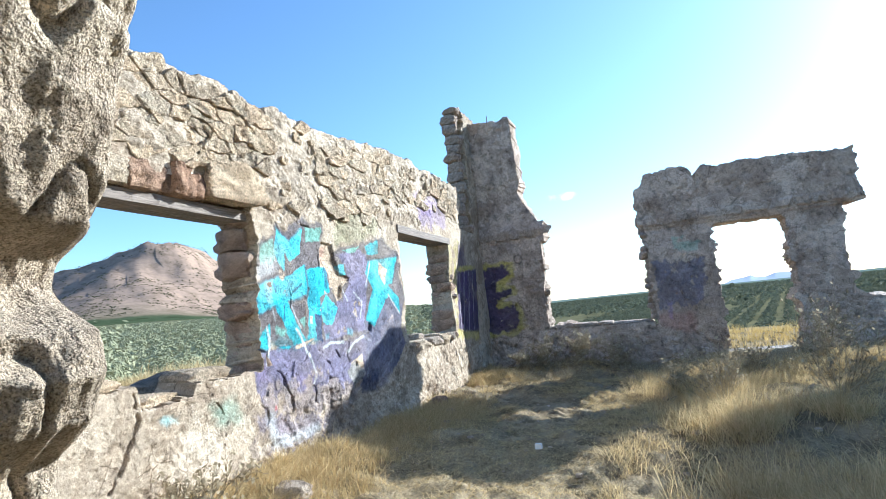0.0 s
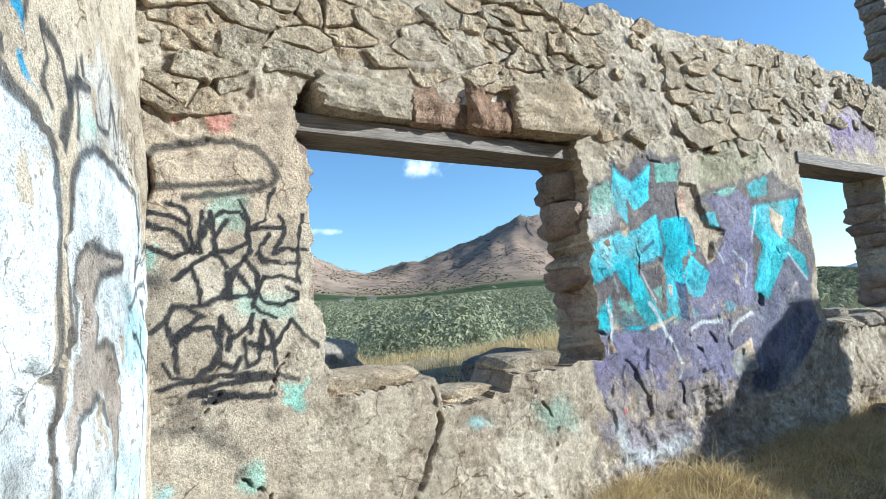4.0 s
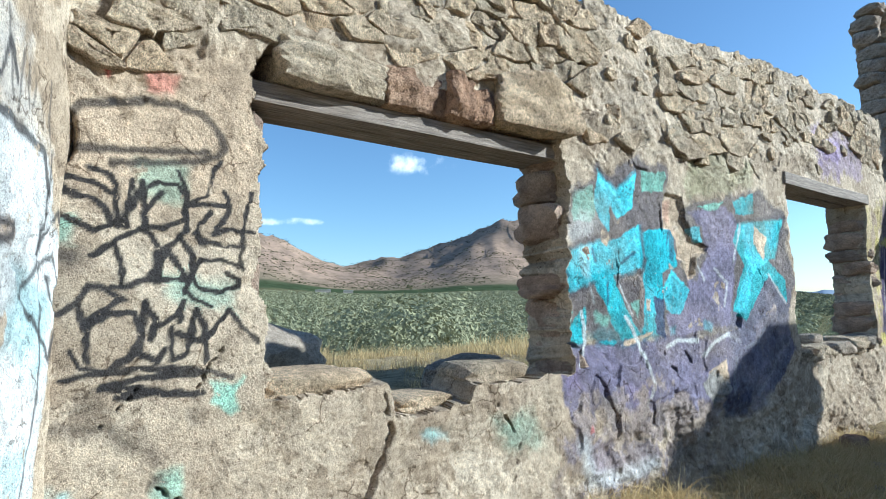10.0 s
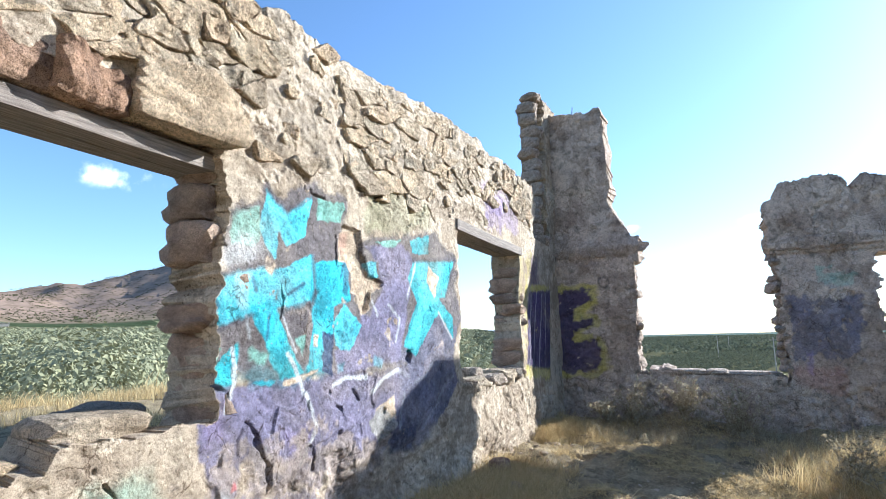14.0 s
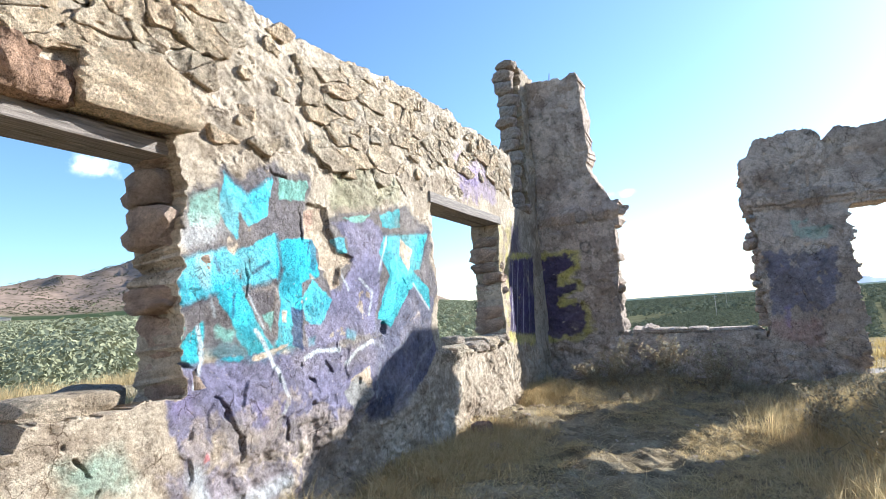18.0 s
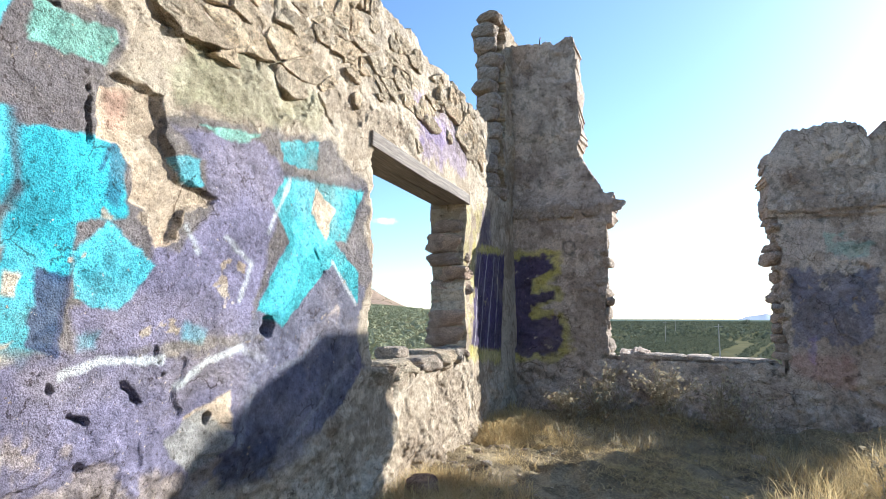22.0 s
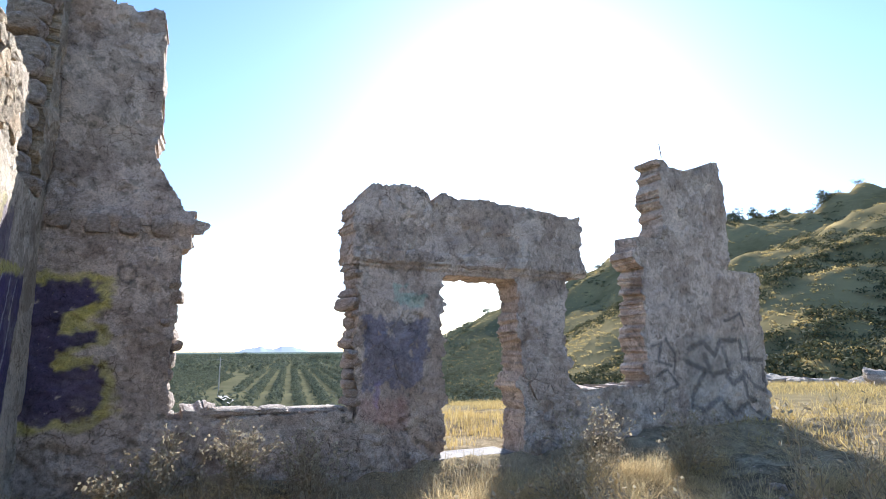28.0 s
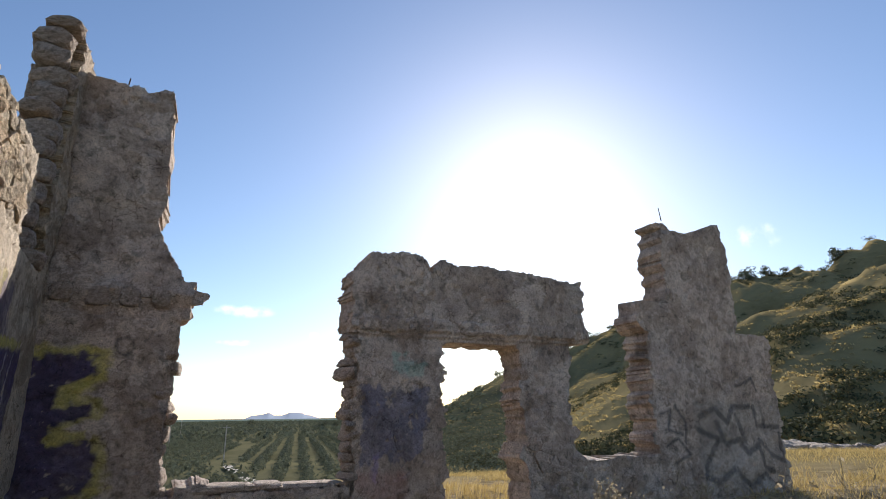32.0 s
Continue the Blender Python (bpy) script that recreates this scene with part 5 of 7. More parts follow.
def west_mask(u, v):
    top = 3.22 + 0.10 * step(0, 4, u) + crag(u, 0 * u, 50, 0.06, 3.5) + np.round(crag(u, 0 * u + 3, 51, 0.06, 1.7) * 14) / 14
    top = np.where(u > 7.22 + crag(v, 0 * v, 52, 0.2, 3.0) + np.clip(v - 2.2, 0, 1.2) * 0.4, 2.6, top)
    top = np.where(u > 8.35 + crag(v, 0 * v + 9, 53, 0.25, 4.0), 4.95 + crag(u, 0 * u, 54, 0.1, 5), top)
    ok = v < top
    sill_a = 1.05 + 0.03 * crag(u, v, 55, 1, 8) - 0.14 * step(0.98, 1.03, u) + 0.10 * step(1.42, 1.47, u)
    a = (u > 0.43 + crag(v, 0 * v, 56, 0.05, 6)) & (u < 2.17 + crag(v, 0 * v, 57, 0.10, 5)) & (v > sill_a) & (v < 2.43)
    sill_b = 0.84 + crag(u, 0 * u, 58, 0.07, 6)
    b_ = (u > 4.80 + crag(v, 0 * v, 59, 0.06, 5)) & (u < 6.56 + crag(v, 0 * v, 60, 0.06, 5)) & (v > sill_b) & (v < 2.34)
    return ok & ~a & ~b_


CRACKS = [([(2.10, 1.22), (2.16, 1.16), (2.25, 1.13), (2.26, 1.03), (2.38, 0.97), (2.43, 0.91), (2.47, 0.86)], 0.022),
          ([(2.44, 0.86), (2.50, 0.78), (2.53, 0.71), (2.54, 0.62)], 0.05),
          ([(4.23, 2.43), (4.30, 2.35), (4.37, 2.29)], 0.025),
          ([(3.86, 2.52), (3.88, 2.45), (3.96, 2.40)], 0.02),
          ([(2.09, 1.55), (2.16, 1.49), (2.18, 1.45)], 0.012),
          ([(2.61, 1.68), (2.63, 1.59), (2.60, 1.43)], 0.016),
          ([(2.74, 2.31), (2.86, 2.25), (2.99, 2.25)], 0.02),
          ([(3.08, 2.08), (3.11, 1.89), (3.12, 1.84)], 0.02),
          ([(2.14, 2.07), (2.18, 1.97), (2.18, 1.86), (2.23, 1.77)], 0.014),
          ([(3.04, 1.06), (3.09, 0.97), (3.19, 0.93)], 0.022),
          ([(3.29, 1.05), (3.35, 0.96)], 0.025),
          ([(3.74, 2.64), (3.83, 2.52), (3.79, 2.41)], 0.018),
          ([(2.84, 1.02), (2.85, 0.95)], 0.01),
          ([(2.90, 0.79), (2.93, 0.63)], 0.03),
          ([(4.23, 1.60), (4.32, 1.49), (4.35, 1.38)], 0.012),
          ([(2.76, 1.17), (2.78, 1.12)], 0.015),
          ([(2.99, 1.21), (3.01, 1.10)], 0.012),
          ([(3.39, 1.16), (3.43, 1.05)], 0.012),
          ([(0.97, 1.0), (1.0, 0.85), (0.9, 0.62), (0.8, 0.5)], 0.03),
          ([(-0.1, 1.0), (0.05, 1.15), (0.2, 1.1), (0.32, 1.3)], 0.01),
          ([(0.05, 0.85), (0.2, 0.72), (0.15, 0.5)], 0.018),
          ([(1.6, 0.9), (1.75, 0.7), (1.7, 0.5)], 0.018)]


def bare_line(u):
    """Above this height the plaster has fallen and the rubble shows."""
    return 2.42 + 0.30 * fbm(u * 1.3, 0 * u, 61, 4, 0.6) - 0.10 * step(0.3, -0.2, u) + 0.28 * step(5.0, 6.2, u)


FALLEN = [(3.14, 2.05), (3.19, 2.13), (3.36, 2.11), (3.39, 1.94), (3.45, 1.84), (3.47, 1.80), (3.64, 1.76), (3.60, 1.72), (3.49, 1.68), (3.46, 1.56), (3.37, 1.53), (3.33, 1.67), (3.28, 1.69), (3.27, 1.80), (3.22, 1.88), (3.14, 1.87)]


def west_relief(u, v):
    h = 0.028 * fbm(u * 1.8, v * 1.8, 62, 4, 0.42) + 0.006 * fbm(u * 17, v * 17, 63, 3, 0.6)
    edge = bare_line(u) + crag(u, v, 64, 0.16, 6)
    bare = step(-0.02, 0.02, v - edge)
    h = h + bare * (0.034 * fbm(u * 5, v * 8, 65, 4, 0.55) + 0.007 * fbm(u * 26, v * 26, 72, 3, 0.6)) + 0.012 * (1 - bare) * step(0.10, 0.0, edge - v)
    low = step(0.85, 0.45, v + crag(u, v, 66, 0.5, 2.0))
    h = h + low * (0.055 * fbm(u * 4.5, v * 5.5, 67, 4, 0.6) - 0.012)
    for pts, w in CRACKS:
        d = near_line(u, v, pts) + np.abs(fbm(u * 14, v * 14, 68, 3)) * 0.04
        h = h - 0.035 * (1 - step(w * 0.25, w * 0.7, d))
    patch = fbm(u * 1.6, v * 1.6, 69, 4, 0.6)
    h = h - 0.011 * step(0.16, 0.175, patch) * step(2.0, 2.2, u) * step(1.25, 1.05, v + crag(u, v, 74, 0.3, 2))
    rim = near_line(u, v, FALLEN + FALLEN[:1]) * np.where(inside(u, v, FALLEN), 1, -1) + fbm(u * 12, v * 12, 75, 3) * 0.03
    h = h - 0.028 * step(-0.006, 0.010, rim)
    pits = value2(u * 16, v * 16, 70) * value2(u * 7, v * 7, 71)
    h = h - 0.006 * step(0.74, 0.80, pits)
    for pu, pv, s in ((3.93, 1.20, 0.05), (3.62, 0.86, 0.02)):
        h = h - 0.09 * (1 - step(s * 0.5, s, np.hypot(u - pu, (v - pv) * 0.8) + fbm(u * 20, v * 20, 76, 2) * 0.02))
    h = h - 0.10 * (1 - step(0.02, 0.05, np.hypot((u + 0.2) * 1.2, (v - 1.95) * 0.5)))
    return h


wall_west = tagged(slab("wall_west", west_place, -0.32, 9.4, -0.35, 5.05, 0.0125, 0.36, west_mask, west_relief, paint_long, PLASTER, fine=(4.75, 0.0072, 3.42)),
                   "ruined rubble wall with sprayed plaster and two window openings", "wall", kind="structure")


def tower_edge(v):
    """Right-hand outline of the corner tower at each height."""
    e = np.where(v > 3.35, 0.74, np.where(v > 2.86, 0.74 + (3.35 - v) / 0.49 * 0.30, np.where(v > 2.45, 1.17, 1.08)))
    return e + crag(v, 0 * v, 80, 0.03, 5) + crag(v, 0 * v + 5, 81, 0.06, 1.6)


def end_mask(u, v):
    top = np.full(u.shape, 0.0)
    tower = (u < tower_edge(v)) & (v < 4.86 + crag(u, 0 * u, 82, 0.07, 6)) & (u > -0.5)
    low = (u >= 1.0) & (u < 2.95) & (v < 0.76 + np.round(crag(u, 0 * u, 83, 0.16, 2.2) * 10) / 10 + crag(u, 0 * u, 84, 0.03, 12))
    left = np.where(v > 2.42, 2.80, 2.90) + crag(v, 0 * v, 85, 0.07, 5) + np.where(v > 3.1, (v - 3.1) * 0.9, 0)
    right = np.where(v > 2.42, 6.30, 6.05) + crag(v, 0 * v, 86, 0.07, 5)
    lintel_top = np.where(u < 4.0, 3.44 + crag(u, 0 * u, 87, 0.08, 4) - 0.10 * step(3.8, 3.98, u), 3.40 - 0.08 * step(4, 6.3, u) + crag(u, 0 * u, 88, 0.05, 3)) - 0.14 * np.exp(-((u - 4.0) / 0.06) ** 2)
    pillar = (u > left) & (u < right) & (v < lintel_top)
    door = (u > 4.13 + crag(v, 0 * v, 89, 0.09, 6)) & (u < 5.04 + crag(v, 0 * v, 90, 0.12, 6)) & (v < 2.36) & (v > 0.10)
    mid = (u >= 5.9) & (u < 7.4) & (v < 0.90 + crag(u, 0 * u, 91, 0.06, 5))
    l2 = np.where(v > 3.12, 7.86, np.where(v > 2.7, 7.30, 7.36)) + crag(v, 0 * v, 92, 0.14, 6)
    r2 = np.where(v > 2.75, 9.25, 10.2) + crag(v, 0 * v, 93, 0.14, 5)
    top2 = np.where(u < 9.3, 4.30 + 0.13 * np.cos((u - 7.3) * 3.1) + crag(u, 0 * u, 94, 0.05, 4), 2.75 + crag(u, 0 * u, 95, 0.1, 4))
    tower2 = (u > l2) & (u < r2) & (v < top2)
    spill = (u > 10.2) & (v < 0.25 - (u - 10.2) * 0.5 + crag(u, 0 * u, 96, 0.15, 4))
    return tower | low | (pillar & ~door) | mid | tower2 | spill


def end_relief(u, v):
    h = 0.03 * fbm(u * 2, v * 2, 101, 5, 0.55) + 0.022 * fbm(u * 12, v * 12, 102, 3, 0.6)
    band = np.exp(-((v - 2.72) / 0.10) ** 2) * step(-0.1, 0.1, u) * step(1.4, 1.2, u)
    h = h + 0.05 * band + 0.03 * band * fbm(u * 9, v * 3, 103, 3)
    cap = np.exp(-((v - 2.43) / 0.02) ** 2) * step(2.7, 2.9, u) * step(6.4, 6.2, u)
    h = h + 0.035 * cap + 0.05 * step(2.44, 2.47, v) * step(2.7, 2.8, u) * step(6.5, 6.4, u)
    teeth = (np.mod(u * 3.1, 1) > 0.2) & (v > 2.48) & (v < 2.62) & (u > 2.7) & (u < 6.4)
    h = h + 0.03 * teeth
    base = step(0.85, 0.45, v + crag(u, v, 104, 0.4, 2))
    h = h + base * 0.06 * fbm(u * 5, v * 6, 105, 4, 0.6)
    patch = fbm(u * 1.5, v * 1.5, 106, 4, 0.6)
    h = h - 0.02 * step(0.08, 0.10, patch)
    pits = value2(u * 13, v * 13, 107) * value2(u * 6, v * 6, 108)
    h = h - 0.03 * step(0.6, 0.74, pits)
    h = h - 0.03 * (1 - step(0.006, 0.02, near_line(u, v, [(-0.02, 4.1), (0.0, 3.5), (-0.03, 2.9)])))
    return h


wall_north = tagged(slab("wall_north", end_place, -0.55, 11.0, -0.5, 5.0, 0.016, 0.5, end_mask, end_relief, paint_end, RENDER),
                    "ruined grey plastered wall with corner towers and a doorway", "wall", kind="structure")


def torn_end(v):
    """How far the cross wall reaches at each height: a lower mass, a notch, and an overhang above it."""
    return np.interp(v, [-0.2, 0.6, 1.07, 1.17, 1.27, 1.36, 1.42, 1.47, 1.53, 1.58, 1.66, 1.76, 1.90, 2.1, 3.2], [1.66, 1.66, 1.74, 1.90, 1.97, 1.93, 1.78, 1.72, 1.76, 1.94, 2.00, 2.07, 2.16, 2.22, 2.24])


def cross_mask(u, v):
    end = torn_end(v) - 0.20
    return (v < 3.2 + crag(u, 0 * u, 111, 0.15, 3)) & (u < end)


def cross_relief(u, v):
    h = 0.014 * fbm(u * 2.5, v * 2.5, 112, 4, 0.42) + 0.005 * fbm(u * 15, v * 15, 113, 3, 0.6)
    for pts, w in (([(0.95, 1.35), (1.05, 1.3), (1.12, 1.34), (1.2, 1.29)], 0.012), ([(0.78, 1.42), (0.84, 1.38)], 0.018), ([(0.25, 1.3), (0.32, 1.15), (0.38, 1.0)], 0.014)):
        h = h - 0.03 * (1 - step(w * 0.3, w, near_line(u, v, pts) + fbm(u * 25, v * 25, 114, 2) * 0.01))
    rough = step(1.75, 1.95, u)
    return h * (1 - 0.2 * rough) + rough * 0.05 * fbm(u * 7, v * 7, 115, 4, 0.6) - 0.008 * step(0.16, 0.17, fbm(u * 1.9, v * 1.9, 116, 4, 0.6))


wall_south = tagged(slab("wall_south", cross_place, -0.1, 2.5, -0.35, 3.4, 0.009, 0.5, cross_mask, cross_relief, paint_cross, PLASTER),
                    "stub of a cross wall sprayed white with outlined shapes", "wall", kind="structure")


def broken_end():
    """The torn end of the cross wall: bulging stone and mortar, with a deep notch and an overhang."""
    ns, nv = 90, 420
    sgrid, v = np.meshgrid(np.linspace(-0.12, 1.12, ns), np.linspace(-0.2, 3.2, nv), indexing="ij")
    lump_cut = np.minimum(np.abs(fbm(sgrid * 2.4 + 3, v * 3.4, 301, 2, 0.5)) * 5, 1)
    end = torn_end(v + 0.05 * fbm(sgrid * 3, v * 2, 306, 3)) + 0.22 * np.clip(sgrid, 0, 1) - 0.035 * (1 - lump_cut) ** 2 + 0.05 * fbm(sgrid * 2.0 + 3, v * 2.6, 307, 3, 0.5) + 0.03 * fbm(sgrid * 8, v * 13, 302, 4, 0.55)
    t = np.clip(sgrid, 0, 1)
    rnd = 0.06 * (np.abs(2 * t - 1) ** 6)
    u = end - rnd - 0.34 * np.clip(np.abs(sgrid - 0.5) - 0.5, 0, 1) / 0.12
    d = 0.03 + t * 0.45 + 0.02 * fbm(v * 6, sgrid * 3, 305, 3)
    verts = cross_place(u.ravel(), v.ravel(), d.ravel())
    i, j = np.meshgrid(np.arange(ns - 1), np.arange(nv - 1), indexing="ij")
    a = (i * nv + j).ravel()
    me = mesh_from("broken_end", verts, np.stack([a, a + 1, a + nv + 1, a + nv], 1)[:, ::-1], BUTT, True)
    ob = new("broken_end", me)
    ob.parent = wall_south
    tagged(ob, "rough torn end of stone and mortar")


broken_end()


# ---- beams, lintel stones, sills ----
def beam(label, y0, y1, z0, z1, x0, x1, seed):
    top = tagged(new("lintel_beam"), label, "beam")
    top.location = (0, (y0 + y1) / 2, z0)
    third = (x1 - x0) / 2
    for k in range(2):
        bm = box_bm(x0 + k * third + 0.004, x0 + (k + 1) * third - 0.004, y0 - (y0 + y1) / 2, y1 - (y0 + y1) / 2, 0, z1 - z0, 0.008, 3, 0.008, seed + k)
        part("plank", bm, WOOD, top)
    return top


beam("grey weathered timber lintel over the wide window", 0.36, 2.20, 2.215, 2.30, -0.33, -0.05, 1)
beam("grey weathered timber lintel under purple spray paint", 5.04, 7.12, 2.40, 2.505, -0.33, 0.03, 5)


def lintel_stones():
    rng = np.random.default_rng(4)
    for y0, y1, h, mat, out, rough, boxy, label in (
            (0.46, 1.02, 0.19, RUBBLE, 0.05, 0.34, 0.75, "long flat buff lintel stone on the timber"), (1.00, 1.19, 0.21, REDSTONE, 0.03, 0.26, 0.72, "red broken stone on the timber"),
            (1.16, 1.36, 0.20, REDSTONE, 0.0, 0.28, 0.72, "red broken stone on the timber"), (1.33, 1.50, 0.23, REDSTONE, 0.05, 0.26, 0.72, "red broken stone on the timber"),
            (1.47, 1.66, 0.19, REDSTONE, 0.02, 0.26, 0.72, "small red stone on the timber"), (1.62, 2.24, 0.30, RUBBLE, 0.10, 0.32, 0.8, "large squared buff stone with yellow lichen")):
        me = lump("lintel_stone", (0.36, (y1 - y0) * 1.16, h * 1.18), int(rng.integers(90)), mat, 4, rough, boxy)
        ob = new("lintel_stone", me)
        ob.location = (-0.16 + out, (y0 + y1) / 2, 2.30 + h / 2 + (0.02 if y0 > 1.6 else 0.0))
        ob.rotation_euler = (rng.normal(0, 0.04), 0, rng.normal(0, 0.05))
        tagged(ob, label, "stone", "stones over the window")


lintel_stones()
ob = new("lintel_stone", lump("lintel_stone", (0.14, 2.0, 0.24), 97, QUOIN, 4, 0.2))
ob.location = (-0.27, 1.28, 2.40)
tagged(ob, "long shaded stone behind the lintel stones", "stone", "stones over the window")


def loose(name, size, at, seed, mat, label, category="stone", group="", rough=0.3, turn=0.0, sub=3):
    ob = new(name, lump(name, size, seed, mat, sub, rough))
    ob.location, ob.rotation_euler = at, (0, 0, turn)
    return tagged(ob, label, category, group)


loose("sill_stone", (0.46, 0.55, 0.16), (-0.24, 0.70, 1.06), 31, RUBBLE, "flat worn sill stone in the window gap")
loose("sill_stone", (0.40, 0.46, 0.14), (-0.24, 1.70, 1.03), 34, RUBBLE, "flat worn sill stone with green stain")
loose("sill_stone", (0.34, 0.36, 0.10), (-0.22, 1.25, 0.93), 35, RUBBLE, "low broken sill stone")
for k, (y, wy, h, z, m) in enumerate(((4.95, 0.44, 0.11, 0.83, RUBBLE), (5.34, 0.48, 0.13, 0.84, RUBBLE), (5.78, 0.52, 0.12, 0.85, BOULDER), (6.18, 0.42, 0.15, 0.86, RUBBLE), (6.48, 0.30, 0.13, 0.87, BOULDER))):
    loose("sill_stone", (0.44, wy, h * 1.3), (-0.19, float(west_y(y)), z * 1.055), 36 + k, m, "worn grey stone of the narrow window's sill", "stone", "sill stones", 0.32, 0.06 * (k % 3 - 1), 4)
loose("sill_stone", (0.26, 0.3, 0.12), (-0.28, 6.0, 0.985), 45, BOULDER, "loose grey stone on the narrow sill")
loose("boulder", (2.6, 3.4, 1.5), (-4.7, 1.1, 0.55), 41, BOULDER, "big weathered boulder outside the wide window", "boulder", "boulders outside", 0.3, 0.4, 4)
loose("boulder", (0.72, 0.9, 0.7), (-1.3, 2.4, 0.68), 42, BOULDER, "dark rounded boulder outside the wide window", "boulder", "boulders outside", 0.25, 1.0, 4)
loose("boulder", (0.7, 0.8, 0.6), (-1.5, 5.6, 0.6), 43, BOULDER, "reddish boulder outside the narrow window", "boulder", "boulders outside", 0.3, 0.2, 4)
loose("boulder", (0.6, 0.9, 0.4), (-0.9, 6.5, 0.5), 44, BOULDER, "flat grey rock outside the narrow window", "boulder", "boulders outside", 0.3, 0.2, 4)
loose("rock", (0.22, 0.24, 0.16), (0.2, 5.5, 0.13), 45, REDSTONE, "small brown rock at the foot of the wall", "rock")
loose("rock", (0.15, 0.12, 0.1), (0.5, 5.0, 0.08), 46, BOULDER, "small grey rock lying in straw", "rock")
loose("rock", (0.3, 0.2, 0.14), (0.5, 1.75, 0.2), 47, BOULDER, "buff rock lying in dry grass", "rock")
loose("slab_stone", (0.8, 0.45, 0.10), (1.75, 9.3, 0.80), 48, RENDER, "pale flat slab on the low wall", "stone")
loose("slab_stone", (0.34, 0.4, 0.09), (2.2, 9.3, 0.80), 49, RENDER, "pale block on the low wall", "stone")
loose("slab_stone", (1.0, 0.4, 0.07), (2.55, 9.35, 0.78), 50, RENDER, "pale flat slab on the low wall", "stone")

sill = tagged(new("door_sill"), "bleached plank sill across the doorway", "sill")
sill.location = (4.62, 9.3, 0.10)
part("plank", box_bm(-0.55, 0.55, -0.24, 0.24, 0, 0.05, 0.008, 3, 0.008, 3), WOOD, sill)

for x, z, tilt in ((0.36, 5.02, 0.1), (8.5, 4.72, -0.15)):
    bm = bmesh.new()
    bmesh.ops.create_cone(bm, segments=6, radius1=0.008, radius2=0.007, depth=0.24, cap_ends=True)
    ob = part("iron_rod", bm, IRON)
    ob.location, ob.rotation_euler = (x, 9.3, z + 0.06), (0, tilt, 0)
    tagged(ob, "thin rusted iron rod sticking out of the wall top", "rod", "iron rods")

bm = box_bm(-0.03, 0.03, -0.022, 0.022, 0, 0.045, 0.008, 1, 0.01, 8)
ob = part("paper_cup", bm, PAPER)
ob.location = (1.9, 3.35, 0.06)
tagged(ob, "crumpled white paper cup lying on the earth", "litter")


# ---- plants ----
def blades(name, roots, lengths, lean, width, mat, seed, label, category):
    """Grass blades: a bent tapering strip each."""
    rng = np.random.default_rng(seed)
    n = len(roots)
    ang = rng.uniform(0, 2 * math.pi, n)
    side = np.stack([np.cos(ang), np.sin(ang), 0 * ang], 1)
    tip = rng.uniform(0, 2 * math.pi, n)
    out = np.stack([np.cos(tip), np.sin(tip), 0 * tip], 1) * (lengths * rng.uniform(0.1, lean, n))[:, None]
    up = np.array([0, 0, 1.0])
    w = (width * rng.uniform(0.5, 1.3, n))[:, None]
    mid = roots + up * (lengths * 0.6)[:, None] + out * 0.35
    end = roots + up * (lengths * rng.uniform(0.55, 1.0, n))[:, None] + out
    v = np.stack([roots - side * w, roots + side * w, mid + side * w * 0.7, mid - side * w * 0.7, end], 1).reshape(-1, 3)
    b0 = np.arange(n)[:, None] * 5
    tris = np.concatenate([b0 + [0, 1, 2], b0 + [0, 2, 3], b0 + [3, 2, 4]])
    return tagged(new(name, mesh_from(name, v, tris, mat)), label, category, kind="stuff")


def tufts(count, area, keep, tall, spread, per, seed):
    """Roots and lengths of blades in tufts within an area."""
    rng = np.random.default_rng(seed)
    c = np.stack([rng.uniform(area[0], area[1], count * 4), rng.uniform(area[2], area[3], count * 4)], 1)
    c = c[keep(c[:, 0], c[:, 1], rng.uniform(0, 1, len(c)))][:count]
    size = rng.uniform(0.5, 1.2, len(c))
    at = np.repeat(c, per, 0) + rng.normal(0, 1, (len(c) * per, 2)) * np.repeat(spread * size, per)[:, None]
    length = rng.uniform(0.35, 1.0, len(at)) * np.repeat(tall * size, per)
    z = ground_height(at[:, 0], at[:, 1])
    return np.c_[at, z - 0.01], length


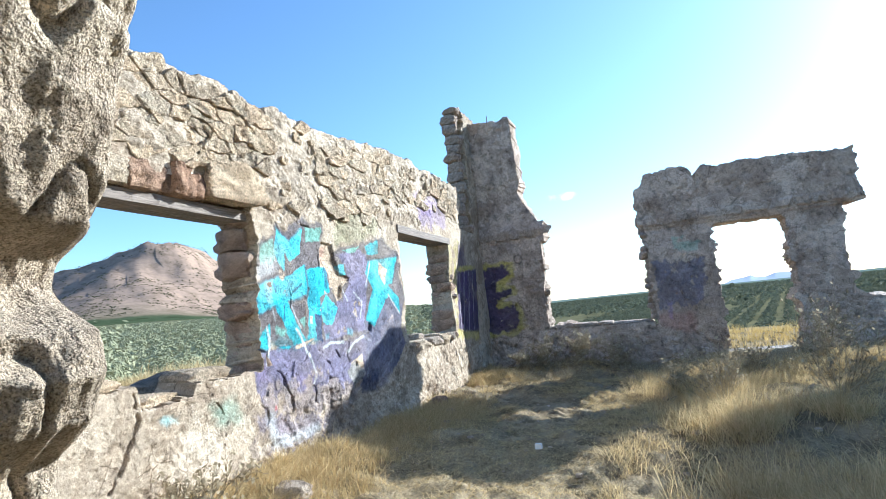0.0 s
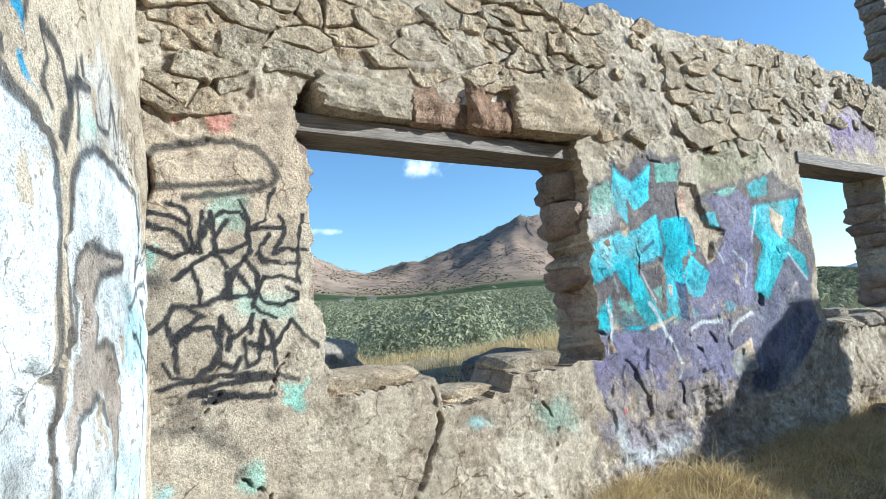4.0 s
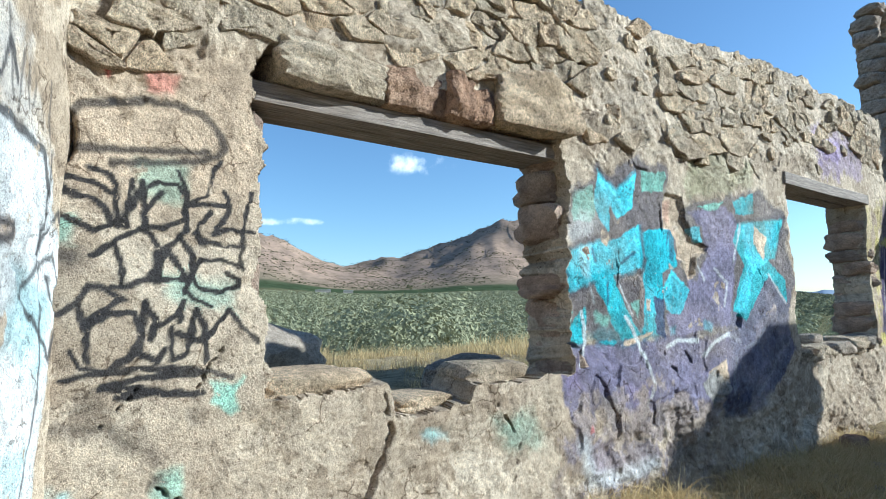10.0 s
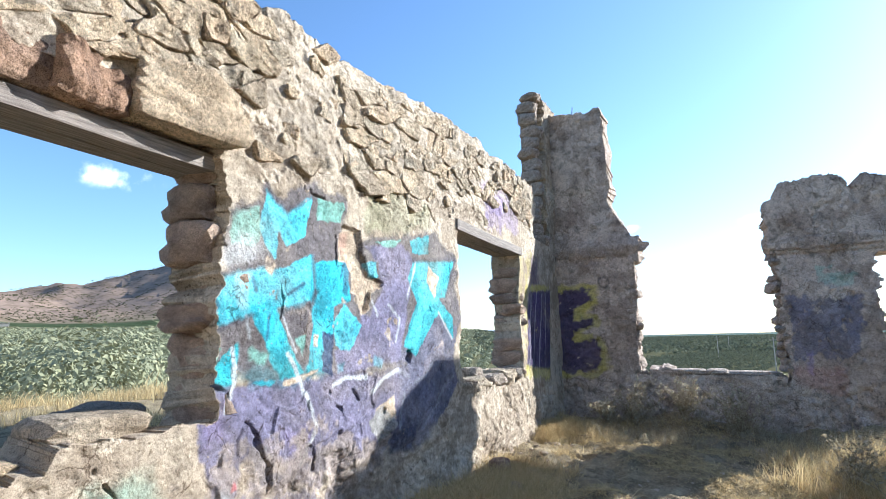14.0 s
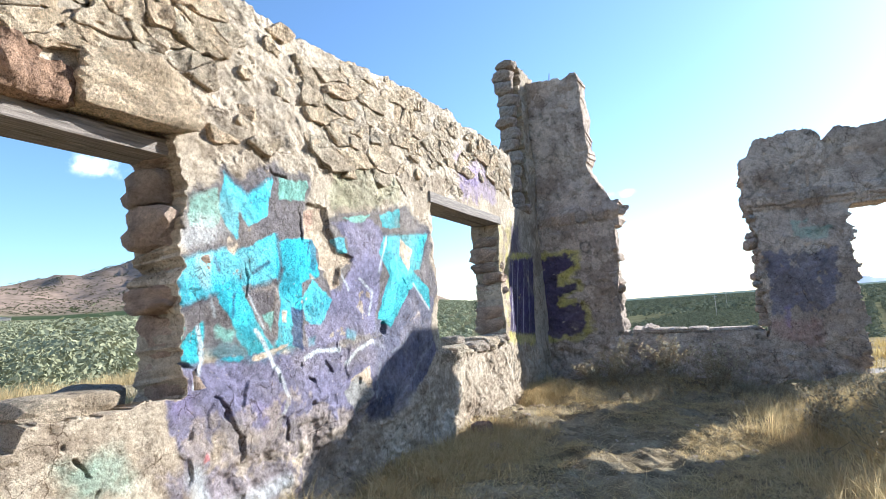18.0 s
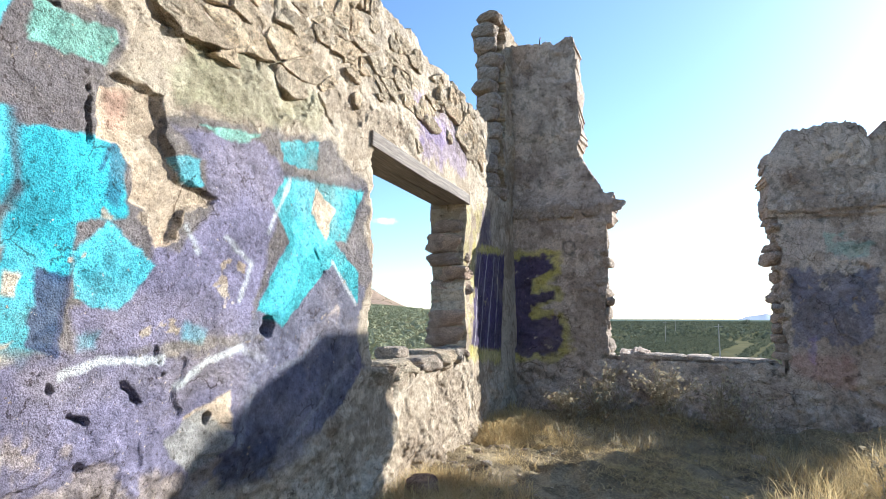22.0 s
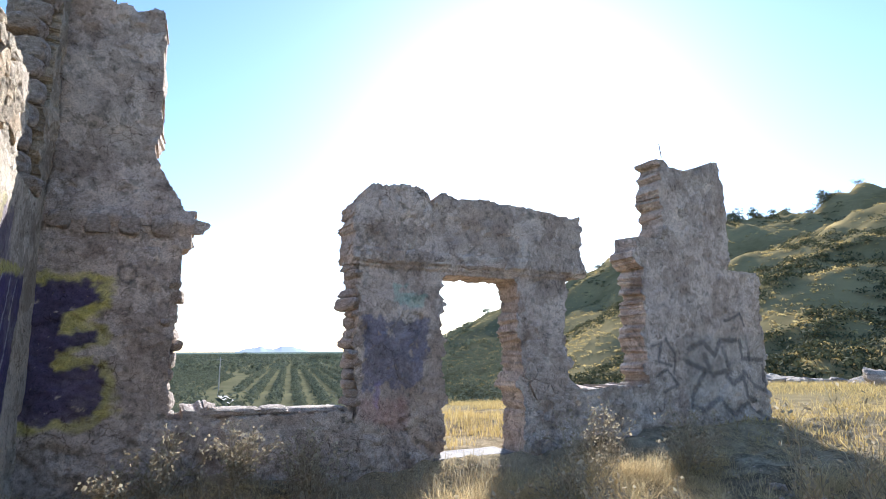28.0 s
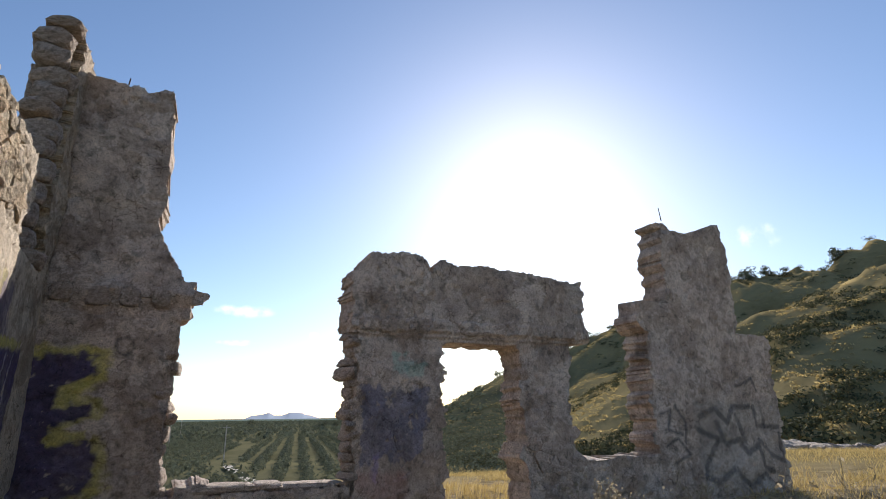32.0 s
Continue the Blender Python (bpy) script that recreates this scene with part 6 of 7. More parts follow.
def grass():
    clump = lambda x, y, s: (value2(x * 0.9, y * 0.9, 200) * 0.7 + value2(x * 2.7, y * 2.7, 201) * 0.3)
    # tall straw on the sunny side of the room
    r, l = tufts(1900, (2.6, 8.5, 0.6, 7.8), lambda x, y, q: (clump(x, y, 0) > 0.50) & (q < step(2.8, 4.0, x + (y - 3) * 0.08)), 0.40, 0.09, 46, 1)
    blades("dry_grass", r, l, 1.9, 0.0026, STRAW, 2, "tall straw-coloured dry grass in tufts", "grass")
    # trampled straw over the floor
    r, l = tufts(11000, (0.1, 9.5, -3.5, 8.8), lambda x, y, q: clump(x * 1.5 + 7, y * 1.5, 0) > 0.47, 0.05, 0.13, 13, 3)
    blades("trampled_straw", r, l, 5.0, 0.0034, STRAW, 4, "trampled flat straw on the earth floor", "straw")
    r, l = tufts(700, (0.4, 7.0, 0.5, 8.4), lambda x, y, q: (clump(x * 1.6 + 3, y * 1.6, 0) > 0.52) & ((x > 2.5) | (x < 0.9)), 0.20, 0.07, 34, 23)
    blades("straw_tufts", r, l, 2.6, 0.0024, STRAW, 24, "small golden tufts of dry grass on the floor", "grass")
    r, l = tufts(1500, (0.4, 3.2, 4.2, 8.6), lambda x, y, q: clump(x * 1.3 + 11, y * 1.3, 0) > 0.44, 0.07, 0.12, 24, 25)
    blades("trampled_straw", r, l, 4.5, 0.0030, STRAW, 26, "golden straw lying in the corner of the room", "straw")
    # foot of the long wall and of the end wall
    r, l = tufts(900, (0.02, 0.8, -0.2, 8.7), lambda x, y, q: (clump(x, y * 0.7, 0) > 0.48) & (q < 1.0 - x), 0.20, 0.05, 30, 5)
    blades("wall_foot_grass", r, l, 2.4, 0.0026, STRAW, 6, "yellow dry grass at the foot of the wall", "grass")
    r, l = tufts(240, (0.6, 7.2, 7.4, 8.8), lambda x, y, q: clump(x, y, 0) > 0.42, 0.26, 0.07, 28, 7)
    blades("shaded_weeds", r, l, 1.6, 0.0028, WEED, 8, "grey-brown dead weeds along the low wall", "weeds")
    r, l = tufts(1500, (-20, -4, -8, 22), lambda x, y, q: clump(x * 0.5, y * 0.5, 0) > 0.47, 0.45, 0.2, 22, 19)
    blades("outer_grass", r, l, 1.3, 0.007, STRAW, 20, "long dry grass before the orchard", "grass")
    # outside the windows and beyond the doorway
    r, l = tufts(2200, (-9, -0.6, -3, 14), lambda x, y, q: (clump(x, y, 0) > 0.46) & (np.hypot(x + 1.6, y - 1.2) > 0.9), 0.30, 0.10, 22, 9)
    blades("outer_grass", r, l, 1.3, 0.0032, STRAW, 10, "long dry grass outside the windows", "grass")
    r, l = tufts(900, (0, 16, 9.9, 16), lambda x, y, q: clump(x, y, 0) > 0.40, 0.30, 0.12, 22, 11)
    blades("bank_grass", r, l, 0.7, 0.0045, GOLDGRASS, 12, "golden dry grass on the bank beyond the doorway", "grass")
    r, l = tufts(5200, (9, 40, 2, 34), lambda x, y, q: clump(x * 0.3, y * 0.3, 0) > 0.36, 0.24, 0.45, 20, 13)
    blades("slope_grass", r, l, 1.6, 0.006, GOLDGRASS, 14, "golden dry grass on the slope", "grass")


grass()


def dead_bush(at, size, seed, label):
    """A dry weed: a fan of thin branching stems with seed heads."""
    rng = np.random.default_rng(seed)
    thing = tagged(new("dead_bush"), label, "bush", "dead bushes")
    thing.location = at
    verts, faces, heads, hfaces = [], [], [], []

    def stem(p, d, length, w, depth):
        q = p
        for k in range(3):
            r = q + d * (length / 3)
            s = np.cross(d, rng.normal(0, 1, 3))
            s = s / (np.linalg.norm(s) + 1e-9) * w
            t = np.cross(d, s)
            b0 = len(verts)
            verts.extend([q + s, q - s * 0.5 + t * 0.87, q - s * 0.5 - t * 0.87, r + s * 0.8, r - s * 0.4 + t * 0.7, r - s * 0.4 - t * 0.7])
            for i in range(3):
                j = (i + 1) % 3
                faces.extend([(b0 + i, b0 + j, b0 + 3 + j), (b0 + i, b0 + 3 + j, b0 + 3 + i)])
            d = d + rng.normal(0, 0.16, 3)
            d = d / np.linalg.norm(d)
            if depth:
                for _ in range(2 if depth > 1 else 3):
                    e = d + rng.normal(0, 0.55, 3) + np.array([0, 0, 0.2])
                    stem(r, e / np.linalg.norm(e), length * 0.45, w * 0.6, depth - 1)
            q = r
        if depth == 0:
            for _ in range(2):
                c = q + rng.normal(0, 0.012, 3)
                s, t = rng.normal(0, 0.008, 3), rng.normal(0, 0.008, 3)
                b0 = len(heads)
                heads.extend([c + s, c + t, c - s, c - t])
                hfaces.extend([(b0, b0 + 1, b0 + 2), (b0, b0 + 2, b0 + 3)])

    for _ in range(9):
        d = np.array([*rng.normal(0, 0.42, 2), 1.0])
        stem(np.zeros(3), d / np.linalg.norm(d), size * rng.uniform(0.7, 1.1), 0.005, 2)
    for nm, v, f, m in (("stem", verts, faces, WEED), ("seed_head", heads, hfaces, WEED)):
        ob = new(nm, mesh_from(nm, v, f, m))
        ob.parent = thing
    return thing


def on_ground(x, y):
    return (x, y, float(ground_height(np.array([x]), np.array([y]))[0]) - 0.02)


for k, (x, y, s) in enumerate(((1.15, 8.4, 0.42), (1.75, 8.5, 0.44), (0.85, 8.3, 0.34), (3.1, 6.4, 0.4), (3.6, 5.3, 0.62), (4.3, 6.8, 0.5), (4.5, 4.6, 0.7), (2.4, 8.4, 0.45), (5.2, 7.6, 0.6), (0.45, 0.9, 0.35), (6.3, 7.4, 0.6))):
    dead_bush(on_ground(x, y), s, 60 + k, "dry brown weed with pale seed heads")


def leafy(rng, count, size, leaf):
    """Leaf quads of one bushy crown about its root, rounded and ragged."""
    d = rng.normal(0, 1, (count, 3))
    d /= np.linalg.norm(d, axis=1)[:, None]
    lobe = 1 + 0.35 * np.sin(d[:, 0] * 5 + rng.uniform(0, 6)) * np.cos(d[:, 1] * 4 + rng.uniform(0, 6))
    c = d * (rng.uniform(0.45, 1.0, count) ** 0.5 * lobe)[:, None] * size
    c[:, 2] = np.abs(c[:, 2]) * 0.95 + size[2] * 0.12
    s, facing = rng.normal(0, 1, (2, count, 3))
    facing = facing * 0.3 + np.c_[d[:, :2], np.abs(d[:, 2])]      # leaves lie along the crown
    s = np.cross(facing, s)
    s *= leaf / np.maximum(np.linalg.norm(s, axis=1), 1e-6)[:, None]
    t = np.cross(facing, s)
    t *= leaf * 0.45 / np.maximum(np.linalg.norm(t, axis=1), 1e-6)[:, None]
    return np.stack([c - s, c + t, c + s, c - t], 1)


def orchard(name, spots, size, count, leaf, mat, seed, label, category="orchard"):
    """Many bushy crowns on the plain as one mesh."""
    rng = np.random.default_rng(seed)
    kinds = [leafy(rng, count, np.array(size), leaf) for _ in range(6)]
    z = ground_height(spots[:, 0], spots[:, 1])
    quads = []
    for i, (x, y) in enumerate(spots):
        a, k = rng.uniform(0, 6.28), rng.uniform(0.75, 1.2)
        ca, sa = math.cos(a) * k, math.sin(a) * k
        q = kinds[i % 6]
        quads.append(np.stack([x + q[..., 0] * ca - q[..., 1] * sa, y + q[..., 0] * sa + q[..., 1] * ca, z[i] - 0.1 + q[..., 2] * k], -1))
    v = np.concatenate(quads).reshape(-1, 3)
    f = np.arange(len(v)).reshape(-1, 4)
    return tagged(new(name, mesh_from(name, v, f, mat)), label, category, kind="stuff")


def grid_spots(x0, x1, y0, y1, dx, dy, seed, turn=0.0, wob=0.2):
    rng = np.random.default_rng(seed)
    gx, gy = np.meshgrid(np.arange(x0, x1, dx), np.arange(y0, y1, dy), indexing="ij")
    p = np.stack([gx.ravel(), gy.ravel()], 1)
    p = p + rng.normal(0, wob, p.shape)
    c, s = math.cos(radians(turn)), math.sin(radians(turn))
    return np.stack([p[:, 0] * c - p[:, 1] * s, p[:, 0] * s + p[:, 1] * c], 1)


def polar(p):
    return np.hypot(p[:, 0] - 3, p[:, 1] - 4), np.degrees(np.arctan2(p[:, 0] - 3, p[:, 1] - 4))


def plantings():
    # grey-green orchard in the west
    p = grid_spots(-260, 20, -60, 260, 5.6, 4.6, 1, 18, 0.9)
    r, a = polar(p)
    west = (a < -14) & (a > -112)
    front, near, mid = west & (r > 17) & (r < 42), west & (r >= 42) & (r < 75), west & (r >= 75) & (r < 190)
    orchard("olive_trees", p[front], (1.75, 1.75, 1.9), 1700, 0.08, OLIVE_LEAF, 22, "grey-green bushy trees at the orchard's edge")
    orchard("olive_trees", p[near], (1.75, 1.75, 1.9), 760, 0.12, OLIVE_LEAF, 2, "grey-green orchard trees close together")
    orchard("olive_trees", p[mid], (1.8, 1.8, 1.9), 150, 0.28, OLIVE_LEAF, 3, "grey-green orchard trees farther off")
    q = grid_spots(-900, 0, -300, 900, 9, 7, 4, 18, 1.5)
    r, a = polar(q)
    orchard("olive_trees", q[(a < -12) & (a > -112) & (r >= 190) & (r < 800)], (3.4, 2.6, 2.1), 30, 0.9, OLIVE_LEAF, 5, "far grey-green orchard")
    # dark rows in the north
    p = grid_spots(-70, 160, 20, 330, 5.2, 2.4, 6, -12, 0.25)
    r, a = polar(p)
    road = np.abs(p[:, 0] - (12 + 0.085 * (p[:, 1] - 40) + 5 * np.sin(p[:, 1] / 33))) < 4
    north = (a >= -14) & (a < 34) & (r > 30) & ~road
    orchard("citrus_trees", p[north & (r < 110)], (1.35, 1.35, 1.9), 150, 0.17, CITRUS_LEAF, 7, "dark green orchard rows")
    orchard("citrus_trees", p[north & (r >= 110)], (1.4, 1.4, 1.9), 36, 0.36, CITRUS_LEAF, 8, "dark green orchard rows farther off")
    q = grid_spots(-500, 900, 200, 1700, 13, 8, 9, -12, 1.0)
    r, a = polar(q)
    orchard("citrus_trees", q[(a >= -22) & (a < 30) & (r >= 325)], (6.0, 3.6, 2.6), 14, 1.4, CITRUS_LEAF, 10, "far dark green orchard")
    # scrub on the hills
    rng = np.random.default_rng(11)
    rr, aa = rng.uniform(1000, 1900, 26000), np.radians(rng.uniform(-112, -26, 26000))
    s = np.stack([3 + rr * np.sin(aa), 4 + rr * np.cos(aa)], 1)
    s = s[value2(s[:, 0] / 90, s[:, 1] / 90, 77) * 0.6 + value2(s[:, 0] / 33, s[:, 1] / 33, 76) * 0.4 > 0.40]
    orchard("hill_scrub", s, (2.3, 2.3, 1.3), 9, 0.9, SCRUB, 12, "dark scrub dotted over the far hills", "scrub")
    rr, aa = 45 + 700 * rng.uniform(0, 1, 15000) ** 1.4, np.radians(rng.uniform(26, 110, 15000))
    s = np.stack([3 + rr * np.sin(aa), 4 + rr * np.cos(aa)], 1)
    s = s[value2(s[:, 0] / 22, s[:, 1] / 22, 78) > 0.40 + 0.14 * step(50, 38, polar(s)[1])]
    orchard("slope_scrub", s, (1.9, 1.9, 1.2), 34, 0.36, SCRUB, 13, "dark bushes on the near hillside", "scrub")
    rr, aa = 34 + 420 * rng.uniform(0, 1, 16000) ** 1.3, np.radians(rng.uniform(22, 110, 16000))
    s = np.stack([3 + rr * np.sin(aa), 4 + rr * np.cos(aa)], 1)
    orchard("hillside_grass", s, (1.0, 1.0, 0.5), 9, 0.30, GOLDGRASS, 14, "tussocks of golden grass on the near hillside", "grass")


plantings()


def tree(at, tall, wide, seed, label, count=560):
    """A small tree: tapered trunk, limbs, and a ragged crown of leaves."""
    rng = np.random.default_rng(seed)
    thing = tagged(new("tree"), label, "tree", "trees on the skyline")
    thing.location = at
    v, f = [], []

    def limb(p, q, r0, r1):
        d = (q - p) / np.linalg.norm(q - p)
        s = np.cross(d, [0.3, 0.2, 1.0] if abs(d[2]) < 0.9 else [1.0, 0, 0])
        s /= np.linalg.norm(s)
        t = np.cross(d, s)
        b0 = len(v)
        for c, r in ((p, r0), (q, r1)):
            v.extend(c + r * (s * math.cos(k * 1.047) + t * math.sin(k * 1.047)) for k in range(6))
        f.extend((b0 + k, b0 + (k + 1) % 6, b0 + 6 + (k + 1) % 6, b0 + 6 + k) for k in range(6))

    fork = np.array([0, 0, tall * 0.12])
    limb(np.array([0, 0, -0.3]), fork, tall * 0.045, tall * 0.03)
    leaves = []
    for k in range(9):
        a = k * 0.7 + rng.uniform(0, 0.6)
        out = rng.uniform(0.08, 0.34)
        tip = np.array([math.cos(a) * wide * out, math.sin(a) * wide * out, tall * rng.uniform(0.05, 0.6)])
        limb(fork, tip, tall * 0.02, tall * 0.006)
        c = leafy(rng, count // 9, np.array((wide * 0.24, wide * 0.24, tall * 0.22)), tall * 0.05)
        leaves.append(c * [1, 1, 1.3] + tip - [0, 0, tall * 0.18])
    ob = new("trunk", mesh_from("trunk", v, f, WEED))
    ob.parent = thing
    c = np.concatenate(leaves).reshape(-1, 3)
    ob = new("crown", mesh_from("crown", c, np.arange(len(c)).reshape(-1, 4), CITRUS_LEAF))
    ob.parent = thing
    return thing


def polar_at(az_deg, r):
    x, y = 3 + r * math.sin(radians(az_deg)), 4 + r * math.cos(radians(az_deg))
    return (x, y, float(ground_height(np.array([x]), np.array([y]))[0]) - 0.2)


def crest(az_deg):
    """Distance at which the hill in that direction stands highest against the sky."""
    r = np.linspace(120, 1600, 400)
    z = ground_height(3 + r * math.sin(radians(az_deg)), 4 + r * math.cos(radians(az_deg)))
    return float(r[np.argmax((z - 1.3) / r)])


for k, (a, r, h) in enumerate(((52.5, 300, 11), (53.6, 305, 7), (55.5, 300, 12), (57.0, 310, 8), (58.5, 300, 7), (62.5, 280, 11), (47, 320, 7), (43, 330, 7), (40, 340, 9), (37.5, 350, 6), (31.5, 420, 8))):
    far = crest(a)
    x, y, z = polar_at(a, far)
    tree((x, y, z - 0.24 * h * far / 330), h * far / 330, h * far / 300, 120 + k, "dark leafy tree on the hill crest")
bush_rng = random.Random(5)
for k in range(16):
    a = 36 + k * 2.1 + bush_rng.uniform(-0.8, 0.8)
    far = crest(a)
    h = bush_rng.uniform(3, 6) * far / 330
    x, y, z = polar_at(a, far)
    tree((x, y, z - 0.2 * h), h, h * 1.8, 160 + k, "low dark bush on the hill crest", 380)
for k, (a, r, h, w) in enumerate(((14.2, 640, 13, 17), (15.5, 650, 14, 16), (7.6, 900, 14, 20), (8.4, 900, 12, 18), (-72, 210, 6, 8), (-77, 260, 5, 7))):
    tree(polar_at(a, r), h, w, 140 + k, "dark leafy tree among the orchards")


# ---- far things ----
def road_strip():
    t = np.linspace(0, 1, 60)
    y = 70 + t * 75
    x = 12 + 0.085 * (y - 40) + 5 * np.sin(y / 33)
    w = 1.0
    v = np.concatenate([np.stack([x - w, y, ground_height(x - w, y) + 0.45], 1), np.stack([x + w, y, ground_height(x + w, y) + 0.45], 1)])
    i = np.arange(59)
    f = np.stack([i, i + 60, i + 61, i + 1], 1)
    tagged(new("road", mesh_from("road", v, f, ROAD, True)), "pale dirt track winding through the orchard", "road", kind="structure")


road_strip()


def power_pole(x, y, tall, k):
    thing = tagged(new("power_pole"), "slim pale power pole standing in the orchard", "pole", "power poles")
    thing.location = on_ground(x, y)
    bm = bmesh.new()
    bmesh.ops.create_cone(bm, segments=8, radius1=0.16, radius2=0.11, depth=tall, cap_ends=True, matrix=Matrix.Translation((0, 0, tall / 2)))
    part("shaft", bm, POLE, thing)
    part("crossarm", box_bm(-0.9, 0.9, -0.06, 0.06, tall - 0.7, tall - 0.55, 0.01), POLE, thing)


for k, (a, r) in enumerate(((5.0, 150), (0.6, 260), (1.6, 420))):
    x, y, _ = polar_at(a, r)
    power_pole(x, y, 9.5, k)


def far_mountain(az_deg, r, wide, high, seed, label):
    rng = np.random.default_rng(seed)
    n, m = 60, 8
    a = np.linspace(-1, 1, n)
    prof = np.clip(1 - a * a, 0, 1) * (0.75 + 0.5 * fbm(a * 3 + seed, 0 * a, seed, 4)) * high
    rows = []
    for j in range(m):
        s = 1 - j / (m - 1)
        rows.append(np.stack([a * wide, np.full(n, -s * 400), prof * (1 - s) - 20], 1))
    v = np.concatenate(rows)
    i, j = np.meshgrid(np.arange(n - 1), np.arange(m - 1), indexing="ij")
    b0 = (j * n + i).ravel()
    f = np.stack([b0, b0 + 1, b0 + n + 1, b0 + n], 1)
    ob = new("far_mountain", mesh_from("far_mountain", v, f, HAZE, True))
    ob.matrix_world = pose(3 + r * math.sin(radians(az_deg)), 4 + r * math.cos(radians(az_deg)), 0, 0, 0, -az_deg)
    tagged(ob, label, "mountain", kind="structure")


far_mountain(10.5, 4600, 330, 75, 3, "mountain on the horizon, pale blue from haze in its colour")
far_mountain(-20, 4600, 500, 95, 5, "mountain on the horizon, pale blue from haze in its colour")


def farm_shed(a, r, w):
    thing = tagged(new("farm_shed"), "low farm shed with a pale roof under the hills", "shed", "far sheds")
    thing.location = polar_at(a, r)
    thing.rotation_euler = (0, 0, radians(-a))
    part("wall", box_bm(-w / 2, w / 2, -5, 5, 0, 4, 0.05), POLE, thing)
    bm = box_bm(-w / 2 - 0.5, w / 2 + 0.5, -5.6, 5.6, 4, 4.3, 0.03)
    for v in bm.verts:
        v.co.z += max(0.0, 2.2 - abs(v.co.y) * 0.4)
    part("roof", bm, TIN, thing)


farm_shed(-66, 830, 22)
farm_shed(-63.5, 840, 14)


def outcrop():
    rng = np.random.default_rng(9)
    meshes = [lump("outcrop_rock", (1, 1, 1), 70 + k, BOULDER, 3, 0.5) for k in range(5)]
    for k in range(46):
        t = k / 45
        a, r = 52 + t * 30 + rng.normal(0, 0.8), 26 - t * 4 + rng.normal(0, 1.4)
        x, y, z = polar_at(a, r)
        ob = new("outcrop_rock", meshes[k % 5])
        s = rng.uniform(0.35, 1.1)
        ob.location, ob.scale, ob.rotation_euler = (x, y, z + s * 0.22), (s * 1.5, s, s * 0.75), (rng.normal(0, 0.2), rng.normal(0, 0.2), rng.uniform(0, 6))
        tagged(ob, "grey craggy rock on the grassy slope", "rock", "rocks on the slope")


outcrop()

# ---- stones of the walls ----
def west_rubble_keep(u, v):
    uu, vv = np.array([u]), np.array([v])
    if not west_mask(uu, vv)[0] or u > 7.3:
        return False
    if (0.42 < u < 1.64 and v < 2.52) or (1.58 < u < 2.24 and v < 2.65):
        return False
    if not west_mask(uu, vv + 0.045)[0]:
        return False
    return v > bare_line(uu)[0] + 0.04


rubble(wall_west, west_place, None, -0.3, 7.2, 2.2, 3.32, 0.25, 0.125, 21, RUBBLE, lambda u, v: west_rubble_keep(u, v) and (u < 1.9 or value2(np.array([u * 2.3]), np.array([v * 3.9]), 15)[0] > 0.44), (0.006, 0.038))
rubble(wall_west, west_place, None, -0.3, 7.2, 2.2, 3.30, 0.13, 0.085, 23, RUBBLE, lambda u, v: west_rubble_keep(u, v) and value2(np.array([u * 9.1]), np.array([v * 9.1]), 5)[0] > 0.72, (0.010, 0.03))
stack(wall_west, -0.19, 2.27, 0.95, 2.26, 0.40, 0.24, 31, JAMB_MESHES)
stack(wall_west, -0.19, 7.08, 0.88, 2.39, 0.40, 0.22, 32, JAMB_MESHES, (0.11, 0.2))
stack(wall_west, -0.2, 0.40, 1.05, 2.26, 0.30, 0.12, 33, JAMB_MESHES)
stack(wall_west, -0.19, 8.56, 2.75, 5.22, 0.36, 0.26, 34, EDGE_MESHES, (0.15, 0.24), 0, 0.05)
stack(wall_north, 1.15, 9.32, 0.7, 2.5, 0.14, 0.42, 35, EDGE_MESHES, (0.1, 0.2))
stack(wall_north, 3.08, 9.32, 0.8, 2.45, 0.16, 0.44, 36, EDGE_MESHES, (0.08, 0.16))
stack(wall_north, 3.10, 9.32, 2.46, 3.2, 0.22, 0.46, 37, EDGE_MESHES, (0.14, 0.25))
stack(wall_north, 4.10, 9.32, 0.2, 2.28, 0.14, 0.40, 38, EDGE_MESHES, (0.12, 0.26))
stack(wall_north, 5.42, 9.32, 0.2, 2.28, 0.14, 0.40, 39, EDGE_MESHES, (0.12, 0.26))
stack(wall_north, 8.32, 9.32, 3.22, 4.55, 0.16, 0.42, 40, EDGE_MESHES, (0.1, 0.22))
stack(wall_north, 9.72, 9.32, 2.85, 4.55, 0.16, 0.42, 41, EDGE_MESHES, (0.1, 0.22))


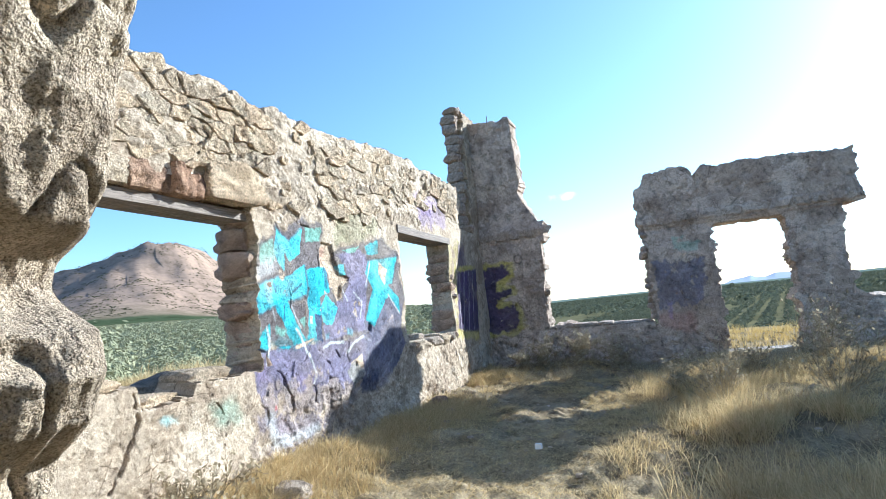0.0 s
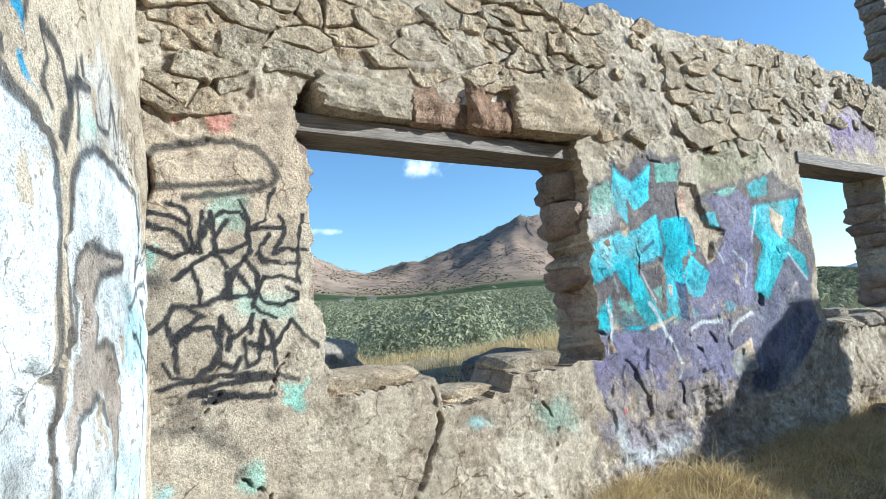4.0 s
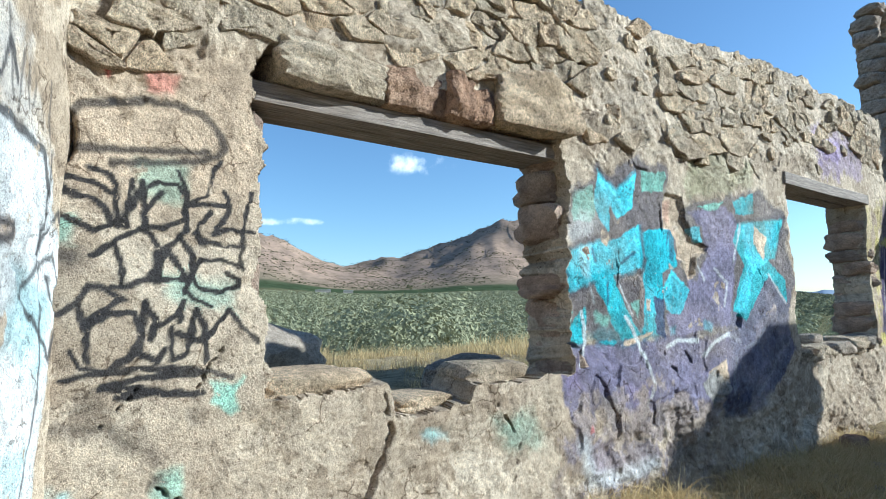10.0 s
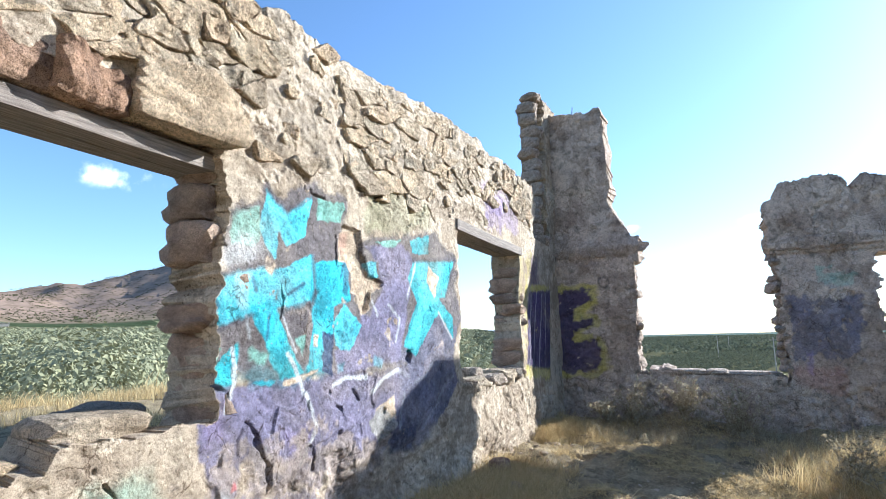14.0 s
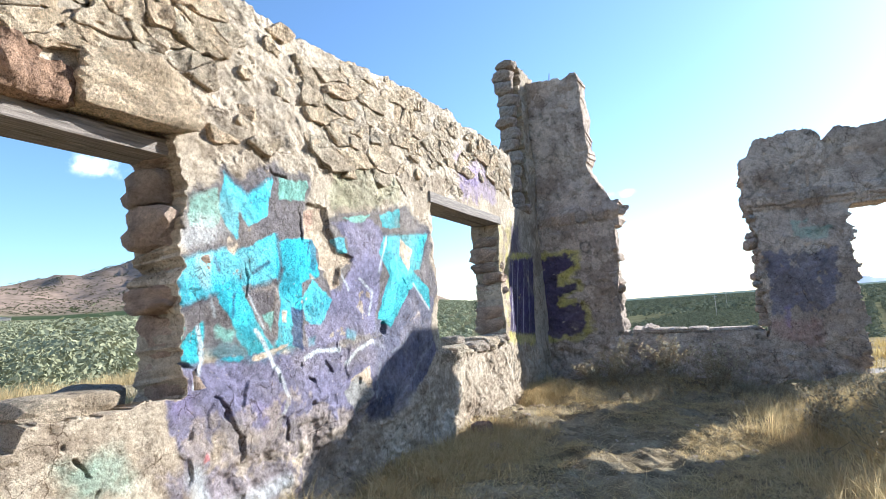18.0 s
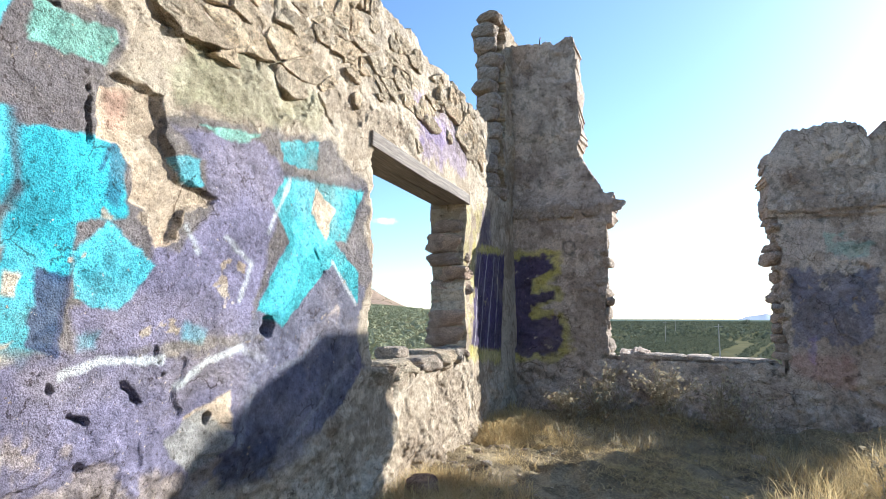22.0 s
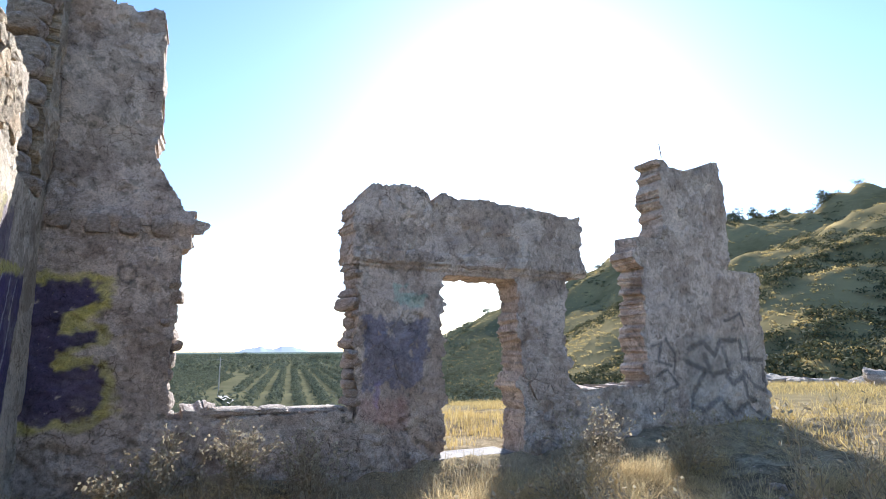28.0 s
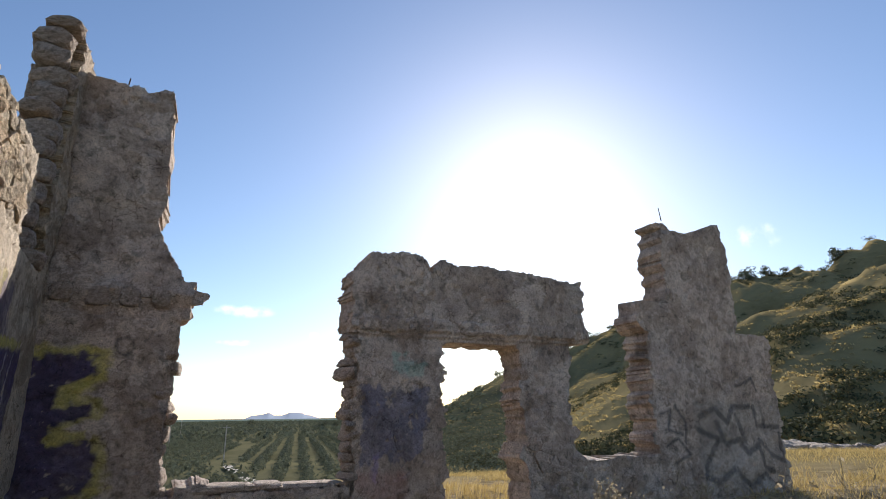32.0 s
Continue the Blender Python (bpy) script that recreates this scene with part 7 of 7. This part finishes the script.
def end_rubble_keep(u, v):
    uu, vv = np.array([u]), np.array([v])
    if not end_mask(uu, vv)[0] or (u < 1.0 and 0.5 < v < 2.6) or (2.9 < u < 4.1 and 0.9 < v < 2.45):
        return False
    return bool(5.05 < u < 6.1 and 0.3 < v < 1.6 and fbm(uu * 1.1, vv * 1.1, 140, 3)[0] > 0.0 or (v > 2.5 and 2.7 < u < 6.5 and fbm(uu * 1.1, vv * 1.1, 141, 3)[0] > 0.2) or 2.62 < v < 2.84 and u < 1.2)


rubble(wall_north, end_place, None, -0.05, 10.4, 0.25, 4.8, 0.27, 0.17, 22, RENDER, end_rubble_keep, (-0.004, 0.010))


def dentils():
    """Worn plaster blocks along the cornice over the doorway and on the tower's ledge."""
    rng = np.random.default_rng(61)
    for x, z, w, h in [(2.98 + 0.36 * k, 2.54, 0.27, 0.17) for k in range(9)] + [(0.10 + 0.25 * k, 2.66, 0.21, 0.19) for k in range(4)]:
        ob = new("block", EDGE_MESHES[int(rng.integers(len(EDGE_MESHES)))])
        ob.location, ob.scale = (float(north_x(x)) + rng.normal(0, 0.015), NORTH_Y + 0.03, z + rng.normal(0, 0.008)), (w * rng.uniform(1.0, 1.2), 0.2, h * rng.uniform(1.0, 1.2))
        ob.parent = wall_north


dentils()


def rubble_bits():
    """Pebbles and chips of plaster strewn over the floor."""
    rng = np.random.default_rng(88)
    base = lump("chip", (1, 1, 1), 5, BOULDER, 1, 0.5, 0.4)
    v0 = np.array([v.co[:] for v in base.vertices])
    f0 = np.array([p.vertices[:] for p in base.polygons])
    n = 1500
    x, y = rng.uniform(0.05, 8, n), rng.uniform(-0.2, 8.8, n)
    x[:500] = np.abs(rng.normal(0, 0.35, 500)) + 0.04
    z = ground_height(x, y)
    s = rng.lognormal(-3.9, 0.5, n)
    rot = rng.uniform(0, 6.28, n)
    c, k = np.cos(rot)[:, None], np.sin(rot)[:, None]
    a = v0[None] * (s[:, None, None] * np.array([1.3, 1, 0.7]))
    v = np.stack([a[..., 0] * c - a[..., 1] * k + x[:, None], a[..., 0] * k + a[..., 1] * c + y[:, None], a[..., 2] + z[:, None] + 0.2 * s[:, None]], -1).reshape(-1, 3)
    f = (f0[None] + (np.arange(n) * len(v0))[:, None, None]).reshape(-1, 3)
    tagged(new("stone_chips", mesh_from("stone_chips", v, f, BOULDER)), "stone chips and plaster crumbs on the floor", "rubble", kind="stuff")


rubble_bits()
